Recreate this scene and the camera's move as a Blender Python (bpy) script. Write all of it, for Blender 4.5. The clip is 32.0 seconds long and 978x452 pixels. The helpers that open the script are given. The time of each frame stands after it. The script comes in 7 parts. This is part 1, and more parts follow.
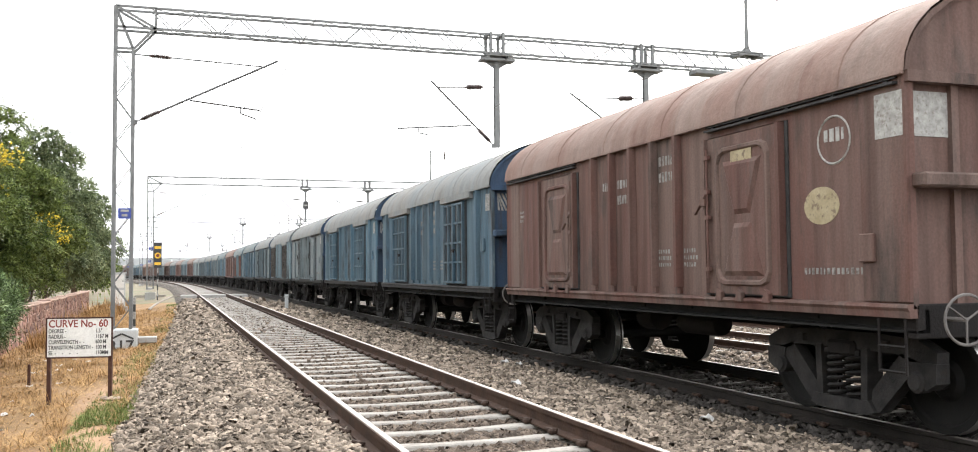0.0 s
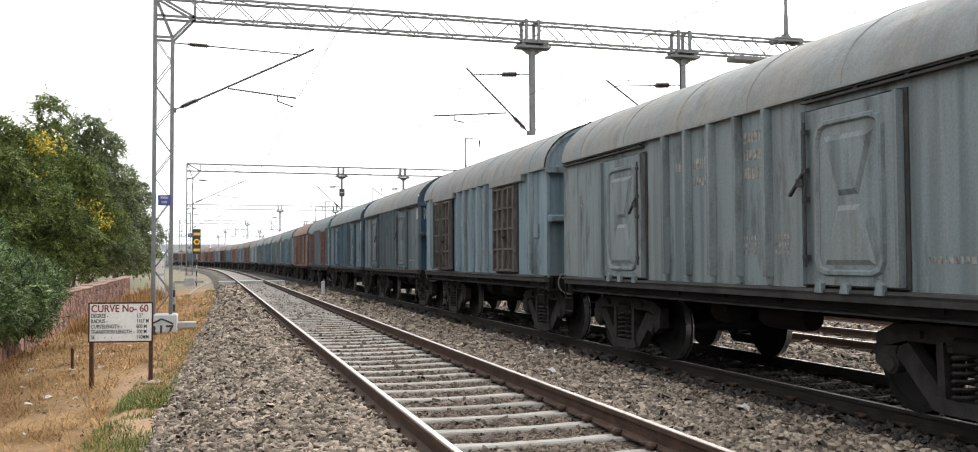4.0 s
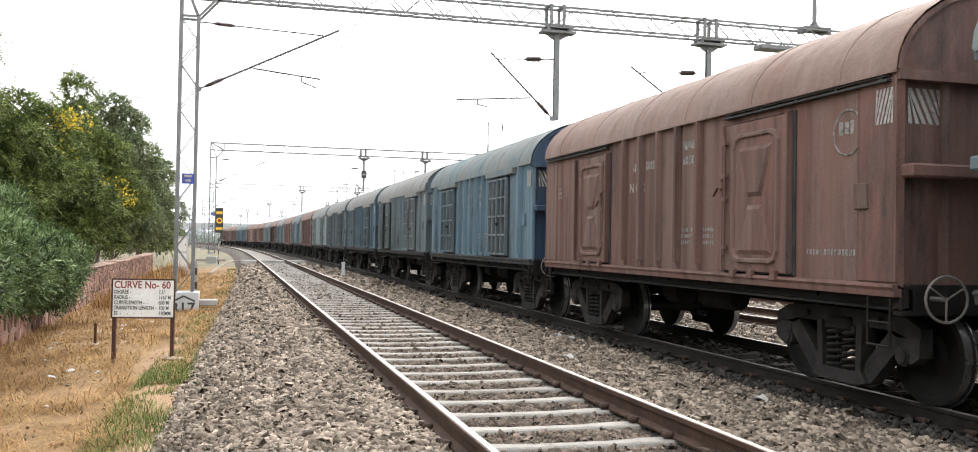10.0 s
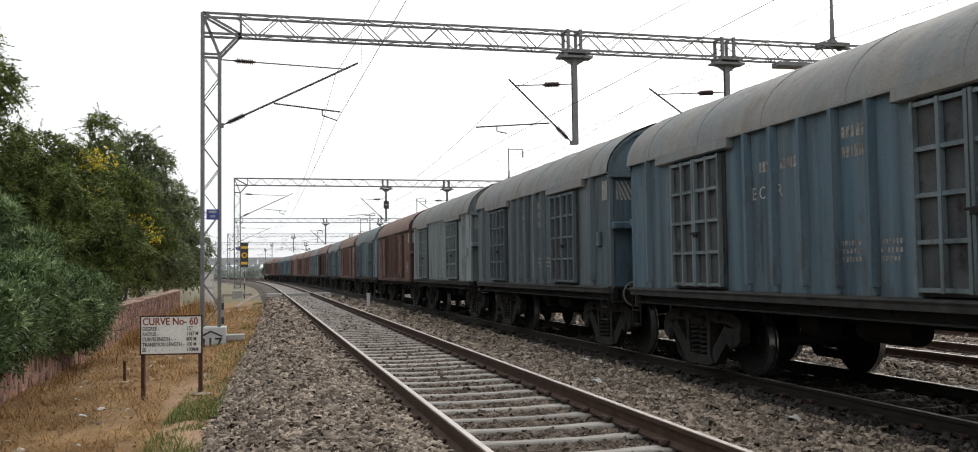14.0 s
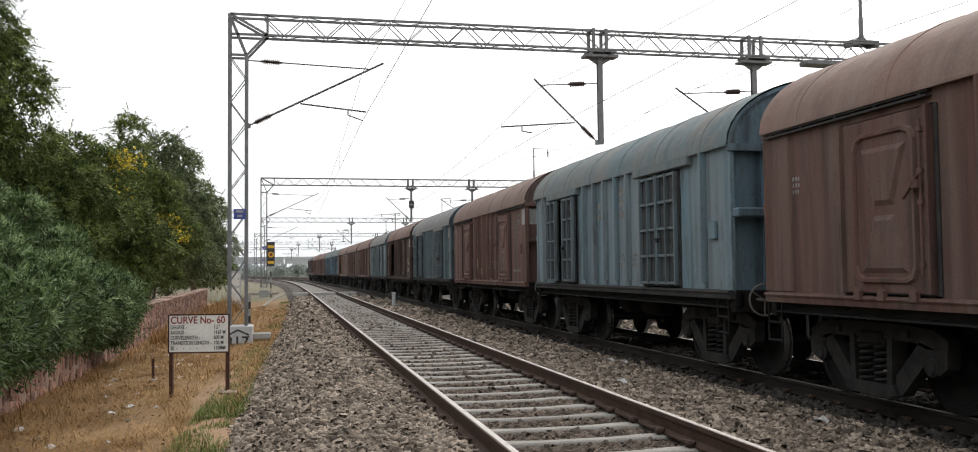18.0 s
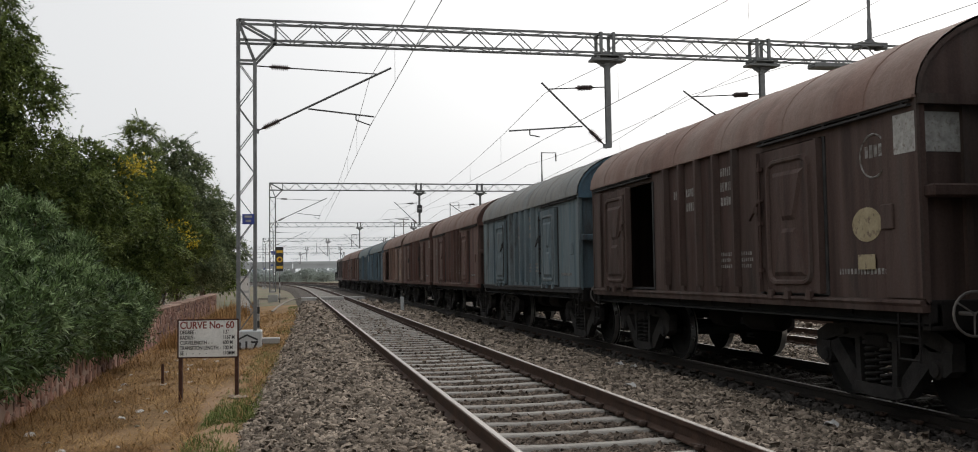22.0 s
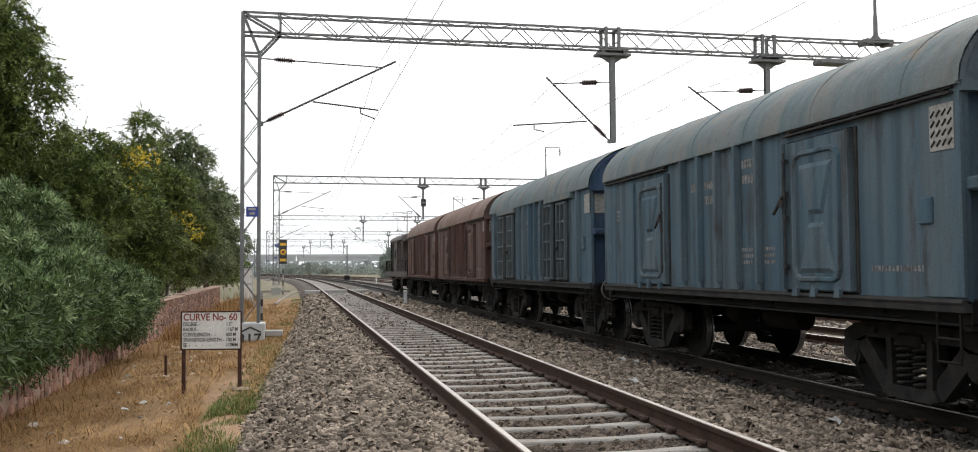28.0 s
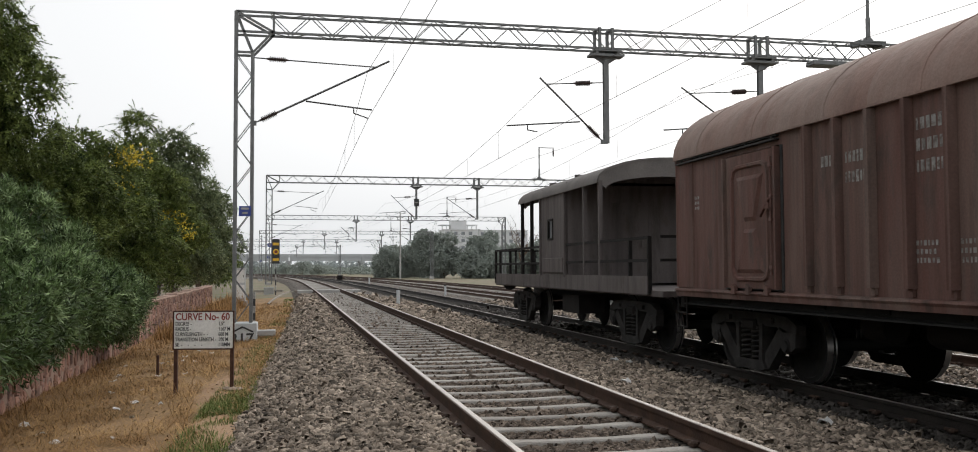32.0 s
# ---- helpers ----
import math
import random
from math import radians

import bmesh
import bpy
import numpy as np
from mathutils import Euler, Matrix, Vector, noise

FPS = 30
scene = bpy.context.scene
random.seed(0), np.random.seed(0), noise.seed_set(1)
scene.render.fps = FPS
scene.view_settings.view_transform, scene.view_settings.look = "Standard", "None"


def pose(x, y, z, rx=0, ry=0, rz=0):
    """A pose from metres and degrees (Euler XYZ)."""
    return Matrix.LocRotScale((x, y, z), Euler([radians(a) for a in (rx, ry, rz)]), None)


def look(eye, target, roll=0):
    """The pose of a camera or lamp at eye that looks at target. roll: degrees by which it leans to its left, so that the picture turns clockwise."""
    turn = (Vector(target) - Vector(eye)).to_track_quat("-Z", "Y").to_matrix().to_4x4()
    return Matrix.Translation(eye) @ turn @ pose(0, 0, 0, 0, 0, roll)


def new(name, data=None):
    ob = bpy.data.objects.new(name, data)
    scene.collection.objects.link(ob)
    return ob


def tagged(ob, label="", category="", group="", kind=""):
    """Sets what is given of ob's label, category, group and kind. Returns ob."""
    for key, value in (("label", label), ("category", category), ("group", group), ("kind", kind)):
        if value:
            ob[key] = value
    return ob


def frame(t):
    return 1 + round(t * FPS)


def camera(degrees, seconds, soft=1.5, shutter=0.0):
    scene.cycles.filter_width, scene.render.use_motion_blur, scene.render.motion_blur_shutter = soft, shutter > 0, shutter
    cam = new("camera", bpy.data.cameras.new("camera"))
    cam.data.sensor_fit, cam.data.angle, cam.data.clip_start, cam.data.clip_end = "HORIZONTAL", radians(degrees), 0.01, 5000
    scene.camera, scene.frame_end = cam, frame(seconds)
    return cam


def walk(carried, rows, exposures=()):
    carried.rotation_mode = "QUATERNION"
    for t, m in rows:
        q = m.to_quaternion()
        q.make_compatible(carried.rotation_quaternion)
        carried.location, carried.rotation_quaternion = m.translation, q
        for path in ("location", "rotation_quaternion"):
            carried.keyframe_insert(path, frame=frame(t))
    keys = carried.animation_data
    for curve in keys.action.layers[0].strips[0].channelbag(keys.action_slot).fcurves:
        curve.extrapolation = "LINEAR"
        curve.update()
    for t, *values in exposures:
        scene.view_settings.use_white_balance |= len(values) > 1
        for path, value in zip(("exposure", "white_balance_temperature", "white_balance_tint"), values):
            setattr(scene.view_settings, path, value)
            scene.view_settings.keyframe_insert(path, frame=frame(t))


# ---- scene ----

# ---------------------------------------------------------------- camera
EYE = (0.0, 0.0, 1.30)
cam = camera(55.37, 32.0, soft=1.0)
# seconds, turn to the right of the track's line, tilt up, roll
AIM = [
    (0, 18.80, 2.76, -0.50), (0.5, 18.84, 2.71, -0.50), (1, 18.20, 2.48, -0.62), (1.5, 17.23, 2.46, -0.60),
    (2, 17.39, 2.54, -0.40), (2.5, 17.33, 2.45, -0.27), (3, 17.32, 2.31, -0.44), (3.5, 16.99, 2.19, -0.44),
    (5.5, 15.73, 1.32, 0.45), (6, 15.38, 1.16, 0.46), (6.5, 15.17, 1.07, 0.43), (7, 15.21, 1.10, 0.66),
    (7.5, 15.25, 1.10, 0.90), (8, 15.52, 1.18, 1.10), (8.5, 15.55, 1.13, 1.24), (9, 15.56, 1.12, 1.24),
    (9.5, 15.46, 1.06, 1.21), (10, 15.37, 1.06, 1.00), (10.5, 15.24, 1.05, 0.90), (11, 15.10, 1.11, 0.73),
    (11.5, 14.77, 1.45, 0.27), (12, 14.51, 1.75, 0.10), (12.5, 14.27, 2.07, -0.16), (13, 14.14, 2.40, -0.52),
    (13.5, 14.00, 2.60, -0.70), (14, 13.95, 2.69, -0.76), (14.5, 13.88, 2.76, -0.83), (16.5, 13.44, 2.97, -0.78),
    (17, 13.08, 2.87, -0.68), (17.5, 12.70, 2.77, -0.66), (18, 12.41, 2.69, -0.64), (18.5, 12.23, 2.52, -0.71),
    (19, 12.22, 2.53, -0.66), (19.5, 12.12, 2.51, -0.75), (20, 12.07, 2.54, -0.76), (20.5, 12.02, 2.60, -0.79),
    (21, 11.96, 2.71, -0.78), (21.5, 11.92, 2.83, -0.81), (22, 11.91, 2.95, -0.84), (22.5, 11.85, 3.05, -0.77),
    (23, 11.80, 3.05, -0.77), (23.5, 11.76, 3.05, -0.75), (24, 11.78, 3.03, -0.84), (24.5, 11.77, 3.02, -0.95),
    (25, 11.77, 3.06, -1.00), (25.5, 11.79, 3.09, -1.02), (27.5, 11.73, 2.72, -0.56), (28, 11.69, 2.60, -0.40),
    (28.5, 11.66, 2.59, -0.45), (29, 11.64, 2.61, -0.44), (29.5, 11.62, 2.60, -0.41), (30, 11.61, 2.60, -0.43),
    (30.5, 11.56, 2.57, -0.46), (31, 11.56, 2.55, -0.49), (31.5, 11.66, 2.57, -0.45), (32, 12.11, 2.61, -0.26),
]


def aimed(turn, tilt, roll):
    a, b = radians(turn), radians(tilt)
    way = Vector((math.sin(a) * math.cos(b), math.cos(a) * math.cos(b), math.sin(b)))
    return look(EYE, Vector(EYE) + way * 10, roll)


EXPOSURE = [(0, 1.05), (1, 0.4), (3, 0.42), (6, 0.7), (8, 0.7), (10, 0.88), (11, 0.72), (12, 0.2), (13, -0.22), (14, -0.22), (17, -0.12), (20, -0.35), (22, -0.7), (23, -0.75), (24, -0.65), (25.5, -0.6), (27.5, 0.0), (29, -0.3), (30, -0.45), (31, -0.25), (32, -0.45)]
walk(cam, [(t, aimed(a, b, c)) for t, a, b, c in AIM], EXPOSURE)

# ---------------------------------------------------------------- sky and sun
world = bpy.data.worlds.new("world")
scene.world = world
world.use_nodes = True
wt = world.node_tree
wt.nodes.clear()
SUN_EL, SUN_AZ = radians(33), radians(33)      # azimuth from +y towards +x
sky = wt.nodes.new("ShaderNodeTexSky")
sky.sky_type = "NISHITA"
sky.sun_disc = False
sky.sun_elevation, sky.sun_rotation = SUN_EL, SUN_AZ
sky.air_density, sky.dust_density, sky.ozone_density = 1.0, 10.0, 1.0
grey = wt.nodes.new("ShaderNodeHueSaturation")
grey.inputs["Saturation"].default_value = 0.25
wt.links.new(sky.outputs[0], grey.inputs["Color"])
veil = wt.nodes.new("ShaderNodeMix")
veil.data_type = "RGBA"
veil.inputs["Factor"].default_value = 0.75
veil.inputs["B"].default_value = (10.2, 10.4, 10.6, 1)     # high cloud, even all over
wt.links.new(grey.outputs[0], veil.inputs["A"])
back = wt.nodes.new("ShaderNodeBackground")
back.inputs["Strength"].default_value = 0.145
wt.links.new(veil.outputs["Result"], back.inputs["Color"])
wout = wt.nodes.new("ShaderNodeOutputWorld")
wt.links.new(back.outputs[0], wout.inputs["Surface"])

lamp = bpy.data.lights.new("sun", "SUN")
lamp.energy, lamp.angle, lamp.color = 1.4, radians(22), (1.0, 0.96, 0.9)
sun = new("sun", lamp)
sun.matrix_world = look((0, 0, 0), (-math.sin(SUN_AZ) * math.cos(SUN_EL), -math.cos(SUN_AZ) * math.cos(SUN_EL), -math.sin(SUN_EL)))

# ---------------------------------------------------------------- materials
def material(name, c1, c2, scale=3.0, rough=0.7, metal=0.0, bump=0.15, fine=40.0, stain=None, stain_at=0.62, streak=1.0,
             jitter=0.0, island=0.0, grain=0.12, coord="Object", runs=0.0, dust=None, dusty=0.9):
    """Two scales of colour change, an optional stain with shape, relief, and a change from piece to piece."""
    m = bpy.data.materials.new(name)
    m.use_nodes = True
    t = m.node_tree
    n, l = t.nodes, t.links
    b = n["Principled BSDF"]
    tc = n.new("ShaderNodeTexCoord")
    mp = n.new("ShaderNodeMapping")
    mp.inputs["Scale"].default_value = (1, 1, streak)
    l.new(tc.outputs[coord], mp.inputs["Vector"])
    info = n.new("ShaderNodeObjectInfo")
    off = n.new("ShaderNodeVectorMath")
    off.operation = "SCALE"
    off.inputs[0].default_value = (37.0, 19.0, 53.0)
    l.new(info.outputs["Random"], off.inputs["Scale"])
    add = n.new("ShaderNodeVectorMath")
    l.new(mp.outputs[0], add.inputs[0])
    l.new(off.outputs[0], add.inputs[1])
    big = n.new("ShaderNodeTexNoise")
    big.inputs["Scale"].default_value, big.inputs["Detail"].default_value = scale, 5
    l.new(add.outputs[0], big.inputs["Vector"])
    ramp = n.new("ShaderNodeMapRange")
    ramp.inputs["From Min"].default_value, ramp.inputs["From Max"].default_value = 0.3, 0.7
    l.new(big.outputs["Fac"], ramp.inputs["Value"])
    mix = n.new("ShaderNodeMix")
    mix.data_type = "RGBA"
    mix.inputs["A"].default_value, mix.inputs["B"].default_value = (*c1, 1), (*c2, 1)
    l.new(ramp.outputs[0], mix.inputs["Factor"])
    col = mix.outputs["Result"]
    small = n.new("ShaderNodeTexNoise")
    small.inputs["Scale"].default_value, small.inputs["Detail"].default_value = fine, 3
    l.new(tc.outputs[coord], small.inputs["Vector"])
    if stain:
        sn = n.new("ShaderNodeTexNoise")
        sn.inputs["Scale"].default_value, sn.inputs["Detail"].default_value = scale * 1.7, 8
        sn.inputs["Roughness"].default_value = 0.65
        l.new(add.outputs[0], sn.inputs["Vector"])
        sr = n.new("ShaderNodeMapRange")
        sr.inputs["From Min"].default_value, sr.inputs["From Max"].default_value = stain_at - 0.05, stain_at + 0.07
        l.new(sn.outputs["Fac"], sr.inputs["Value"])
        sm = n.new("ShaderNodeMix")
        sm.data_type = "RGBA"
        sm.inputs["B"].default_value = (*stain, 1)
        l.new(sr.outputs[0], sm.inputs["Factor"])
        l.new(col, sm.inputs["A"])
        col = sm.outputs["Result"]
    val = n.new("ShaderNodeMapRange")
    val.inputs["From Min"].default_value, val.inputs["From Max"].default_value = 0.25, 0.75
    val.inputs["To Min"].default_value, val.inputs["To Max"].default_value = 1 - grain, 1 + grain
    l.new(small.outputs["Fac"], val.inputs["Value"])
    fac = val.outputs[0]
    if dust:
        # pale dust that lies unevenly from panel to panel
        dm = n.new("ShaderNodeMapping")
        dm.inputs["Scale"].default_value = (0.4, 1.3, 0.34)
        l.new(add.outputs[0], dm.inputs["Vector"])
        dn_ = n.new("ShaderNodeTexNoise")
        dn_.inputs["Scale"].default_value, dn_.inputs["Detail"].default_value = 1.0, 8
        dn_.inputs["Roughness"].default_value = 0.68
        l.new(dm.outputs[0], dn_.inputs["Vector"])
        xyz = n.new("ShaderNodeSeparateXYZ")
        l.new(tc.outputs[coord], xyz.inputs[0])
        bay = n.new("ShaderNodeMath")
        bay.operation = "DIVIDE"
        bay.inputs[1].default_value = 0.61
        l.new(xyz.outputs["Y"], bay.inputs[0])
        whole = n.new("ShaderNodeMath")
        whole.operation = "FLOOR"
        l.new(bay.outputs[0], whole.inputs[0])
        own = n.new("ShaderNodeMath")
        own.operation = "MULTIPLY_ADD"
        own.inputs[1].default_value = 91.7
        l.new(info.outputs["Random"], own.inputs[0])
        l.new(whole.outputs[0], own.inputs[2])
        toss = n.new("ShaderNodeTexWhiteNoise")
        toss.noise_dimensions = "1D"
        l.new(own.outputs[0], toss.inputs["W"])
        lot = n.new("ShaderNodeMath")
        lot.operation = "MULTIPLY_ADD"
        lot.inputs[1].default_value = 0.17
        l.new(toss.outputs["Value"], lot.inputs[0])
        l.new(dn_.outputs["Fac"], lot.inputs[2])
        dr = n.new("ShaderNodeMapRange")
        dr.inputs["From Min"].default_value, dr.inputs["From Max"].default_value = 0.46, 0.72
        dr.inputs["To Max"].default_value = dusty
        l.new(lot.outputs[0], dr.inputs["Value"])
        dx = n.new("ShaderNodeMix")
        dx.data_type = "RGBA"
        dx.inputs["B"].default_value = (*dust, 1)
        l.new(dr.outputs[0], dx.inputs["Factor"])
        l.new(col, dx.inputs["A"])
        col = dx.outputs["Result"]
    if runs:
        # narrow rain streaks down the sheet
        ym = n.new("ShaderNodeMapping")
        ym.inputs["Scale"].default_value = (4.2, 4.2, 0.38)
        l.new(add.outputs[0], ym.inputs["Vector"])
        yn = n.new("ShaderNodeTexNoise")
        yn.inputs["Scale"].default_value, yn.inputs["Detail"].default_value = 1.25, 8
        l.new(ym.outputs[0], yn.inputs["Vector"])
        yr = n.new("ShaderNodeMapRange")
        yr.inputs["From Min"].default_value, yr.inputs["From Max"].default_value = 0.3, 0.68
        yr.inputs["To Min"].default_value, yr.inputs["To Max"].default_value = 1 - runs, 1 + runs * 0.5
        l.new(yn.outputs["Fac"], yr.inputs["Value"])
        ymul = n.new("ShaderNodeMath")
        ymul.operation = "MULTIPLY"
        l.new(fac, ymul.inputs[0])
        l.new(yr.outputs[0], ymul.inputs[1])
        fac = ymul.outputs[0]
        # grime that has run down in places
        gr = n.new("ShaderNodeMapRange")
        gr.inputs["From Min"].default_value, gr.inputs["From Max"].default_value = 0.54, 0.72
        gr.inputs["To Max"].default_value = min(1.0, runs * 2)
        l.new(yn.outputs["Fac"], gr.inputs["Value"])
        gate = n.new("ShaderNodeMath")
        gate.operation = "MULTIPLY"
        l.new(gr.outputs[0], gate.inputs[0])
        l.new(ramp.outputs[0], gate.inputs[1])
        gm = n.new("ShaderNodeMix")
        gm.data_type = "RGBA"
        gm.inputs["B"].default_value = (0.050, 0.043, 0.039, 1)
        l.new(gate.outputs[0], gm.inputs["Factor"])
        l.new(col, gm.inputs["A"])
        col = gm.outputs["Result"]
        # smears and scuffs rubbed into the sheet
        sc_map = n.new("ShaderNodeMapping")
        sc_map.inputs["Scale"].default_value = (1.6, 1.6, 0.9)
        l.new(add.outputs[0], sc_map.inputs["Vector"])
        sc_n = n.new("ShaderNodeTexNoise")
        sc_n.inputs["Scale"].default_value, sc_n.inputs["Detail"].default_value = 1.3, 9
        sc_n.inputs["Roughness"].default_value = 0.72
        l.new(sc_map.outputs[0], sc_n.inputs["Vector"])
        sc_r = n.new("ShaderNodeMapRange")
        sc_r.inputs["From Min"].default_value, sc_r.inputs["From Max"].default_value = 0.53, 0.66
        sc_r.inputs["To Max"].default_value = min(0.72, runs * 2)
        l.new(sc_n.outputs["Fac"], sc_r.inputs["Value"])
        sc_m = n.new("ShaderNodeMix")
        sc_m.data_type = "RGBA"
        sc_m.inputs["B"].default_value = (0.060, 0.052, 0.047, 1)
        l.new(sc_r.outputs[0], sc_m.inputs["Factor"])
        l.new(col, sc_m.inputs["A"])
        col = sc_m.outputs["Result"]
    for amount, socket in ((jitter, info.outputs["Random"]), (island, None)):
        if amount:
            if socket is None:
                geo = n.new("ShaderNodeNewGeometry")
                socket = geo.outputs["Random Per Island"]
            jr = n.new("ShaderNodeMapRange")
            jr.inputs["To Min"].default_value, jr.inputs["To Max"].default_value = 1 - amount, 1 + amount
            l.new(socket, jr.inputs["Value"])
            mu = n.new("ShaderNodeMath")
            mu.operation = "MULTIPLY"
            l.new(fac, mu.inputs[0])
            l.new(jr.outputs[0], mu.inputs[1])
            fac = mu.outputs[0]
    sc = n.new("ShaderNodeVectorMath")
    sc.operation = "SCALE"
    l.new(col, sc.inputs[0])
    l.new(fac, sc.inputs["Scale"])
    l.new(sc.outputs[0], b.inputs["Base Color"])
    rr = n.new("ShaderNodeMapRange")
    rr.inputs["To Min"].default_value, rr.inputs["To Max"].default_value = max(rough - 0.12, 0.05), min(rough + 0.12, 1)
    l.new(big.outputs["Fac"], rr.inputs["Value"])
    l.new(rr.outputs[0], b.inputs["Roughness"])
    b.inputs["Metallic"].default_value = metal
    if rough > 0.6:
        b.inputs["Specular IOR Level"].default_value = 0.2
    if bump:
        bp = n.new("ShaderNodeBump")
        bp.inputs["Strength"].default_value, bp.inputs["Distance"].default_value = bump, 0.02
        l.new(small.outputs["Fac"], bp.inputs["Height"])
        if runs:
            # dents and ripples of old sheet steel
            dent = n.new("ShaderNodeBump")
            dent.inputs["Strength"].default_value, dent.inputs["Distance"].default_value = 0.55, 0.07
            dn = n.new("ShaderNodeTexNoise")
            dn.inputs["Scale"].default_value, dn.inputs["Detail"].default_value = 2.6, 3
            l.new(add.outputs[0], dn.inputs["Vector"])
            l.new(dn.outputs["Fac"], dent.inputs["Height"])
            l.new(dent.outputs[0], bp.inputs["Normal"])
        l.new(bp.outputs[0], b.inputs["Normal"])
    return m


BROWN_DUST, BLUE_DUST = (0.185, 0.132, 0.113), (0.165, 0.195, 0.204)


def brown_paint(name, c1, c2, stain, dust=BROWN_DUST):
    return material(name, c1, c2, 1.1, 0.72, stain=stain, stain_at=0.69, streak=0.5, runs=0.42, dust=dust)


def blue_paint(name, c1, c2, stain, dust=BLUE_DUST, dusty=0.85):
    return material(name, c1, c2, 1.0, 0.7, stain=stain, stain_at=0.69, streak=0.45, runs=0.44, dust=dust, dusty=dusty)


PAINT = {
    "brown": brown_paint("brown_wagon_paint", (0.146, 0.074, 0.063), (0.194, 0.106, 0.090), (0.24, 0.14, 0.11), (0.178, 0.122, 0.104)),
    "maroon": brown_paint("maroon_wagon_paint", (0.108, 0.052, 0.043), (0.150, 0.080, 0.067), (0.22, 0.13, 0.10), (0.160, 0.112, 0.096)),
    "umber": brown_paint("earth_brown_wagon_paint", (0.058, 0.034, 0.029), (0.092, 0.058, 0.050), (0.15, 0.10, 0.085), (0.10, 0.072, 0.063)),
    "tan": brown_paint("faded_brown_wagon_paint", (0.20, 0.122, 0.098), (0.265, 0.17, 0.138), (0.14, 0.065, 0.045), (0.25, 0.18, 0.15)),
    "blue": blue_paint("blue_wagon_paint", (0.062, 0.118, 0.164), (0.095, 0.156, 0.204), (0.25, 0.28, 0.30), (0.138, 0.174, 0.188), 0.62),
    "sky": blue_paint("light_blue_wagon_paint", (0.086, 0.172, 0.240), (0.126, 0.214, 0.276), (0.30, 0.33, 0.34), (0.166, 0.208, 0.226), 0.7),
    "teal": blue_paint("pale_teal_wagon_paint", (0.136, 0.215, 0.257), (0.194, 0.272, 0.308), (0.21, 0.17, 0.14), (0.233, 0.268, 0.289)),
    "sea": blue_paint("dull_sea_blue_wagon_paint", (0.097, 0.155, 0.185), (0.141, 0.198, 0.225), (0.24, 0.22, 0.19)),
    "slate": blue_paint("slate_grey_wagon_paint", (0.076, 0.117, 0.142), (0.120, 0.161, 0.182), (0.26, 0.25, 0.24), (0.142, 0.160, 0.167)),
    "grey": blue_paint("pale_grey_wagon_paint", (0.150, 0.192, 0.210), (0.208, 0.250, 0.264), (0.10, 0.095, 0.09), (0.206, 0.230, 0.236)),
    "greyblue": blue_paint("grey_blue_wagon_paint", (0.098, 0.146, 0.172), (0.150, 0.199, 0.220), (0.24, 0.24, 0.23), (0.184, 0.213, 0.222)),
    "white": blue_paint("whitish_grey_wagon_paint", (0.255, 0.315, 0.325), (0.330, 0.385, 0.390), (0.20, 0.19, 0.175), (0.285, 0.320, 0.320)),
    "deep": blue_paint("deep_blue_end_paint", (0.032, 0.070, 0.138), (0.058, 0.100, 0.172), (0.12, 0.15, 0.19), (0.075, 0.10, 0.13)),
    "rustdoor": material("red_brown_door_paint", (0.15, 0.072, 0.055), (0.21, 0.112, 0.09), 2.0, 0.75, stain=(0.10, 0.05, 0.04), stain_at=0.62, runs=0.25),
    "dirtdoor": material("dirty_brown_door_paint", (0.055, 0.050, 0.046), (0.140, 0.128, 0.117), 3.0, 0.8, stain=(0.08, 0.06, 0.05), stain_at=0.6),
    # Plates behind door bars: grime, with the recess's shade in the colour.
    "doorplate": material("dark_blue_grey_door_plate", (0.050, 0.056, 0.060), (0.095, 0.104, 0.110), 2.2, 0.8, stain=(0.030, 0.028, 0.026), stain_at=0.6, runs=0.25),
}
ROOF = {
    "cool": material("dusty_grey_roof", (0.180, 0.198, 0.206), (0.245, 0.258, 0.26), 0.8, 0.8, stain=(0.235, 0.225, 0.205), stain_at=0.60, streak=0.8, runs=0.12, dust=(0.235, 0.225, 0.21)),
    "pale": material("pale_blue_roof", (0.120, 0.168, 0.186), (0.165, 0.210, 0.224), 0.8, 0.8, stain=(0.22, 0.20, 0.17), stain_at=0.60, streak=0.8, runs=0.12, dust=(0.20, 0.205, 0.195)),
    "warm": material("dusty_brown_roof", (0.188, 0.116, 0.095), (0.252, 0.172, 0.146), 0.8, 0.82, stain=(0.18, 0.11, 0.09), stain_at=0.62, streak=0.8, runs=0.12, dust=(0.25, 0.19, 0.165)),
}
GRIME = material("grimy_door_rail", (0.030, 0.030, 0.031), (0.062, 0.060, 0.060), 4, 0.8)
# Rail below the train: oil, with the shade there taken into the colour.
RAIL_UNDER_TRAIN = material("oily_shaded_rail", (0.012, 0.010, 0.009), (0.027, 0.022, 0.019), 4, 0.7, 0.0, 0.3)
STEEL_DARK = material("sooty_steel", (0.008, 0.007, 0.007), (0.021, 0.018, 0.017), 4, 0.75, 0.0, 0.3)
WHEEL_BLACK = material("oily_black_wheel", (0.006, 0.006, 0.006), (0.014, 0.013, 0.012), 5, 0.75, 0.0, 0.2)
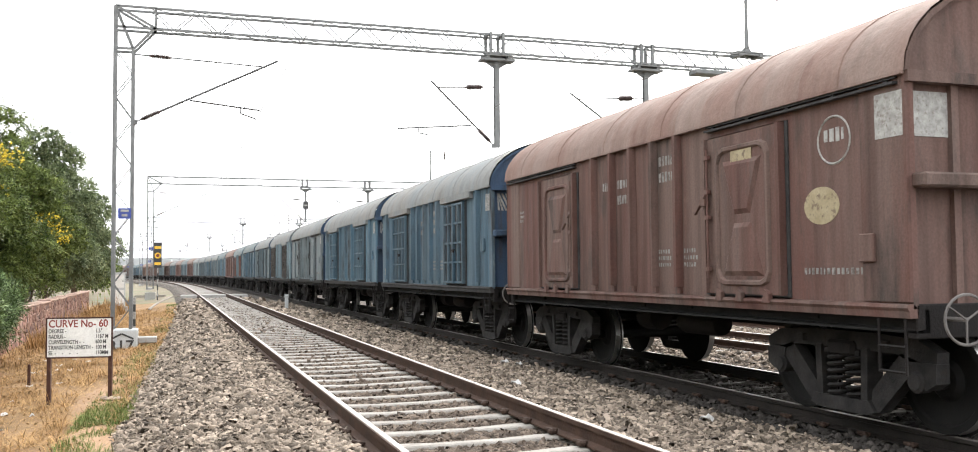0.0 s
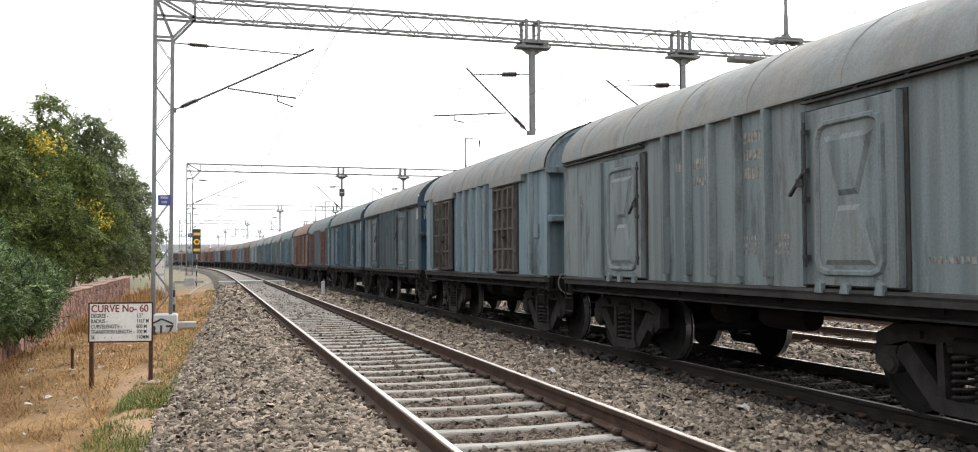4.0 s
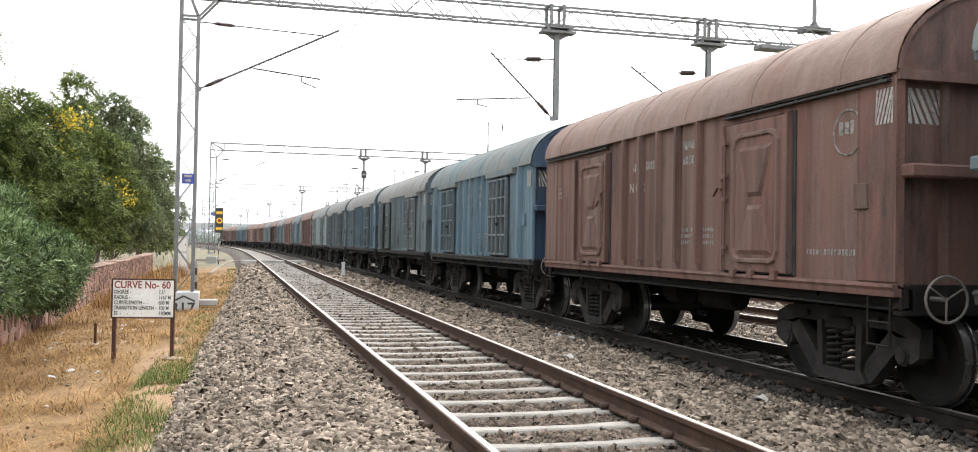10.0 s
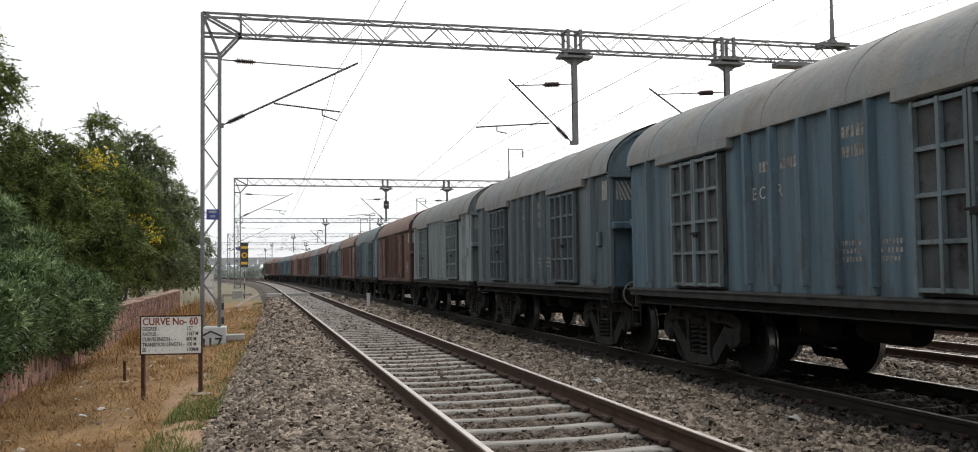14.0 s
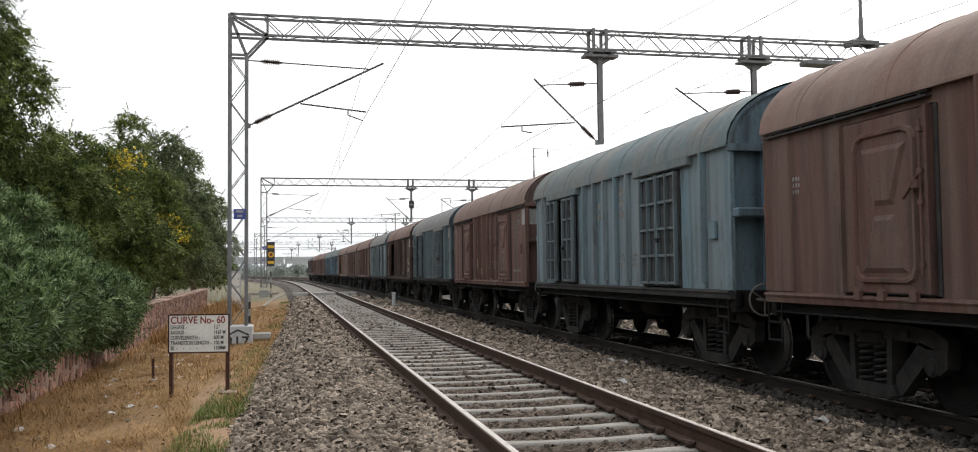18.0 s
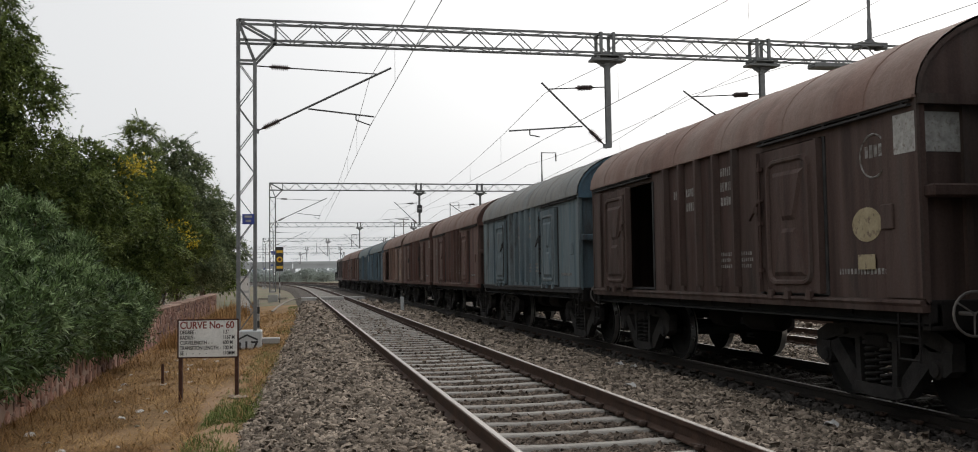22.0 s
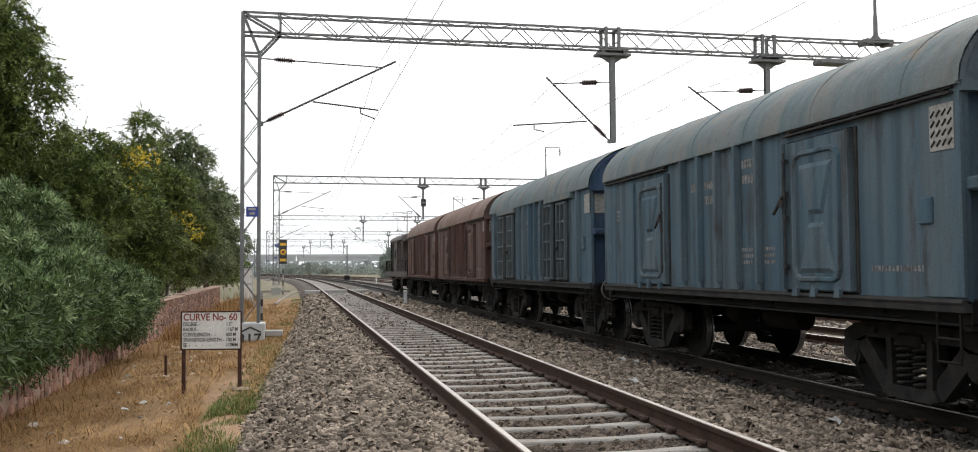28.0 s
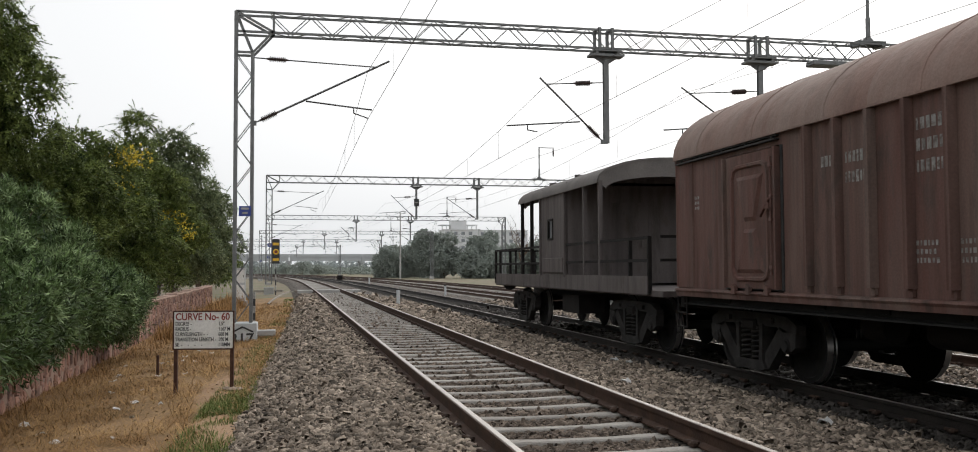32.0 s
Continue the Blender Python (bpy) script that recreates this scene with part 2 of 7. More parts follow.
BOGIE = material("dusty_cast_steel", (0.015, 0.0145, 0.0143), (0.044, 0.041, 0.040), 5, 0.85, 0.0, 0.3, stain=(0.03, 0.025, 0.022))
TREAD = material("polished_tread_steel", (0.42, 0.41, 0.40), (0.55, 0.54, 0.52), 6, 0.3, 0.9, 0.05)
INSIDE = material("bare_wagon_interior", (0.035, 0.033, 0.03), (0.06, 0.055, 0.05), 2, 0.9)
CHALK = material("white_stencil_paint", (0.27, 0.265, 0.25), (0.44, 0.435, 0.415), 14, 0.8, stain=(0.2, 0.17, 0.15), stain_at=0.6)
YELLOWED = material("yellowed_stencil_patch", (0.30, 0.25, 0.155), (0.40, 0.34, 0.225), 8, 0.8, stain=(0.17, 0.13, 0.10), stain_at=0.58)
FADED = material("faded_stencil_paint", (0.17, 0.165, 0.155), (0.33, 0.325, 0.31), 9, 0.8, stain=(0.13, 0.11, 0.10), stain_at=0.54)
# Sole bar: grime, and the shade below the body put into the colour.
SOLE = material("dark_sole_bar", (0.010, 0.010, 0.0105), (0.026, 0.025, 0.024), 3, 0.8, 0.0, 0.2)
HANDWHEEL = material("worn_grey_handwheel", (0.13, 0.12, 0.115), (0.20, 0.185, 0.175), 6, 0.7, 0.0, 0.2)
HOSE = material("black_rubber_hose", (0.02, 0.02, 0.02), (0.04, 0.04, 0.04), 8, 0.6)
VAN = material("sooty_grey_van_paint", (0.095, 0.082, 0.080), (0.150, 0.132, 0.128), 1.2, 0.82, stain=(0.085, 0.070, 0.062), stain_at=0.62, streak=0.4, runs=0.3)
VANROOF = material("van_roof_paint", (0.12, 0.11, 0.105), (0.18, 0.165, 0.155), 1.5, 0.85)
RAIL_RUST = material("rusty_rail_web", (0.045, 0.027, 0.020), (0.085, 0.050, 0.036), 5, 0.8, 0.0, 0.3)
RAIL_TOP = material("worn_rail_head", (0.36, 0.33, 0.30), (0.47, 0.43, 0.40), 9, 0.45, 0.5, 0.06)
RAIL_DULL = material("dull_rail_head", (0.16, 0.14, 0.125), (0.24, 0.21, 0.19), 9, 0.5, 0.5, 0.1)
SLEEPER = material("weathered_concrete_sleeper", (0.30, 0.278, 0.252), (0.41, 0.385, 0.352), 3, 0.9, 0, 0.4, stain=(0.18, 0.15, 0.125), stain_at=0.64, jitter=0.12)
# Oily sleepers, darker still to stand for the shade under the train.
SLEEPER_UNDER_TRAIN = material("oily_shaded_sleeper", (0.04, 0.037, 0.033), (0.09, 0.082, 0.075), 3, 0.9, 0, 0.4, jitter=0.15)
CLIP = material("rusty_rail_clip", (0.035, 0.023, 0.018), (0.07, 0.044, 0.033), 9, 0.75)
STONE = material("crushed_stone", (0.138, 0.109, 0.085), (0.340, 0.280, 0.224), 2.6, 0.92, 0, 0.5, fine=60, island=0.72)
STONE_RUSTY = material("brake_dust_stone", (0.078, 0.059, 0.046), (0.190, 0.150, 0.120), 2.6, 0.92, 0, 0.5, fine=60, island=0.6)
# Oily stone with the train's shade worked into its colour.
STONE_DARK = material("oily_shaded_stone", (0.035, 0.031, 0.028), (0.075, 0.066, 0.06), 2.2, 0.9, 0, 0.5, fine=60, island=0.4)
CONCRETE = material("cast_concrete", (0.36, 0.35, 0.335), (0.46, 0.45, 0.43), 1.5, 0.9, 0, 0.3, stain=(0.25, 0.24, 0.22))
KERB = material("weathered_kerb", (0.25, 0.225, 0.195), (0.34, 0.31, 0.27), 2, 0.9, 0, 0.3, stain=(0.19, 0.16, 0.13))
WHITEWASH = material("whitewash_grey", (0.50, 0.52, 0.53), (0.60, 0.615, 0.62), 4, 0.85, 0, 0.2, stain=(0.36, 0.34, 0.31), stain_at=0.64)
IRON = material("dark_bracket_steel", (0.09, 0.09, 0.092), (0.14, 0.14, 0.14), 5, 0.6, 0.3, 0.1)
GALV = material("weathered_galvanised_steel", (0.155, 0.159, 0.161), (0.23, 0.235, 0.235), 5, 0.62, 0.3, 0.1, stain=(0.19, 0.15, 0.12), stain_at=0.68)
INSUL = material("brown_glazed_insulator", (0.045, 0.03, 0.028), (0.08, 0.05, 0.045), 8, 0.3)
WIRE = material("copper_wire_weathered", (0.07, 0.065, 0.06), (0.11, 0.10, 0.09), 8, 0.6, 0.4, 0.0)
SIGN_WHITE = material("sign_white_enamel", (0.78, 0.775, 0.75), (0.84, 0.835, 0.81), 6, 0.55, 0, 0.05, stain=(0.50, 0.46, 0.42), stain_at=0.7)
SIGN_RED = material("sign_red_paint", (0.22, 0.038, 0.030), (0.30, 0.058, 0.048), 12, 0.6)
SIGN_BLACK = material("sign_black_paint", (0.025, 0.025, 0.028), (0.05, 0.05, 0.05), 12, 0.6)
POST_BROWN = material("rusty_brown_post", (0.055, 0.028, 0.022), (0.10, 0.05, 0.038), 8, 0.75, stain=(0.15, 0.08, 0.05))
SIGNAL_YELLOW = material("signal_yellow_paint", (0.72, 0.42, 0.03), (0.80, 0.50, 0.06), 9, 0.55)
PLATE_BLUE = material("blue_enamel_plate", (0.03, 0.05, 0.26), (0.05, 0.08, 0.33), 9, 0.4)
FIELD = material("dusty_field", (0.150, 0.122, 0.082), (0.215, 0.178, 0.125), 0.15, 0.95, 0, 0.3, fine=4, stain=(0.13, 0.15, 0.08), stain_at=0.55)
EARTH = material("earth", (0.205, 0.122, 0.058), (0.325, 0.212, 0.114), 0.9, 0.95, 0, 0.6, fine=25, stain=(0.17, 0.105, 0.045), stain_at=0.56, grain=0.32)
WALLSTONE = material("pink_sandstone_rubble", (0.24, 0.122, 0.092), (0.44, 0.265, 0.205), 1.6, 0.92, 0, 0.6, fine=30, stain=(0.15, 0.098, 0.082), stain_at=0.53, jitter=0.32, island=0.25)
MORTAR = material("pale_wall_mortar", (0.27, 0.175, 0.135), (0.45, 0.33, 0.27), 1.5, 0.95, 0, 0.6, stain=(0.25, 0.19, 0.16))
STRAW = material("dry_grass_blades", (0.235, 0.130, 0.048), (0.48, 0.305, 0.142), 1.1, 0.9, 0, 0, island=0.5)
GRASS = material("green_grass_blades", (0.095, 0.145, 0.035), (0.20, 0.225, 0.075), 0.9, 0.85, 0, 0, island=0.3)
SAND = material("trodden_sand", (0.300, 0.188, 0.110), (0.385, 0.258, 0.160), 1.4, 0.95, 0, 0.5, fine=30, stain=(0.24, 0.145, 0.075), stain_at=0.60, grain=0.2)
BARK = material("rough_grey_bark", (0.12, 0.09, 0.07), (0.20, 0.155, 0.12), 6, 0.95, 0, 0.8)
DEADLEAF = material("dead_brown_leaves", (0.17, 0.10, 0.045), (0.30, 0.19, 0.09), 3, 0.9, 0, 0, island=0.5)
LITTER = material("pale_plastic_litter", (0.55, 0.54, 0.53), (0.70, 0.69, 0.68), 5, 0.5)

# Flyover concrete, its colour paled for the haze at that distance.
FAR_CONC = material("distant_concrete", (0.46, 0.47, 0.48), (0.54, 0.55, 0.56), 0.2, 0.9, 0, 0)
FAR_WALL = material("distant_plaster", (0.62, 0.625, 0.63), (0.70, 0.70, 0.70), 0.3, 0.9, 0, 0)
FAR_GLASS = material("distant_window", (0.20, 0.215, 0.23), (0.26, 0.275, 0.29), 1.0, 0.4, 0, 0)

def leaf_material(name, c1, c2, rough=0.62, spread=0.5):
    m = material(name, c1, c2, 2.0, rough, 0, 0, island=spread)
    b = m.node_tree.nodes["Principled BSDF"]
    b.inputs["Transmission Weight"].default_value = 0.0
    b.inputs["Specular IOR Level"].default_value = 0.2
    nodes, links = m.node_tree.nodes, m.node_tree.links
    thin = nodes.new("ShaderNodeBsdfTranslucent")
    links.new(b.inputs["Base Color"].links[0].from_socket, thin.inputs["Color"])
    both = nodes.new("ShaderNodeMixShader")
    both.inputs[0].default_value = 0.14
    links.new(b.outputs[0], both.inputs[1])
    links.new(thin.outputs[0], both.inputs[2])
    links.new(both.outputs[0], nodes["Material Output"].inputs["Surface"])
    return m


# Crown leaves darker for shade between clumps, tip leaves paler for light.
LEAF_NEAR = leaf_material("shaded_oleander_leaves", (0.012, 0.030, 0.008), (0.145, 0.212, 0.076), spread=0.6)
LEAF_LIT = leaf_material("lit_oleander_leaves", (0.16, 0.24, 0.10), (0.38, 0.47, 0.25))
LEAF_MID = leaf_material("feathery_leaves", (0.022, 0.046, 0.009), (0.240, 0.290, 0.085), spread=0.62)
LEAF_DARK = leaf_material("dark_tree_leaves", (0.030, 0.056, 0.018), (0.290, 0.335, 0.175))
# Far leaves and woods: haze of distance mixed into the base colour.
LEAF_FAR = leaf_material("haze_paled_leaves", (0.275, 0.310, 0.275), (0.36, 0.390, 0.355), 0.8, 0.10)
LEAF_HAZE = leaf_material("haze_paled_woods", (0.36, 0.40, 0.40), (0.43, 0.465, 0.465), 0.8, 0.06)
BLOSSOM = leaf_material("yellow_blossom", (0.60, 0.47, 0.04), (0.72, 0.58, 0.07))

# ---------------------------------------------------------------- mesh tools
class Sheet:
    """Gathers faces, then becomes one mesh."""

    def __init__(self):
        self.v, self.f = [], []

    def add(self, verts, faces):
        k = len(self.v)
        self.v += [tuple(p) for p in verts]
        self.f += [tuple(i + k for i in q) for q in faces]
        return self

    def box(self, c, s, turn=None):
        x, y, z = (a / 2 for a in s)
        p = [Vector((i * x, j * y, k * z)) for i in (-1, 1) for j in (-1, 1) for k in (-1, 1)]
        if turn is not None:
            p = [turn @ q for q in p]
        return self.add([q + Vector(c) for q in p], [(0, 1, 3, 2), (4, 6, 7, 5), (0, 4, 5, 1), (2, 3, 7, 6), (0, 2, 6, 4), (1, 5, 7, 3)])

    def chamfer(self, c, s, b=0.01):
        """A box with its edges along all axes cut off."""
        x, y, z = (a / 2 for a in s)
        v, f, at = [], [], {}
        for i in (-1, 1):
            for j in (-1, 1):
                for k in (-1, 1):
                    for n, p in enumerate(((x, y - b, z - b), (x - b, y, z - b), (x - b, y - b, z))):
                        at[i, j, k, n] = len(v)
                        v.append((c[0] + i * p[0], c[1] + j * p[1], c[2] + k * p[2]))
        for s1 in (-1, 1):
            f.append([at[s1, j, k, 0] for j, k in ((-1, -1), (1, -1), (1, 1), (-1, 1))])
            f.append([at[i, s1, k, 1] for i, k in ((-1, -1), (1, -1), (1, 1), (-1, 1))])
            f.append([at[i, j, s1, 2] for i, j in ((-1, -1), (1, -1), (1, 1), (-1, 1))])
            for s2 in (-1, 1):
                f.append([at[s1, s2, -1, 0], at[s1, s2, 1, 0], at[s1, s2, 1, 1], at[s1, s2, -1, 1]])
                f.append([at[s1, -1, s2, 0], at[s1, 1, s2, 0], at[s1, 1, s2, 2], at[s1, -1, s2, 2]])
                f.append([at[-1, s1, s2, 1], at[1, s1, s2, 1], at[1, s1, s2, 2], at[-1, s1, s2, 2]])
        f += [[at[i, j, k, n] for n in range(3)] for i in (-1, 1) for j in (-1, 1) for k in (-1, 1)]
        return self.add(v, f)

    def bar(self, a, b, w, h=None, up=(0, 0, 1)):
        a, b, h = Vector(a), Vector(b), h or w
        d = (b - a).normalized()
        u = Vector(up)
        if abs(d.dot(u)) > 0.95:
            u = Vector((0, 1, 0))
        s = d.cross(u).normalized()
        u = s.cross(d)
        p = [q + i * s * w / 2 + j * u * h / 2 for q in (a, b) for i, j in ((-1, -1), (1, -1), (1, 1), (-1, 1))]
        return self.add(p, [(0, 1, 2, 3), (4, 7, 6, 5), (0, 4, 5, 1), (1, 5, 6, 2), (2, 6, 7, 3), (3, 7, 4, 0)])

    def rod(self, a, b, r, n=8, r2=None, caps=True):
        a, b, r2 = Vector(a), Vector(b), r if r2 is None else r2
        d = (b - a).normalized()
        s = d.cross(Vector((0, 0, 1)) if abs(d.z) < 0.9 else Vector((0, 1, 0))).normalized()
        u = s.cross(d)
        ring = [s * math.cos(q) + u * math.sin(q) for q in (2 * math.pi * i / n for i in range(n))]
        p = [a + q * r for q in ring] + [b + q * r2 for q in ring]
        f = [(i, (i + 1) % n, n + (i + 1) % n, n + i) for i in range(n)]
        if caps:
            f += [tuple(range(n - 1, -1, -1)), tuple(range(n, 2 * n))]
        return self.add(p, f)

    def tube(self, pts, r, n=6):
        """One continuous round section along a line of points."""
        pts = [Vector(p) for p in pts]
        ring_v, ring_f = [], []
        for i, p in enumerate(pts):
            d = (pts[min(i + 1, len(pts) - 1)] - pts[max(i - 1, 0)]).normalized()
            s = d.cross(Vector((0, 0, 1)) if abs(d.z) < 0.95 else Vector((1, 0, 0))).normalized()
            u = s.cross(d)
            ring_v += [p + (s * math.cos(2 * math.pi * j / n) + u * math.sin(2 * math.pi * j / n)) * r for j in range(n)]
        for i in range(len(pts) - 1):
            ring_f += [(i * n + j, i * n + (j + 1) % n, (i + 1) * n + (j + 1) % n, (i + 1) * n + j) for j in range(n)]
        k = (len(pts) - 1) * n
        ring_f += [tuple(range(n - 1, -1, -1)), tuple(range(k, k + n))]
        self.add(ring_v, ring_f)
        return self

    def ring(self, c, axis, big, small, n=20, m=6):
        ax = Vector(axis).normalized()
        s = ax.cross(Vector((0, 0, 1)) if abs(ax.z) < 0.9 else Vector((0, 1, 0))).normalized()
        u = s.cross(ax)
        p, f = [], []
        for i in range(n):
            a = 2 * math.pi * i / n
            out = s * math.cos(a) + u * math.sin(a)
            for j in range(m):
                b = 2 * math.pi * j / m
                p.append(Vector(c) + out * (big + small * math.cos(b)) + ax * small * math.sin(b))
                f.append((i * m + j, i * m + (j + 1) % m, (i + 1) % n * m + (j + 1) % m, (i + 1) % n * m + j))
        return self.add(p, f)

    def turned(self, c, axis, profile, n=20):
        """A body of revolution: profile rows of (along the axis, radius)."""
        ax = Vector(axis).normalized()
        s = ax.cross(Vector((0, 0, 1)) if abs(ax.z) < 0.9 else Vector((0, 1, 0))).normalized()
        u = s.cross(ax)
        p, f = [], []
        for d, r in profile:
            p += [Vector(c) + ax * d + (s * math.cos(2 * math.pi * i / n) + u * math.sin(2 * math.pi * i / n)) * r for i in range(n)]
        for k in range(len(profile) - 1):
            f += [(k * n + i, k * n + (i + 1) % n, (k + 1) * n + (i + 1) % n, (k + 1) * n + i) for i in range(n)]
        f += [tuple(range(n - 1, -1, -1)), tuple(range((len(profile) - 1) * n, len(profile) * n))]
        return self.add(p, f)

    def slab(self, outline, x0, x1, swap="x"):
        """A flat outline (a, b) pulled through from x0 to x1; swap names the axis it is pulled along."""
        n = len(outline)
        put = {"x": lambda q, a, b: (q, a, b), "y": lambda q, a, b: (a, q, b), "z": lambda q, a, b: (a, b, q)}[swap]
        p = [put(q, a, b) for q in (x0, x1) for a, b in outline]
        f = [tuple(range(n - 1, -1, -1)), tuple(range(n, 2 * n))] + [(i, (i + 1) % n, n + (i + 1) % n, n + i) for i in range(n)]
        return self.add(p, f)

    def mesh(self, name, mat, smooth=False):
        me = bpy.data.meshes.new(name)
        me.from_pydata(self.v, [], self.f)
        bm = bmesh.new()
        bm.from_mesh(me)
        bmesh.ops.recalc_face_normals(bm, faces=bm.faces)
        bm.to_mesh(me)
        bm.free()
        if mat:
            me.materials.append(mat)
        if smooth:
            me.polygons.foreach_set("use_smooth", [True] * len(me.polygons))
            me.set_sharp_from_angle(angle=radians(35))
        return me


def part(name, sheet, mat, parent, label="", smooth=False):
    """One mesh under a thing or a part. sheet is a Sheet, or a mesh that is shared; mat then dresses this object alone."""
    me = sheet.mesh(name, mat, smooth) if isinstance(sheet, Sheet) else sheet
    ob = new(name, me)
    if not isinstance(sheet, Sheet) and mat:
        ob.material_slots[0].link = "OBJECT"
        ob.material_slots[0].material = mat
    ob.parent = parent
    if label:
        ob["label"] = label
    return ob


def thing(name, label, category, group="", at=None, kind=""):
    ob = new(name)
    ob.empty_display_size = 0.2
    if at is not None:
        ob.matrix_world = at
    return tagged(ob, label, category, group, kind)


def solid(name, sheet, mat, label, category, group="", kind="", smooth=False):
    return tagged(new(name, sheet.mesh(name, mat, smooth)), label, category, group, kind)


def fast_mesh(name, verts, faces, mat):
    """A mesh from arrays: verts (n, 3), faces (m, k) of one corner count."""
    me = bpy.data.meshes.new(name)
    verts, faces = np.asarray(verts, np.float32), np.asarray(faces, np.int32)
    m, k = faces.shape
    me.vertices.add(len(verts))
    me.vertices.foreach_set("co", verts.ravel())
    me.loops.add(m * k)
    me.loops.foreach_set("vertex_index", faces.ravel())
    me.polygons.add(m)
    me.polygons.foreach_set("loop_start", np.arange(0, m * k, k, dtype=np.int32))
    me.update(calc_edges=True)
    me.materials.append(mat)
    return me


# ---------------------------------------------------------------- the line: straight, an easing stretch, then a curve to the left
BEND, EASE, RADIUS = 37.0, 100.0, 1167.0
NEAR, TRAIN, THIRD, FOURTH = 2.48, 7.67, 12.40, 17.10     # track centres
DROP = -0.25                                             # the train's track lies lower

LINE_S = np.arange(0.0, 1201.0, 0.5)
past = np.clip(LINE_S - BEND, 0, None)
LINE_TURN = np.where(past < EASE, past ** 2 / (2 * RADIUS * EASE), EASE / (2 * RADIUS) + (past - EASE) / RADIUS)
half_turn = (LINE_TURN[1:] + LINE_TURN[:-1]) / 2
LINE_X = np.r_[0, np.cumsum(-np.sin(half_turn) * 0.5)]
LINE_Y = np.r_[0, np.cumsum(np.cos(half_turn) * 0.5)]


def line_arrays(u, s):
    """Places at u metres beside the line's origin and s metres along it."""
    a = np.interp(s, LINE_S, LINE_TURN)
    x = np.interp(s, LINE_S, LINE_X) + u * np.cos(a)
    y = np.where(s < 0, s, np.interp(s, LINE_S, LINE_Y)) + u * np.sin(a)
    return x, y


def on_line(u, s):
    """One such place, and the heading there in degrees."""
    if s <= BEND:
        return u, s, 0.0
    x, y = line_arrays(u, s)
    return float(x), float(y), math.degrees(float(np.interp(s, LINE_S, LINE_TURN)))


def strip(us, zs, ss):
    """A sheet swept along the line: a cross-section of (u, z) at each s."""
    sh = Sheet()
    for s in ss:
        for u, z in zip(us, zs):
            x, y, _ = on_line(u, s)
            sh.v.append((x, y, z))
    n = len(us)
    for i in range(len(ss) - 1):
        for j in range(n - 1):
            sh.f.append((i * n + j, i * n + j + 1, (i + 1) * n + j + 1, (i + 1) * n + j))
    return sh


def text_mesh(name, body, size, mat, bold=0.0):
    cu = bpy.data.curves.new(name, "FONT")
    cu.body, cu.size, cu.extrude = body, size, 0.002
    cu.offset = size * bold
    cu.align_x, cu.align_y = "LEFT", "CENTER"
    tmp = new(name, cu)
    bpy.context.view_layer.update()
    me = bpy.data.meshes.new_from_object(tmp.evaluated_get(bpy.context.evaluated_depsgraph_get()))
    bpy.data.objects.remove(tmp)
    me.name = name
    me.materials.clear()
    me.materials.append(mat)
    return me


# ---------------------------------------------------------------- ground
def ground_height(x, y):
    rise = np.clip((x + 3.6) / 3.4, 0, 1)
    return -0.80 + 0.20 * rise + 0.02 * np.sin(x * 1.7 + y * 0.6) * np.cos(y * 0.9)


gx = np.r_[-2600, -900, -350, -140, -70, -40, -25, -16, -12, np.arange(-10, 0.3, 0.3), 2, 6, 12, 20, 30, 60, 140, 350, 900, 2600]
gy = np.r_[-900, -400, -200, -100, -50, -25, -12, -6, np.arange(-3, 45, 0.4), 47, 50, 55, 60, 66, 74, 85, 100, 120, 150, 190, 240, 320, 450, 700, 1200, 3200]
GX, GY = np.meshgrid(gx, gy)
GZ = ground_height(GX, GY)
near_left = (GX > -10) & (GX < 0.3) & (GY > -3) & (GY < 45)
rough_ground = np.array([[noise.noise((x * 1.3, y * 1.3, 3.0)) for x in gx] for y in gy])
GZ = np.where(near_left, GZ + 0.035 * rough_ground, np.where(GX > 21, -0.75, GZ))
gn = len(gx)
gq = [(j * gn + i, j * gn + i + 1, (j + 1) * gn + i + 1, (j + 1) * gn + i) for j in range(len(gy) - 1) for i in range(gn - 1)]
ground = new("ground", fast_mesh("ground", np.c_[GX.ravel(), GY.ravel(), GZ.ravel()], gq, EARTH))
ground.data.materials.append(FIELD)
for face in ground.data.polygons:
    if face.center.y > 66 or face.center.x > 22:
        face.material_index = 1
tagged(ground, "bare brown earth with dry grass beside the line", "ground", kind="structure")

# ---------------------------------------------------------------- ballast
BED_U = np.array([-0.78, -0.10, 0.45, 0.85, 1.48, 1.72, 3.24, 3.48, 4.15, 4.6, 5.2, 6.2, 9.2, 9.9, 10.9, 13.9, 14.7, 15.6, 18.6, 19.6, 20.8])
BED_Z = np.array([-0.68, -0.42, -0.23, -0.175, -0.175, -0.218, -0.218, -0.175, -0.20, -0.33, -0.42, -0.46, -0.46, -0.55, -0.46, -0.46, -0.55, -0.46, -0.46, -0.55, -0.80])


def toe(s):
    return np.clip(0.028 * (s - 10), -0.3, 1.0)


def bed_height(u, s):
    shift = toe(s)
    v = np.where(u < 0.85, 0.85 - (0.85 - u) * 1.63 / (1.63 - shift), u)
    return np.interp(v, BED_U, BED_Z)


bed_s = np.r_[-320, -200, -100, -50, -20, np.arange(-8, 60, 1.0), np.arange(60, 160, 5.0), np.arange(160, 480, 16.0)]
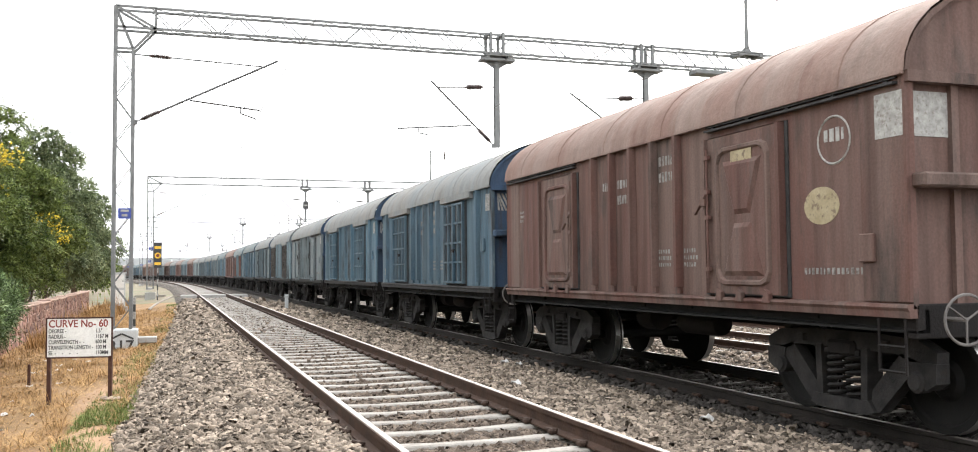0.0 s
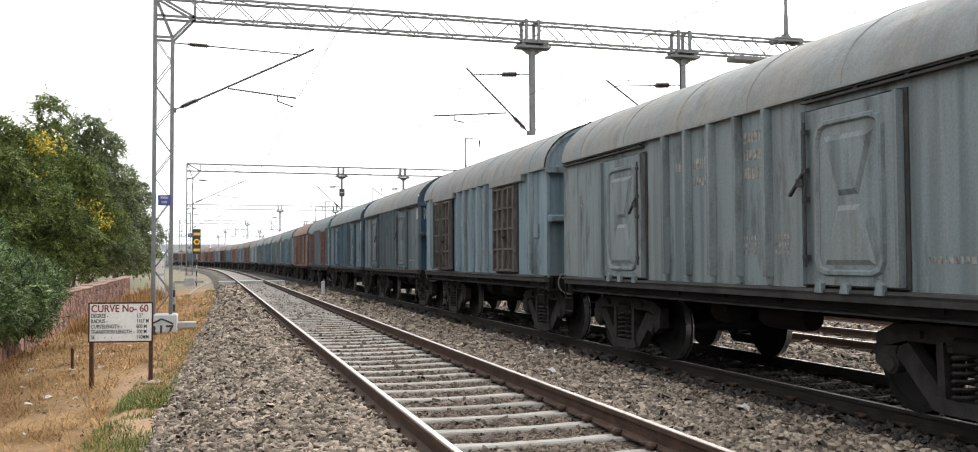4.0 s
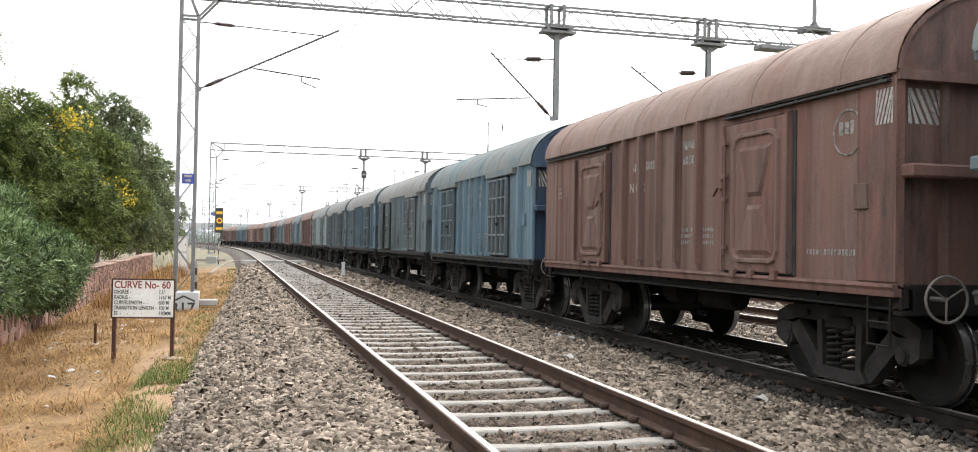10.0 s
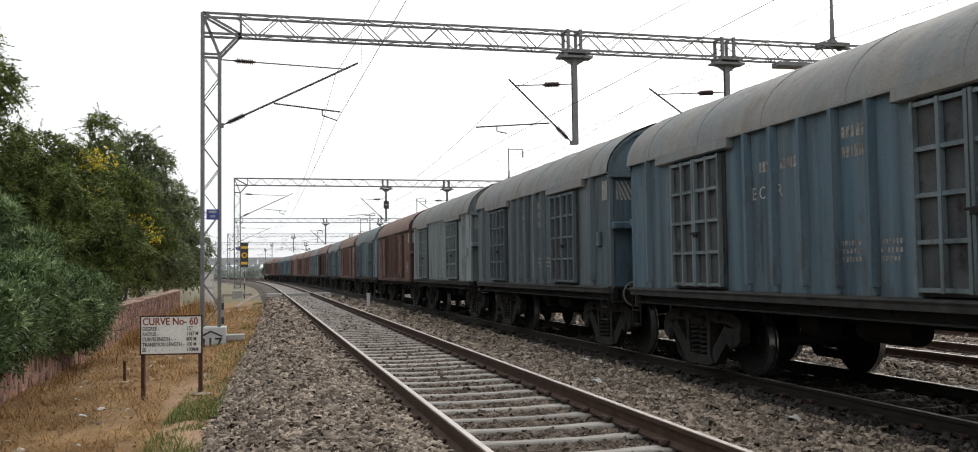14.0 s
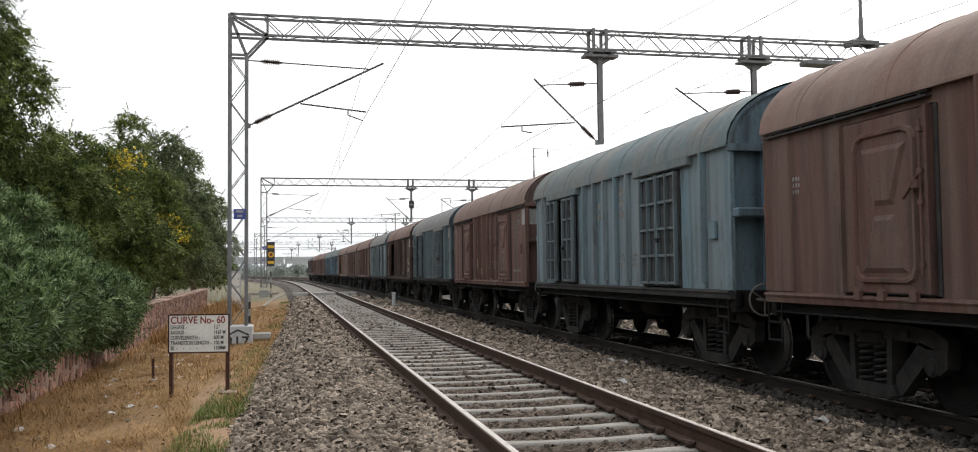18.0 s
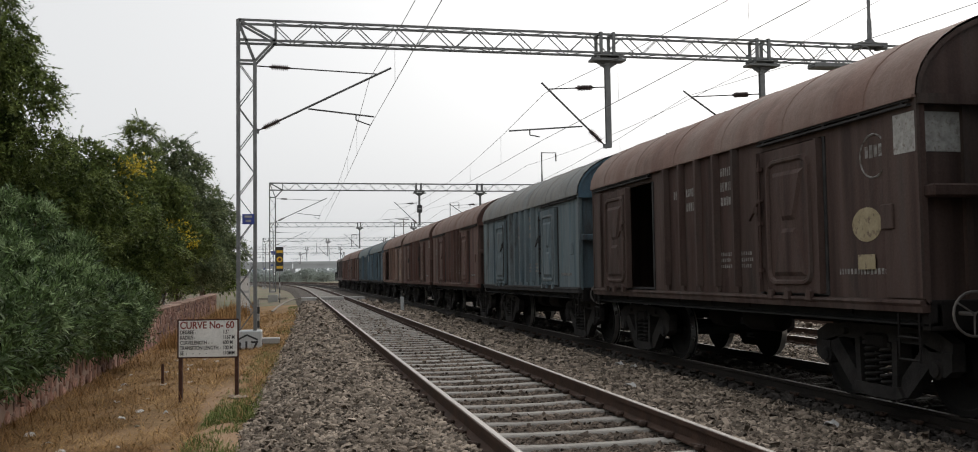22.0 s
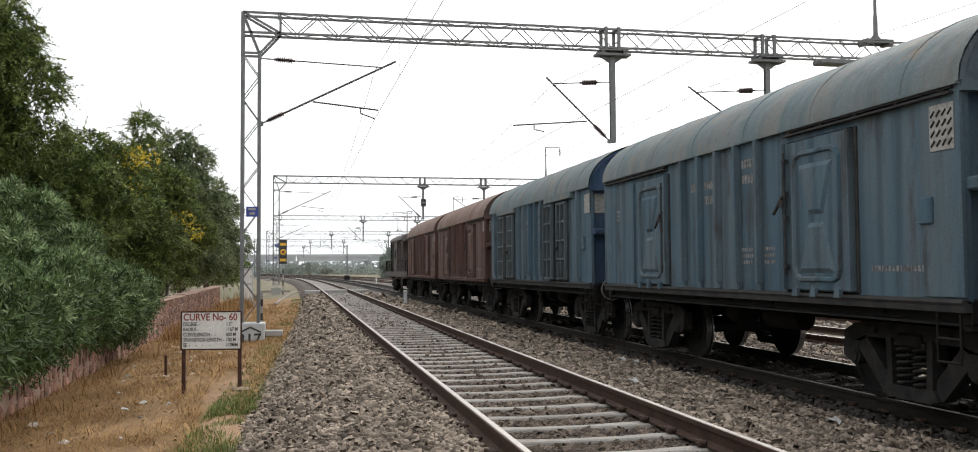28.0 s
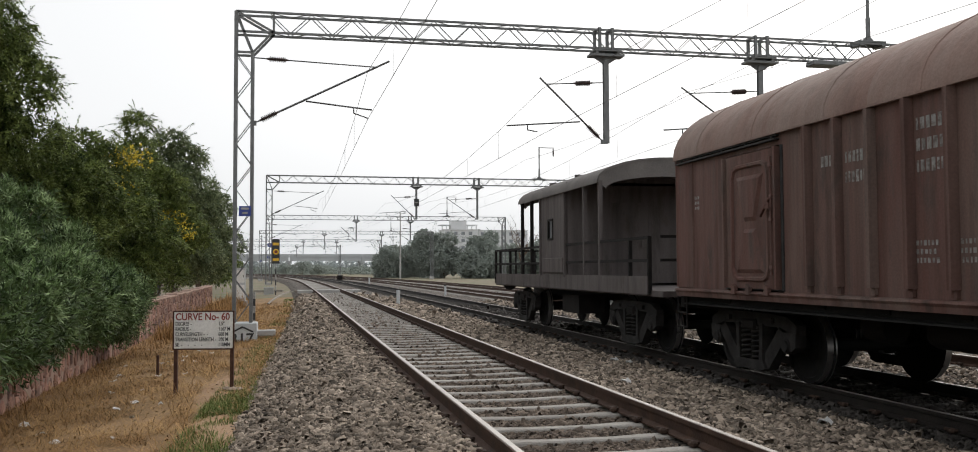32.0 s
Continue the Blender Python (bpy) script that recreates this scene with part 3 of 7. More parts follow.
fine_u = np.unique(np.round(np.r_[BED_U, np.arange(-0.7, 6.2, 0.25)], 3))
US, SS = np.meshgrid(fine_u, bed_s)
UU = np.where(US < 0.85, 0.85 - (0.85 - US) * (1.63 - toe(SS)) / 1.63, US)
bx, by = line_arrays(UU, SS)
bz = np.interp(US, BED_U, BED_Z)
bn = len(fine_u)
bq = [(j * bn + i, j * bn + i + 1, (j + 1) * bn + i + 1, (j + 1) * bn + i) for j in range(len(bed_s) - 1) for i in range(bn - 1)]


def gravel_material():
    m = bpy.data.materials.new("ballast_gravel")
    m.use_nodes = True
    n, l = m.node_tree.nodes, m.node_tree.links
    b = n["Principled BSDF"]
    tc = n.new("ShaderNodeTexCoord")
    cell = n.new("ShaderNodeTexVoronoi")
    cell.inputs["Scale"].default_value = 17
    l.new(tc.outputs["Object"], cell.inputs["Vector"])
    tone = n.new("ShaderNodeSeparateColor")
    l.new(cell.outputs["Color"], tone.inputs[0])
    big = n.new("ShaderNodeTexNoise")
    big.inputs["Scale"].default_value = 0.6
    l.new(tc.outputs["Object"], big.inputs["Vector"])
    mix = n.new("ShaderNodeMix")
    mix.data_type = "RGBA"
    # Tones kept dark so gaps between the loose stones read as shaded.
    mix.inputs["A"].default_value, mix.inputs["B"].default_value = (0.024, 0.020, 0.017, 1), (0.150, 0.120, 0.098, 1)
    l.new(tone.outputs[0], mix.inputs["Factor"])
    sc = n.new("ShaderNodeVectorMath")
    sc.operation = "SCALE"
    mr = n.new("ShaderNodeMapRange")
    mr.inputs["To Min"].default_value, mr.inputs["To Max"].default_value = 0.75, 1.2
    l.new(big.outputs["Fac"], mr.inputs["Value"])
    l.new(mix.outputs["Result"], sc.inputs[0])
    l.new(mr.outputs[0], sc.inputs["Scale"])
    l.new(sc.outputs[0], b.inputs["Base Color"])
    b.inputs["Roughness"].default_value = 0.95
    bp = n.new("ShaderNodeBump")
    bp.inputs["Strength"].default_value, bp.inputs["Distance"].default_value = 1.0, 0.04
    bp.invert = True
    l.new(cell.outputs["Distance"], bp.inputs["Height"])
    l.new(bp.outputs[0], b.inputs["Normal"])
    return m


GRAVEL = gravel_material()
ballast = new("ballast", fast_mesh("ballast", np.c_[bx.ravel(), by.ravel(), bz.ravel()], bq, GRAVEL))
tagged(ballast, "bed of grey-brown crushed stone under the tracks", "ballast", kind="structure")

# ---------------------------------------------------------------- rails and sleepers
GAUGE = 1.745           # between the middles of the rail heads
PITCH, FIRST = 0.6386, 7.207


def rail_sheets(centre, z, ss):
    """Each rail as (body, head) sheets swept along the line."""
    made = []
    for side in (-1, 1):
        c = centre + side * GAUGE / 2
        body = strip([c - 0.075, c - 0.075, c - 0.010, c - 0.010, c - 0.035, c - 0.035, c + 0.035, c + 0.035, c + 0.010, c + 0.010, c + 0.075, c + 0.075],
                     [z - 0.172, z - 0.158, z - 0.135, z - 0.05, z - 0.04, z - 0.004, z - 0.004, z - 0.04, z - 0.05, z - 0.135, z - 0.158, z - 0.172], ss)
        head = strip([c - 0.020, c - 0.017, c + 0.026, c + 0.033, c + 0.0355], [z - 0.004, z, z, z - 0.003, z - 0.010], ss)
        made.append((body, head))
    return made


def sleeper_sheet():
    """A prestressed sleeper: sloping sides, the middle of its top lower than the rail seats."""
    sh = Sheet()
    n = [(-1.375, 0.115, -0.02), (-1.1, 0.115, 0.0), (-0.62, 0.115, 0.0), (-0.3, 0.095, -0.008), (0.3, 0.095, -0.008), (0.62, 0.115, 0.0), (1.1, 0.115, 0.0), (1.375, 0.115, -0.02)]
    for x, w, z in n:
        sh.v += [(x, -w - 0.025, -0.2), (x, -w + 0.03, z - 0.012), (x, -w + 0.045, z), (x, w - 0.045, z), (x, w - 0.03, z - 0.012), (x, w + 0.025, -0.2)]
    for i in range(len(n) - 1):
        for j in range(5):
            sh.f.append((i * 6 + j, i * 6 + j + 1, i * 6 + j + 7, i * 6 + j + 6))
    k = (len(n) - 1) * 6
    sh.f += [(0, 1, 2, 3, 4, 5), (k + 5, k + 4, k + 3, k + 2, k + 1, k)]
    return sh


def clip_sheet(sh, c, s, z):
    """The four spring clips that hold one sleeper's rails."""
    for side in (-1, 1):
        for flank in (-1, 1):
            u = c + side * GAUGE / 2 + flank * 0.105
            x, y, _ = on_line(u, s)
            sh.chamfer((x, y, z - 0.145), (0.07, 0.10, 0.055), 0.018)
            sh.rod((x - 0.03 * flank, y - 0.055, z - 0.135), (x + 0.045 * flank, y + 0.055, z - 0.128), 0.017, 6)


def lay_track(label, centre, z, near, far, head_mat, sleeper_mat, singles, joined_to, clips_to, web_mat=RAIL_RUST):
    track = thing("railway_track", label, "railway track", kind="structure")
    ss = np.r_[near, np.arange(max(near, -20), BEND, 4.0), np.arange(BEND, far, 3.0)]
    for body, head in rail_sheets(centre, z, list(ss)):
        rail = part("rail", body, web_mat, track, "rusty steel rail", smooth=False)
        part("rail_head", head, head_mat, rail, "worn bright running surface")
    base = sleeper_sheet().mesh("sleeper", sleeper_mat)
    k = int((singles[0] - FIRST) / PITCH)
    joined, clips = Sheet(), Sheet()
    while FIRST + k * PITCH < joined_to:
        s = FIRST + k * PITCH
        x, y, turn = on_line(centre, s)
        m = pose(x, y, z - 0.178, 0, 0, turn)
        if s < singles[1]:
            ob = new("sleeper", base)
            ob.matrix_world = m
            ob.parent = track
        else:
            sm = sleeper_sheet()
            joined.add([m @ Vector(p) for p in sm.v], sm.f)
        if s < clips_to:
            clip_sheet(clips, centre, s, z)
        k += 1
    if joined.v:
        tagged(part("sleepers_beyond", joined, sleeper_mat, track), kind="stuff")
    if clips.v:
        tagged(part("rail_clips", clips, CLIP, track, "rusty spring clips"), kind="stuff")
    return track


lay_track("straight then curving track with worn rails on pale concrete sleepers", NEAR, 0.0, -320, 420, RAIL_TOP, SLEEPER, (-12, 150), 230, 60)
lay_track("track that carries the goods train, oily sleepers and rails darkened for its shade", TRAIN, DROP, -320, 420, RAIL_DULL, SLEEPER_UNDER_TRAIN, (-8, 60), 150, 30, RAIL_UNDER_TRAIN)
lay_track("third track beyond the goods train, rusty rails on grey sleepers", THIRD, DROP, -320, 420, RAIL_TOP, SLEEPER, (2, 62), 150, 20)
lay_track("farthest track on grey sleepers", FOURTH, DROP, -320, 420, RAIL_DULL, SLEEPER, (8, 60), 150, 0)

# ---------------------------------------------------------------- loose stones of the ballast
ICO = np.array([(0, -0.526, 0.851), (0, 0.526, 0.851), (0, -0.526, -0.851), (0, 0.526, -0.851), (-0.526, 0.851, 0), (0.526, 0.851, 0),
                (-0.526, -0.851, 0), (0.526, -0.851, 0), (-0.851, 0, 0.526), (-0.851, 0, -0.526), (0.851, 0, 0.526), (0.851, 0, -0.526)])
ICO_F = np.array([(0, 1, 8), (0, 10, 1), (0, 8, 6), (0, 6, 7), (0, 7, 10), (1, 10, 5), (1, 5, 4), (1, 4, 8), (2, 9, 3), (2, 3, 11),
                  (2, 11, 7), (2, 7, 6), (2, 6, 9), (3, 9, 4), (3, 4, 5), (3, 5, 11), (4, 9, 8), (5, 10, 11), (6, 8, 9), (7, 11, 10)])
# a split stone: a flat four-cornered top on a wider foot
CHIP = np.array([(0.75, 0.6, 0.55), (-0.7, 0.65, 0.6), (-0.75, -0.6, 0.5), (0.65, -0.7, 0.6), (1.0, 0.75, -0.5), (-0.95, 0.8, -0.5), (-1.0, -0.75, -0.5), (0.9, -0.85, -0.5)])
CHIP_F = np.array([(0, 1, 2), (0, 2, 3), (0, 4, 5), (0, 5, 1), (1, 5, 6), (1, 6, 2), (2, 6, 7), (2, 7, 3), (3, 7, 4), (3, 4, 0)])
dice = np.random.default_rng(7)


def turns(n):
    """Stones lie nearly flat: any turn about the upright, a moderate tilt."""
    a, e, p = dice.uniform(0, np.pi, n), dice.normal(0, 0.36, n), dice.uniform(0, 2 * np.pi, n)
    q = np.stack([np.cos(a), np.sin(e) * np.cos(p), np.sin(e) * np.sin(p), np.sin(a)], 1)
    w, x, y, z = (q / np.linalg.norm(q, axis=1, keepdims=True)).T
    return np.stack([1 - 2 * (y * y + z * z), 2 * (x * y - z * w), 2 * (x * z + y * w), 2 * (x * y + z * w), 1 - 2 * (x * x + z * z), 2 * (y * z - x * w),
                     2 * (x * z - y * w), 2 * (y * z + x * w), 1 - 2 * (x * x + y * y)], 1).reshape(n, 3, 3)


def stones(name, bands, left, right, mat, label, keep_off, proud=0.85):
    us, ss, rs = [], [], []
    for s0, s1, density, size in bands:
        n = int((s1 - s0) * (right - left) * density)
        us.append(dice.uniform(left, right, n))
        ss.append(dice.uniform(s0, s1, n))
        rs.append(size * dice.lognormal(0, 0.28, n))
    u, s, r = np.concatenate(us), np.concatenate(ss), np.concatenate(rs)
    edge = 0.85 - 1.60 * (1.63 - toe(s)) / 1.63 + dice.normal(0, 0.10, len(s))
    keep = u > edge
    for centre in keep_off:
        phase = np.abs((s - FIRST) / PITCH - np.round((s - FIRST) / PITCH)) * PITCH
        keep &= ~((np.abs(u - centre) < 0.86) & (phase < 0.075 + r * 0.9))
        for side in (-1, 1):
            keep &= np.abs(u - centre - side * GAUGE / 2) > 0.085 + r * 0.7
    u, s, r = u[keep], s[keep], r[keep]
    n = len(u)
    x, y = line_arrays(u, s)
    z = bed_height(u, s) + r * dice.uniform(-0.05, proud, n)
    shape = (CHIP[None] + dice.uniform(-0.36, 0.36, (n, 8, 3))) * np.stack([dice.uniform(1.0, 1.55, n), dice.uniform(0.55, 0.95, n), dice.uniform(0.40, 0.85, n)], 1)[:, None]
    v = np.einsum("nij,nkj->nki", turns(n), shape) * r[:, None, None] + np.stack([x, y, z], 1)[:, None]
    f = (CHIP_F[None] + 8 * np.arange(n)[:, None, None]).reshape(-1, 3)
    ob = new(name, fast_mesh(name, v.reshape(-1, 3), f, mat))
    tagged(ob, label, "ballast stones", kind="stuff")
    return ob


BANDS = [(4, 8, 1250, 0.0212), (8, 14, 1120, 0.0228), (14, 22, 720, 0.0265), (22, 34, 300, 0.034), (34, 55, 36, 0.065)]
CRIB = [(4, 8, 1400, 0.021), (8, 14, 1150, 0.023), (14, 22, 620, 0.025), (22, 34, 300, 0.028), (34, 62, 110, 0.030)]
stones("ballast_stones", BANDS, -1.0, 1.62, STONE, "loose grey-brown crushed stones of the near shoulder", (NEAR,))
stones("crib_stones", CRIB, 1.62, 3.34, STONE_RUSTY, "stones between the near rails browned by brake dust", (NEAR,), 0.25)
stones("middle_stones", BANDS, 3.34, 6.30, STONE, "loose grey-brown crushed stones between two tracks", (NEAR,))
stones("oily_ballast_stones", [(4, 12, 620, 0.029), (12, 24, 200, 0.038), (24, 44, 26, 0.07)], 6.22, 9.6, STONE_DARK, "oily stones under the goods train, its shade in their colour", (TRAIN,))
stones("far_ballast_stones", [(9, 24, 150, 0.033), (24, 50, 30, 0.060)], 9.6, 16.5, STONE, "loose stones between the farther tracks", (THIRD, FOURTH))

# single stones where the shoulder comes nearest
shapes = []
for k in range(14):
    v = (CHIP + dice.uniform(-0.36, 0.36, (8, 3))) * np.array([dice.uniform(1.0, 1.7), dice.uniform(0.7, 1.15), dice.uniform(0.55, 1.0)]) * 0.03
    shapes.append(fast_mesh("ballast_stone", v, CHIP_F, STONE))
for k in range(300):
    u, s = dice.uniform(0.0, 1.5), dice.uniform(5.2, 8.6)
    x, y, turn = on_line(u, s)
    ob = new("ballast_stone", shapes[k % 14])
    ob.parent = ballast
    ob.matrix_basis = pose(x, y, float(bed_height(np.array(u), np.array(s))) + 0.016, float(dice.normal(0, 14)), float(dice.normal(0, 14)), float(dice.uniform(0, 360)))

# ---------------------------------------------------------------- the goods train
SPEED = (9.2192, 0.32092, -0.4736, 0.33817, 0.70877, -0.32306, -0.68934)   # of (t - 16) / 16, metres a second


def gone(t):
    """Metres that the train has come nearer since the start."""
    w = lambda q: sum(c * q ** (k + 1) / (k + 1) for k, c in enumerate(SPEED)) * 16
    return w((t - 16) / 16) - w(-1.0)


STEP, LAST_END, HALF = 11.10, 16.53, 5.06       # wagon to wagon; far end of the first wagon at the start; half a body
DOORS = (-2.62, 2.62)
RIBS = (-1.22, -0.61, 0.0, 0.61, 1.22)


def side_sheet(s):
    """One plate with its two door openings cut through."""
    sh = Sheet()
    ys, zs = (-HALF, -3.38, -1.86, 1.86, 3.38, HALF), (1.19, 3.09, 3.25)
    for x in (s * 1.59, s * 1.65):
        sh.v += [(x, y, z) for y in ys for z in zs]
    cells = [(i, j) for i in range(5) for j in range(2) if not (j == 0 and i in (1, 3))]
    for i, j in cells:
        q = [i * 3 + j, i * 3 + j + 1, i * 3 + j + 4, i * 3 + j + 3]
        sh.f += [tuple(q[::-1]), tuple(k + 18 for k in q)]
        for (a, b), out in (((q[0], q[1]), (i - 1, j)), ((q[2], q[3]), (i + 1, j)), ((q[1], q[2]), (i, j + 1)), ((q[3], q[0]), (i, j - 1))):
            if out not in cells:
                sh.f.append((a, b, b + 18, a + 18))
    return sh


def rib_sheet(s):
    """A steep-sided pressed stiffener with a small foot."""
    sh = Sheet()
    sh.slab([(s * 1.652, -0.055), (s * 1.652, 0.055), (s * 1.742, 0.030), (s * 1.742, -0.030)], 1.33, 3.22, "z")
    sh.box((s * 1.672, 0, 1.29), (0.04, 0.075, 0.075))
    return sh


def pressing(sh, s, x, outline, lift, draw):
    """A raised panel with sloping edges on a door."""
    n = len(outline)
    cy, cz = sum(a for a, _ in outline) / n, sum(b for _, b in outline) / n
    top = [(cy + (a - cy) * draw, cz + (b - cz) * draw) for a, b in outline]
    sh.add([(x, a, b) for a, b in outline] + [(x + s * lift, a, b) for a, b in top],
           [tuple(range(n, 2 * n))] + [(i, (i + 1) % n, n + (i + 1) % n, n + i) for i in range(n)])


def plug_door_sheet(s):
    """A flush door plate with a flange down either edge."""
    sh = Sheet()
    sh.slab([(s * 1.643, -0.73), (s * 1.742, -0.73), (s * 1.742, -0.685), (s * 1.6935, -0.685), (s * 1.6935, 0.685), (s * 1.742, 0.685), (s * 1.742, 0.73), (s * 1.643, 0.73)], 1.27, 3.07, "z")
    return sh


def strap_sheet(s):
    return Sheet().slab([(-0.06, 1.19), (0.06, 1.19), (0.02, 1.33), (-0.06, 1.29)], s * 1.69, s * 1.742)


def bead_sheet(s):
    """The rounded frame pressed into a plug door."""
    face = s * (1.668 + 0.0255)
    rim = [(0.37, 0.79), (0.47, 0.75), (0.52, 0.65), (0.52, -0.65), (0.47, -0.75), (0.37, -0.79), (-0.37, -0.79), (-0.47, -0.75), (-0.52, -0.65), (-0.52, 0.65), (-0.47, 0.75), (-0.37, 0.79)]
    n = len(rim)
    rows = [(1.0, 0.0), (0.965, 0.032), (0.90, 0.032), (0.86, 0.004)]
    v = [(face + s * h, a * q, 2.15 + b * (1 - (1 - q) * 0.62)) for q, h in rows for a, b in rim]
    return Sheet().add(v, [(k * n + i, k * n + (i + 1) % n, (k + 1) * n + (i + 1) % n, (k + 1) * n + i) for k in range(3) for i in range(n)])


def pressed_panel_sheet(s, up):
    sh = Sheet()
    w, v, z0, z1 = (0.37, 0.15, 2.77, 2.16) if up else (0.16, 0.38, 2.06, 1.47)
    pressing(sh, s, s * (1.668 + 0.0255), [(-w, z0), (w, z0), (v, z1), (-v, z1)], 0.030, 0.82)
    return sh


def seal_sheet(s):
    """The grimy frame round a door opening."""
    sh = Sheet()
    for y in (-0.765, 0.765):
        sh.box((s * 1.660, y, 2.165), (0.016, 0.05, 1.83))
    sh.box((s * 1.660, 0, 1.268), (0.016, 1.48, 0.036))
    return sh


def corner_sheet(s, e):
    """The plate that stiffens a corner of the body."""
    sh = Sheet()
    sh.slab([(s * 1.651, e * (HALF - 0.60)), (s * 1.672, e * (HALF - 0.58)), (s * 1.672, e * (HALF - 0.04)), (s * 1.684, e * (HALF - 0.03)), (s * 1.684, e * HALF), (s * 1.651, e * HALF)], 1.25, 3.23, "z")
    return sh


def lock_sheet(s):
    """The upright lock rod with its keepers and lever."""
    sh = Sheet()
    x = s * 1.745
    sh.rod((x, 0, 1.45), (x, 0, 2.95), 0.014, 8)
    for z in (1.55, 2.15, 2.45, 2.85):
        sh.box((x - s * 0.01, 0, z), (0.05, 0.07, 0.045))
    sh.bar((x + s * 0.02, 0, 2.42), (x + s * 0.03, 0.22, 2.20), 0.035, 0.025)
    sh.box((x + s * 0.02, 0.05, 2.33), (0.035, 0.11, 0.08))
    return sh


def leaf_plate_sheet(s):
    """One leaf of a double door: its plain plate."""
    return Sheet().box((s * 1.67, 0, 2.17), (0.03, 0.735, 1.78))


def leaf_bar_sheet(s):
    """The raised flat bars of a leaf, two bays by four."""
    sh = Sheet()
    x = s * 1.685
    for y in (-0.345, 0.0, 0.345):
        sh.box((x + s * 0.036, y, 2.17), (0.060, 0.042, 1.78))
    for z in (1.31, 1.75, 2.18, 2.61, 3.03):
        for y in (-0.1725, 0.1725):
            sh.box((x + s * 0.030, y, z), (0.050, 0.302, 0.042))
    return sh


def bolt_sheet(s):
    sh = Sheet()
    x = s * 1.75
    sh.box((x, 0, 2.0), (0.03, 0.10, 0.07))
    sh.rod((x, -0.12, 2.02), (x, 0.12, 2.02), 0.014, 6)
    return sh


def canopy_sheet(s):
    """The slim double rail that a plug door runs on."""
    sh = Sheet()
    for z, d in ((3.165, 0.075), (3.215, 0.05)):
        sh.box((s * (1.652 + d / 2), 0, z), (d, 3.06, 0.022))
    for y in (-1.4, -0.7, 0.0, 0.7, 1.4):
        sh.box((s * 1.675, y, 3.19), (0.04, 0.05, 0.06))
    return sh


def fascia_sheet(s):
    """The flat rain board over a pair of barred doors."""
    sh = Sheet()
    sh.slab([(s * 1.65, 3.10), (s * 1.725, 3.095), (s * 1.752, 3.11), (s * 1.748, 3.235), (s * 1.65, 3.25)], -1.12, 1.12, "y")
    return sh


RISE = 0.985


def roof_sheet():
    """One curved sheet with a low seam every 1.69 m, and the gutter edge."""
    sh = Sheet()
    n = 20
    m = n + 1
    rows = [(-HALF - 0.03, 0.0)]
    for k in range(-2, 4):
        y = k * 1.69 - 0.845
        rows += [(y - 0.030, 0.0), (y - 0.022, 0.010), (y + 0.022, 0.010), (y + 0.026, 0.0)]
    rows.append((HALF + 0.03, 0.0))
    for y, lift in rows:
        for i in range(m):
            q = math.pi * i / n
            sh.v.append(((1.715 + lift) * math.cos(q), y, 3.25 + (RISE + lift) * math.sin(q)))
    for k in range(len(rows) - 1):
        sh.f += [(k * m + i, k * m + i + 1, (k + 1) * m + i + 1, (k + 1) * m + i) for i in range(n)]
    for s in (-1, 1):
        sh.box((s * 1.70, 0, 3.240), (0.05, 2 * HALF, 0.028))
    return sh


def gable_sheet(e):
    """The arched end of the roof with its rim and the beam at the eaves."""
    sh = Sheet()
    n = 16
    arch = [(1.66 * math.cos(math.pi * i / n), 3.25 + (RISE - 0.05) * math.sin(math.pi * i / n)) for i in range(n + 1)]
    sh.slab(arch, e * (HALF - 0.05), e * (HALF - 0.09), "y")
    sh.box((0, e * (HALF - 0.01), 3.21), (3.36, 0.10, 0.10))
    for k in range(n):
        (a, b), (c, d) = arch[k], arch[k + 1]
        sh.bar((a, e * (HALF - 0.02), b), (c, e * (HALF - 0.02), d), 0.05, 0.06, up=(0, 1, 0))
    return sh


def end_sheet(e):
    """The end wall, set a little back between the sides."""
    sh = Sheet()
    sh.box((0, e * (HALF - 0.11), 2.22), (3.172, 0.06, 2.04))
    return sh


def end_post_sheet(e):
    sh = Sheet()
    sh.box((0, e * (HALF - 0.055), 2.2), (0.08, 0.05, 2.0))
    return sh


def end_beam_sheet(e):
    sh = Sheet()
    sh.chamfer((0, e * (HALF + 0.05), 2.30), (3.26, 0.20, 0.13), 0.02)
    return sh


def sole_sheet(s):
    sh = Sheet()
    sh.slab([(s * 1.48, 0.98), (s * 1.62, 0.98), (s * 1.62, 1.00), (s * 1.53, 1.015), (s * 1.53, 1.185), (s * 1.48, 1.185)], -HALF, HALF, "y")
    return sh


def lip_sheet(s):
    sh = Sheet()
    sh.slab([(s * 1.60, 1.11), (s * 1.690, 1.11), (s * 1.698, 1.17), (s * 1.72, 1.20), (s * 1.712, 1.225), (s * 1.655, 1.235), (s * 1.60, 1.19)], -HALF, HALF, "y")
    return sh


def floor_sheet():
    sh = Sheet()
    sh.box((0, 0, 1.18), (3.2, 2 * HALF - 0.1, 0.06))
    return sh


def centre_sill_sheet():
    sh = Sheet()
    sh.slab([(-0.25, 0.81), (-0.25, 1.15), (0.25, 1.15), (0.25, 0.81), (0.15, 0.81), (0.15, 1.05), (-0.15, 1.05), (-0.15, 0.81)], -HALF, HALF, "y")
    return sh


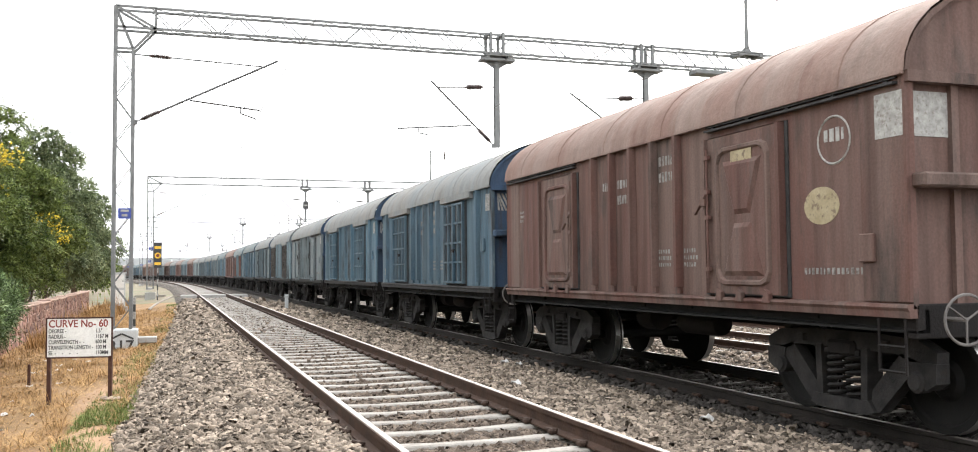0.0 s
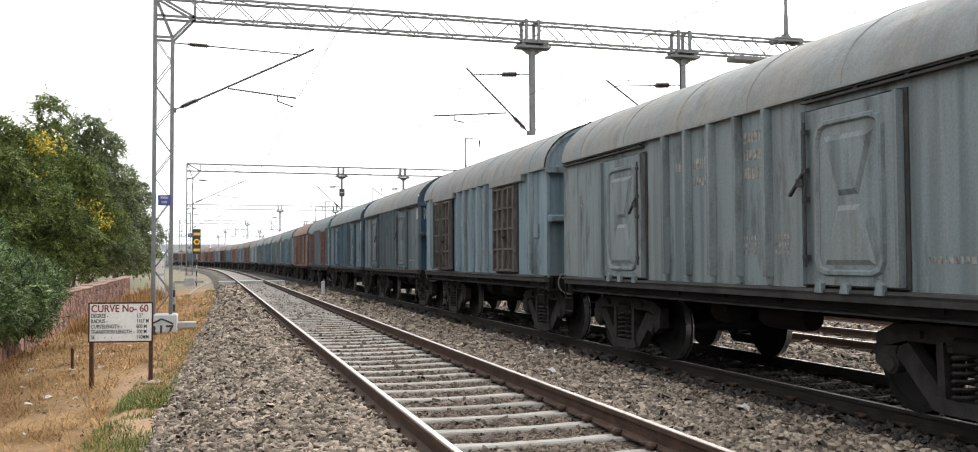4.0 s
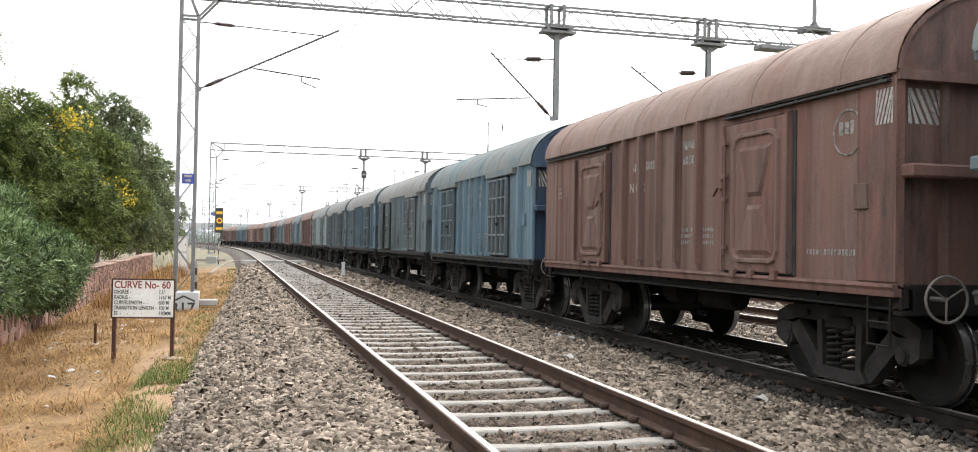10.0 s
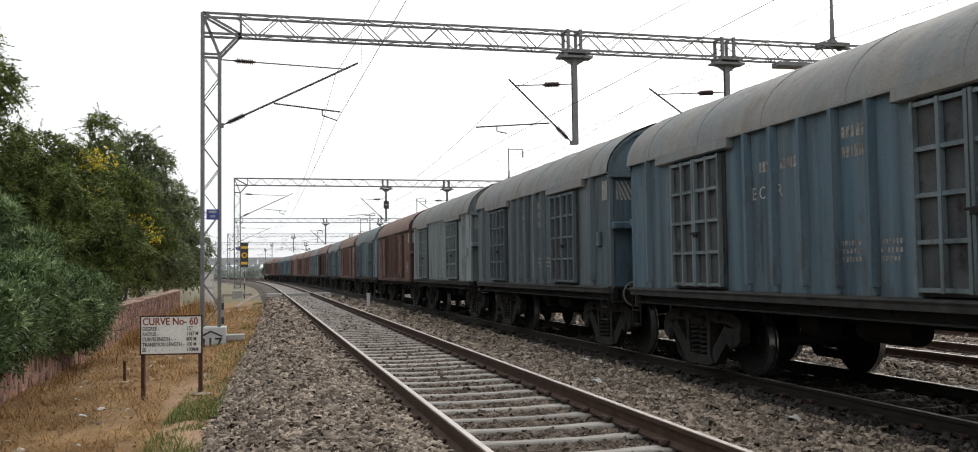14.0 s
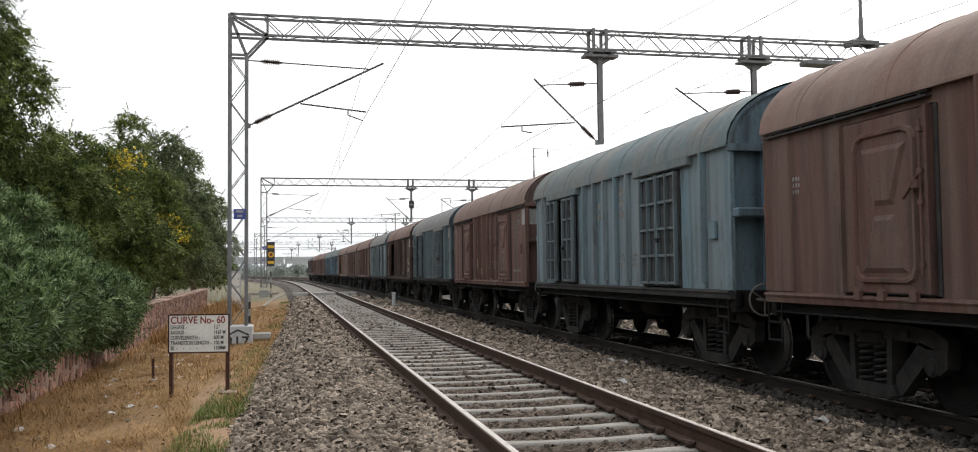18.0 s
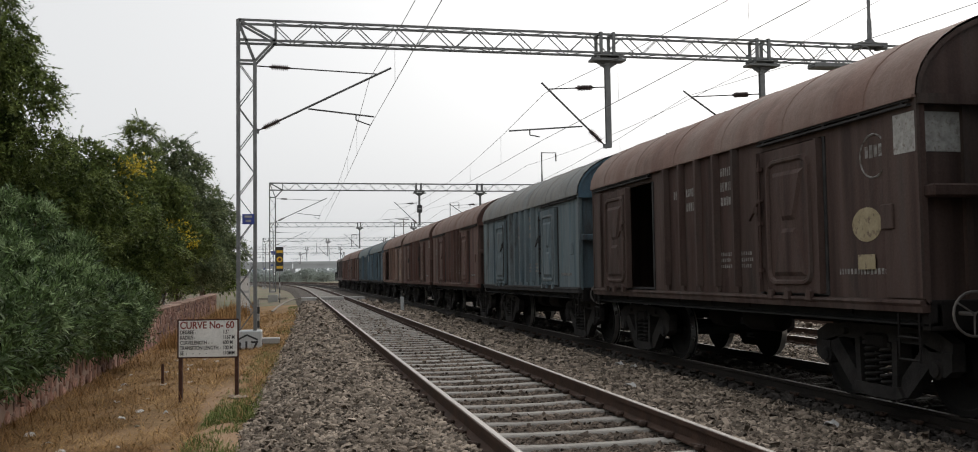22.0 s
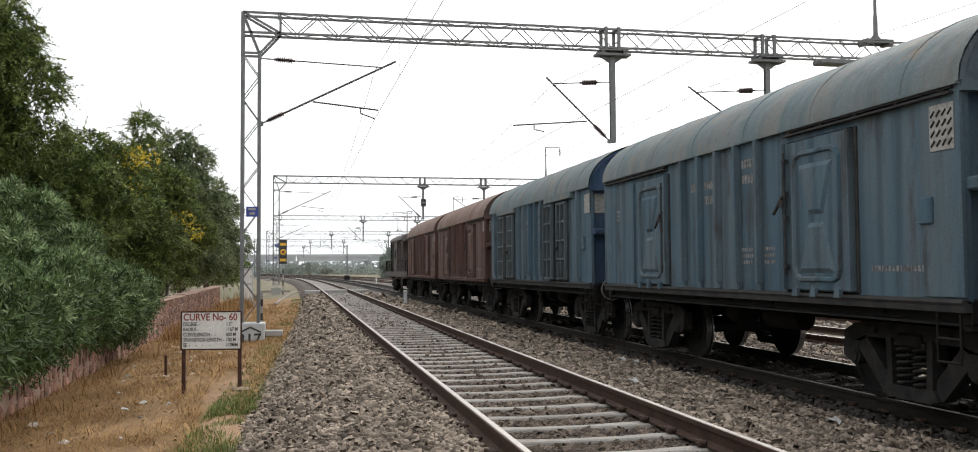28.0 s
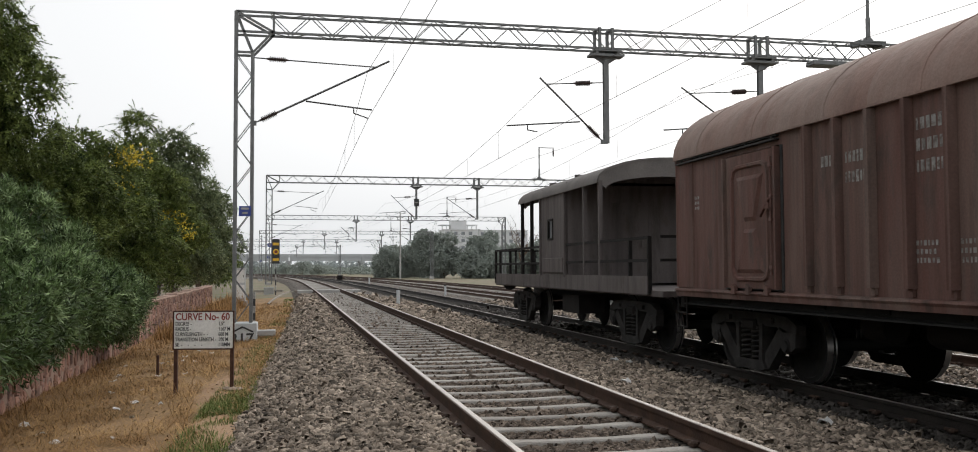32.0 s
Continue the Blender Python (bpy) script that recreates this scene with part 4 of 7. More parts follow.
def cross_beam_sheet():
    return Sheet().slab([(-1.55, 1.15), (1.55, 1.15), (1.55, 1.05), (0.6, 0.92), (-0.6, 0.92), (-1.55, 1.05)], -0.07, 0.07, "y")


def headstock_sheet(e):
    return Sheet().chamfer((0, e * (HALF - 0.06), 1.08), (3.24, 0.12, 0.30), 0.01)


def tank_sheet():
    sh = Sheet()
    sh.turned((-0.75, -0.75, 0.82), (0, 1, 0), [(0, 0.05), (0.03, 0.15), (0.1, 0.17), (0.9, 0.17), (0.97, 0.15), (1.0, 0.05)], 14)
    return sh


def cylinder_sheet():
    sh = Sheet()
    sh.turned((-0.7, 1.0, 0.84), (0, 1, 0), [(0, 0.19), (0.05, 0.2), (0.42, 0.2), (0.45, 0.12), (0.55, 0.05)], 14)
    return sh


def coupler_sheet(e):
    sh = Sheet()
    sh.chamfer((0, e * (HALF + 0.16), 1.0), (0.16, 0.34, 0.18), 0.02)
    sh.chamfer((0.03, e * (HALF + 0.40), 1.0), (0.30, 0.18, 0.30), 0.05)
    return sh


def hose_sheet():
    sh = Sheet()
    pts = [(-0.55 - 0.1 * math.sin(q), -HALF - 0.05 - 0.42 * q / 3.14, 0.98 - 0.42 * math.sin(q)) for q in np.linspace(0, 3.14, 9)]
    return sh.tube(pts, 0.022, 6)


def brake_wheel_sheet():
    sh = Sheet()
    c = (-1.28, -HALF - 0.20, 1.10)
    sh.ring(c, (0.1, 1, 0), 0.215, 0.014, 22, 6)
    for k in range(3):
        a = math.pi * 2 / 3 * k + 0.5
        sh.rod(c, (c[0] + 0.215 * math.cos(a), c[1], c[2] + 0.215 * math.sin(a)), 0.010, 5)
    sh.rod(c, (c[0], -HALF + 0.1, c[2]), 0.022, 6)
    return sh


def ladder_sheet(e):
    sh = Sheet()
    for y in (HALF - 0.38, HALF - 0.06):
        sh.rod((-1.69, e * y, 0.62), (-1.69, e * y, 1.10), 0.014, 5)
    for z in (0.64, 0.86):
        sh.rod((-1.69, e * (HALF - 0.38), z), (-1.69, e * (HALF - 0.06), z), 0.014, 5)
    return sh


# ---- bogie
def side_frame_sheet(s):
    """A cast three-piece bogie's side frame: arched top, slanted struts, columns round the springs."""
    sh = Sheet()
    x0, x1 = s * 1.06, s * 1.20
    sh.slab([(-1.23, 0.66), (-1.24, 0.78), (-1.02, 0.88), (-0.50, 0.915), (0.50, 0.915), (1.02, 0.88), (1.24, 0.78), (1.23, 0.66), (0.95, 0.66), (0.74, 0.735), (-0.74, 0.735), (-0.95, 0.66)], x0, x1)
    for q in (-1, 1):
        sh.slab([(q * 1.04, 0.68), (q * 0.80, 0.745), (q * 0.41, 0.36), (q * 0.38, 0.15), (q * 0.50, 0.15)], x0, x1)
        sh.slab([(q * 0.30, 0.76), (q * 0.39, 0.76), (q * 0.37, 0.20), (q * 0.28, 0.20)], x0 - s * 0.02, x1 + s * 0.03)
        sh.slab([(q * 1.24, 0.68), (q * 1.23, 0.50), (q * 1.12, 0.43), (q * 0.97, 0.46), (q * 0.92, 0.68)], x0, x1 + s * 0.015)
        sh.box((x1 + s * 0.02, q * 0.62, 0.815), (0.05, 0.10, 0.07))
    sh.slab([(-0.47, 0.15), (-0.40, 0.25), (0.40, 0.25), (0.47, 0.15), (0.34, 0.11), (-0.34, 0.11)], x0 - s * 0.04, x1 + s * 0.04)
    return sh


def axle_box_sheet(s, y):
    sh = Sheet()
    sh.turned((s * 1.10, y, 0.50), (s, 0, 0), [(0, 0.105), (0.12, 0.105), (0.13, 0.08), (0.15, 0.075)], 12)
    return sh


def spring_sheet(s):
    """Coil springs in their nest."""
    sh = Sheet()
    for y, r in ((-0.155, 0.105), (0.105, 0.115)):
        pts = [(s * 1.15 + r * math.cos(q), y + r * math.sin(q), 0.25 + 0.43 * q / 37.7) for q in np.linspace(0, 37.7, 49)]
        sh.tube(pts, 0.020, 4)
    sh.box((s * 1.14, 0, 0.70), (0.16, 0.52, 0.05))
    return sh


def bolster_sheet():
    sh = Sheet()
    sh.chamfer((0, 0, 0.74), (2.5, 0.40, 0.16), 0.03)
    sh.box((0, 0, 0.86), (0.5, 0.5, 0.14))
    for y in (-0.62, 0.62):
        sh.bar((-0.8, y, 0.45), (0.8, y, 0.45), 0.10, 0.07)
        for s in (-1, 1):
            sh.box((s * 0.83, y * 0.86, 0.48), (0.09, 0.10, 0.26))
    return sh


def wheelset_mesh():
    sh = Sheet()
    for s in (-1, 1):
        sh.turned((0, 0, 0), (s, 0, 0), [(0.78, 0.11), (0.785, 0.50), (0.795, 0.528), (0.815, 0.528), (0.83, 0.502), (0.915, 0.495), (0.917, 0.43), (0.89, 0.41), (0.85, 0.20), (0.90, 0.15), (0.905, 0.10)], 32)
    sh.rod((-1.12, 0, 0), (1.12, 0, 0), 0.085, 12)
    me = sh.mesh("wheelset", WHEEL_BLACK, smooth=True)
    me.materials.append(TREAD)
    for p in me.polygons:
        r = math.hypot(p.center.y, p.center.z)
        if r > 0.42 and abs(p.normal.x) < 0.6:
            p.material_index = 1
    return me


M = {}
for s, nm in ((-1, "l"), (1, "r")):
    M["side", s] = side_sheet(s).mesh("side_wall", PAINT["brown"])
    M["rib", s] = rib_sheet(s).mesh("stanchion", PAINT["brown"])
    M["plug", s] = plug_door_sheet(s).mesh("door", PAINT["brown"])
    for e in (-1, 1):
        M["corner", s, e] = corner_sheet(s, e).mesh("corner_plate", PAINT["brown"])
    M["bead", s] = bead_sheet(s).mesh("bead", PAINT["brown"])
    for up in (0, 1):
        M["press", s, up] = pressed_panel_sheet(s, up).mesh("pressed_panel", PAINT["brown"])
    M["strap", s] = strap_sheet(s).mesh("hinge_strap", PAINT["brown"])
    M["seal", s] = seal_sheet(s).mesh("door_frame", GRIME)
    M["lock", s] = lock_sheet(s).mesh("lock_rod", STEEL_DARK)
    M["leaf", s] = leaf_plate_sheet(s).mesh("door_leaf", PAINT["brown"])
    M["bars", s] = leaf_bar_sheet(s).mesh("door_grille", PAINT["brown"])
    M["fascia", s] = fascia_sheet(s).mesh("door_fascia", PAINT["brown"])
    M["bolt", s] = bolt_sheet(s).mesh("door_bolt", STEEL_DARK)
    M["canopy", s] = canopy_sheet(s).mesh("door_canopy", PAINT["brown"])
    M["sole", s] = sole_sheet(s).mesh("sole_bar", SOLE)
    M["lip", s] = lip_sheet(s).mesh("bottom_lip", PAINT["brown"])
    M["gable", s] = gable_sheet(s).mesh("roof_end", PAINT["brown"])
    M["end", s] = end_sheet(s).mesh("end_wall", PAINT["brown"])
    M["end_post", s] = end_post_sheet(s).mesh("end_post", PAINT["brown"])
    M["end_beam", s] = end_beam_sheet(s).mesh("end_beam", PAINT["brown"])
    M["coupler", s] = coupler_sheet(s).mesh("coupler", STEEL_DARK)
    M["headstock", s] = headstock_sheet(s).mesh("headstock", STEEL_DARK)
    M["ladder", s] = ladder_sheet(s).mesh("step_ladder", STEEL_DARK)
    M["frame", s] = side_frame_sheet(s).mesh("side_frame", BOGIE)
    M["spring", s] = spring_sheet(s).mesh("spring_nest", BOGIE, smooth=True)
    for y in (-1.0, 1.0):
        M["box", s, y] = axle_box_sheet(s, y).mesh("axle_box", BOGIE, smooth=True)
M["roof"] = roof_sheet().mesh("roof", ROOF["cool"], smooth=True)
M["floor"] = floor_sheet().mesh("floor_plate", INSIDE)
M["sill"] = centre_sill_sheet().mesh("centre_sill", STEEL_DARK)
M["cross"] = cross_beam_sheet().mesh("cross_beam", STEEL_DARK)
M["tank"] = tank_sheet().mesh("air_tank", STEEL_DARK, smooth=True)
M["cyl"] = cylinder_sheet().mesh("brake_cylinder", STEEL_DARK, smooth=True)
M["hose"] = hose_sheet().mesh("brake_hose", HOSE, smooth=True)
M["wheel"] = brake_wheel_sheet().mesh("brake_wheel", HANDWHEEL, smooth=True)
M["bolster"] = bolster_sheet().mesh("bogie_bolster", STEEL_DARK)
M["wheelset"] = wheelset_mesh()


def hung(name, me, parent, mat=None, at=None, label=""):
    ob = part(name, me, mat, parent, label)
    if at is not None:
        ob.matrix_basis = at
    return ob


WHEELSETS = []       # (object, thing index, distance of the axle from the thing's middle)


def add_bogie(wagon, index, y):
    bogie = hung("bogie", M["bolster"], wagon, None, pose(0, y, 0), "sooty cast-steel bogie")
    for s in (-1, 1):
        hung("side_frame", M["frame", s], bogie)
        hung("spring_nest", M["spring", s], bogie)
        for q in (-1.0, 1.0):
            hung("axle_box", M["box", s, q], bogie)
    for q in (-1.0, 1.0):
        w = hung("wheelset", M["wheelset"], bogie, None, pose(0, q, 0.5), "black wheels with bright worn treads")
        WHEELSETS.append((w, index, y + q, q))
    return bogie


def stripes(sh, x0, y0, z0, w, h, x_normal=True, n=5):
    """Slanted warning stripes in a patch."""
    for k in range(-2, n):
        a, b = k / n, k / n + 0.11
        pts = []
        for lo, hi in ((a, a + 0.45), (b, b + 0.45)):
            pts.append((lo, hi))
        quad = [(max(0, min(1, q)), z) for q, z in ((a, 1), (b, 1), (b + 0.42, 0), (a + 0.42, 0))]
        if quad[2][0] - quad[3][0] < 0.02 and quad[1][0] - quad[0][0] < 0.02:
            continue
        if x_normal:
            sh.slab([(y0 + q * w, z0 + z * h) for q, z in quad], x0, x0 - 0.004)
        else:
            sh.slab([(y0 + q * w, z0 + z * h) for q, z in quad], x0, x0 - 0.004, "y")


def stencil(sh, rng, y, z, rows, width, height=0.10, x=-1.6525):
    """Rows of short plain bars in place of the painted figures."""
    for k in range(rows):
        w = 0.0
        while w < width:
            q = rng.choice((0.028, 0.045, 0.045, 0.055)) * (height / 0.10) ** 0.5
            tall = height * rng.uniform(0.8, 1.0)
            sh.box((x, y - w - q / 2, z - k * height * 1.55), (0.003, q, tall))
            w += q + 0.026


def side_text(parent, body, size, y, z, mat):
    """Painted capitals on the side towards the line's verge."""
    me = text_mesh("painted_letters", body, size, mat)
    ob = new("painted_letters", me)
    ob.parent = parent
    ob.matrix_basis = pose(-1.653, y, z, 90, 0, -90)
    return ob


# body paint, end paint, roof, door kind, door paint, far door, near door, corner mark
FLEET = [
    ("maroon", "maroon", "warm", "plug", "", 0, 0, "patch"),
    ("blue", "deep", "cool", "grid", "", 0, 0, "stripe"),
    ("sky", "deep", "cool", "grid", "", 0, 0, "stripe"),
    ("grey", "deep", "cool", "plug", "", 0, 0, "stripe"),
    ("teal", "teal", "cool", "grid", "dirtdoor", 0.25, 0, "none"),
    ("slate", "deep", "cool", "plug", "", 0, 0, "stripe"),
    ("blue", "deep", "pale", "plug", "", 0, 0, "stripe"),
    ("sea", "sea", "pale", "grid", "rustdoor", 0, 0, "stripe"),
    ("brown", "brown", "warm", "plug", "", 0, 0, "stripe"),
    ("sky", "deep", "pale", "grid", "greyblue", 0, 0, "stripe"),
    ("greyblue", "greyblue", "cool", "grid", "grey", 0.75, 0.1, "stripe"),
    ("blue", "blue", "cool", "grid", "greyblue", 0, 0, "stripe"),
    ("slate", "blue", "cool", "grid", "", 0, 0, "stripe"),
    ("white", "grey", "cool", "grid", "grey", 0, 0, "stripe"),
    ("maroon", "maroon", "warm", "plug", "", 0, 0.06, "patch"),
    ("teal", "sky", "pale", "grid", "greyblue", 0.4, 0, "none"),
    ("brown", "maroon", "warm", "plug", "", 0, 0, "patch"),
    ("greyblue", "blue", "cool", "grid", "greyblue", 0.7, 0, "stripe"),
    ("umber", "umber", "warm", "plug", "", 0.9, 0, "patch"),
    ("greyblue", "blue", "cool", "plug", "", 0, 0, "none"),
    ("maroon", "maroon", "warm", "plug", "", 0, 0, "none"),
    ("maroon", "maroon", "warm", "plug", "", 0, 0, "stripe"),
    ("tan", "tan", "warm", "plug", "", 1.25, 0, "stripe"),
    ("blue", "blue", "pale", "plug", "", 0, 0, "lattice"),
    ("blue", "deep", "pale", "grid", "slate", 0.18, 0.19, "patch"),
    ("maroon", "maroon", "warm", "plug", "", 0, 0, "stripe"),
    ("maroon", "maroon", "warm", "plug", "", 0, 0, "stripe"),
]
COLOUR = {"brown": "dusty red-brown", "maroon": "dull maroon-brown", "tan": "faded tan-brown", "umber": "dark earth-brown", "blue": "weathered blue", "sky": "light blue", "teal": "pale teal", "sea": "dull sea-blue",
          "slate": "slate-grey", "grey": "pale grey", "greyblue": "grey-blue", "white": "whitish grey"}
DOORLABEL = {"rustdoor": "red-brown barred door leaf", "dirtdoor": "grimy brown barred door leaf"}
TRAINSET = []
ZONE = {2: "SCR", 11: "ECoR", 4: "SECR", 5: "SCR", 6: "SECR", 8: "NCR", 16: "NCR", 25: "NCR"}


def make_wagon(k, body, end, roof, kind, door, far_open, near_open, mark):
    rng = random.Random(100 + k)
    paint, dpaint = PAINT[body], PAINT[door or body]
    plate = dpaint if door in ("rustdoor", "dirtdoor") else PAINT["doorplate"]
    state = ", one slid open" if far_open > 0.2 else ""
    label = f"{COLOUR[body]} covered goods wagon with {'barred' if kind == 'grid' else 'plug'} doors{state}"
    wagon = thing("goods_wagon", label, "goods wagon", "wagons of the train")
    hung("centre_sill", M["sill"], wagon, None, None, "sooty underframe")
    for y in (-3.6, -1.2, 0.0, 1.2, 3.6):
        hung("cross_beam", M["cross"], wagon, None, pose(0, y, 0))
    hung("floor_plate", M["floor"], wagon)
    hung("air_tank", M["tank"], wagon)
    hung("brake_cylinder", M["cyl"], wagon)
    hung("brake_hose", M["hose"], wagon)
    hung("brake_wheel", M["wheel"], wagon, None, None, "hand brake wheel")
    hung("roof", M["roof"], wagon, ROOF[roof], None, "dusty arched roof")
    for e in (-1, 1):
        hung("roof_end", M["gable", e], wagon, PAINT[end])
        hung("end_wall", M["end", e], wagon, PAINT[end])
        hung("end_beam", M["end_beam", e], wagon, PAINT[end])
        for x in (-1.1, -0.37, 0.37, 1.1):
            hung("end_post", M["end_post", e], wagon, PAINT[end], pose(x, 0, 0))
        hung("coupler", M["coupler", e], wagon)
        hung("headstock", M["headstock", e], wagon)
        hung("step_ladder", M["ladder", e], wagon)
    for s in (-1, 1):
        hung("side_wall", M["side", s], wagon, paint)
        hung("sole_bar", M["sole", s], wagon, SOLE)
        hung("bottom_lip", M["lip", s], wagon, paint if body in ("brown", "maroon", "tan", "umber") else GRIME)
        for e in (-1, 1) if kind == "plug" else ():
            hung("corner_plate", M["corner", s, e], wagon, paint)
        for y in RIBS + ((-4.27, 4.27) if kind == "grid" else ()):
            hung("stanchion", M["rib", s], wagon, paint, pose(0, y, 0))
        for n, c in enumerate(DOORS):
            slide = (near_open, far_open)[n] if s < 0 else 0
            if kind == "plug":
                hung("door_rail", M["canopy", s], wagon, GRIME, pose(0, c + math.copysign(0.82, c), 0), "grimy double door rail")
            else:
                hung("rain_board", M["fascia", s], wagon, ROOF[roof], pose(0, c + math.copysign(0.12, c), 0))
            hung("door_frame", M["seal", s], wagon, None, pose(0, c, 0), "grimy door frame")
            if kind == "plug":
                d = hung("door", M["plug", s], wagon, dpaint, pose(s * (0.07 if slide > 0.2 else 0), c + slide, 0))
                hung("bead", M["bead", s], d, dpaint)
                for q in (-0.45, 0.05, 0.45):
                    hung("hinge_strap", M["strap", s], d, dpaint, pose(0, q, 0))
                for up in (0, 1):
                    hung("pressed_panel", M["press", s, up], d, dpaint)
                hung("lock_rod", M["lock", s], d, GRIME if k % 2 else dpaint, pose(0, -math.copysign(0.63, c), 0))
            else:
                for q in (-0.376, 0.376):
                    shift = slide if q > 0 else -slide * 0.25
                    leaf = hung("door_leaf", M["leaf", s], wagon, plate, pose(s * (0.05 if abs(shift) > 0.05 else 0), c + q + shift, 0), DOORLABEL.get(door, ""))
                    hung("door_grille", M["bars", s], leaf, dpaint)
                    if q < 0:
                        hung("door_bolt", M["bolt", s], leaf, None, pose(0, 0.33, 0))
    for y in (-3.60, 3.60):
        add_bogie(wagon, k, y)
    # painted figures and warning marks
    letters = Sheet()
    rows = rng.choice((2, 3, 3))
    stencil(letters, rng, -0.70, 2.95, rows, 0.42, 0.135)
    stencil(letters, rng, 0.50, 2.76, 1, 0.36, 0.135)
    stencil(letters, rng, 0.98, 2.76, 1, 0.24, 0.135)
    if ZONE.get(k):
        side_text(wagon, " ".join(ZONE[k]), 0.22, 1.10 if len(ZONE[k]) == 3 else 1.17, 2.44, CHALK)
    else:
        stencil(letters, rng, 0.50, 2.54, 1, 0.36, 0.135)
    stencil(letters, rng, -0.66, 1.78, 3, 0.30, 0.055)
    stencil(letters, rng, -1.24, 1.78, 3, 0.34, 0.055)
    if kind == "plug":
        stencil(letters, rng, 4.42, 2.60, 3, 0.16, 0.05)
        stencil(letters, rng, -3.62, 1.52, 1, 0.9, 0.07)
    tagged(part("stencil", letters, FADED, wagon, "faded white stencil"), kind="stuff")
    marks = Sheet()
    if mark == "stripe":
        stripes(marks, -1.6725, -5.0, 2.76, 0.26, 0.34)
        stripes(marks, -HALF + 0.078, -1.50, 2.76, 0.40, 0.34, False)
        tagged(part("warning_panel", marks, CHALK, wagon, "white slanted warning stripes"), kind="stuff")
    elif mark == "patch":
        marks.box((-1.6725, -4.86, 2.90), (0.006, 0.36, 0.40))
        marks.box((-1.34, -HALF + 0.077, 2.90), (0.42, 0.006, 0.40))
        part("warning_patch", marks, CHALK, wagon, "pale warning patch on the corner")
    elif mark == "lattice":
        marks.box((-1.6765, -4.80, 2.86), (0.006, 0.34, 0.44))
        part("warning_patch", marks, CHALK, wagon, "white warning patch crossed by dark strokes")
        strokes = Sheet()
        for i in range(4):
            for j in range(4):
                y0, z0 = -4.92 + 0.08 * i, 2.71 + 0.095 * j
                strokes.bar((-1.681, y0 - 0.028, z0 + 0.028), (-1.681, y0 + 0.028, z0 - 0.028), 0.004, 0.024, up=(0, 1, 1))
        tagged(part("warning_stroke", strokes, SOLE, wagon), kind="stuff")
    if k in (0, 8, 16, 18, 26):
        ringm = Sheet()
        y, z = (-4.10, 2.78) if k == 0 else (-4.30, 2.74)
        ringm.ring((-1.653, y, z), (1, 0, 0), 0.23, 0.012, 24, 4)
        stencil(ringm, rng, y + 0.14, z + 0.05, 1, 0.26, 0.14)
        part("depot_mark", ringm, CHALK if k == 0 else FADED, wagon, "white ring mark")
    if k in (0, 14, 18):
        spot = Sheet()
        y, z = {0: (-3.90, 2.16), 14: (-4.30, 1.74)}.get(k, (-4.15, 2.02))
        rim = [(y + 0.26 * math.cos(a), z + 0.185 * math.sin(a)) for a in np.linspace(0, 2 * math.pi, 24, endpoint=False)]
        spot.v = [(-1.650, a, b) for a, b in rim] + [(-1.656, a, b) for a, b in rim]
        spot.f = [tuple(range(24, 48))] + [(i, (i + 1) % 24, 24 + (i + 1) % 24, 24 + i) for i in range(24)]
        part("yellowed_disc", spot, FADED if k == 14 else YELLOWED, wagon, "faded round notice" if k == 14 else "yellowed round notice")
    for y, z, w, h in {0: ((-2.62, 2.78, 0.40, 0.30), (4.85, 2.86, 0.22, 0.40)),
                       16: ((0.96, 1.74, 0.28, 0.32), (0.34, 1.50, 0.34, 0.22), (4.80, 2.86, 0.22, 0.36), (4.80, 1.62, 0.22, 0.22)),
                       22: ((2.62 + 1.25, 2.72, 0.42, 0.26), (4.85, 2.9, 0.24, 0.40), (-4.2, 1.7, 0.3, 0.3)),
                       18: ((-4.15, 1.62, 0.30, 0.16),), 21: ((-4.78, 1.70, 0.22, 0.30),), 26: ((-4.78, 1.78, 0.22, 0.34),), 1: ((4.6, 1.55, 0.16, 0.2),), 25: ((1.62, 1.72, 0.30, 0.30),)}.get(k, ()):
        spot = Sheet()
        x = -1.66 if abs(y) < 1.9 else (-1.758 if k == 22 and y < 4 and y > 0 else (-1.70 if abs(y) < 3.4 else -1.668))
        spot.box((x, y, z), (0.006, w, h))
        part("yellowed_patch", spot, YELLOWED, wagon, "yellowed square notice")
    clip_box = Sheet()
    clip_box.chamfer((-1.675, -4.55, 1.73 if k == 0 else 2.08), (0.05, 0.20, 0.26), 0.01)
    part("label_holder", clip_box, paint, wagon)
    TRAINSET.append((wagon, LAST_END + STEP * k - HALF))
    return wagon


for k, row in enumerate(FLEET):
    make_wagon(k, *row)


# ---- brake van at the tail
VAN_HALF = 6.53


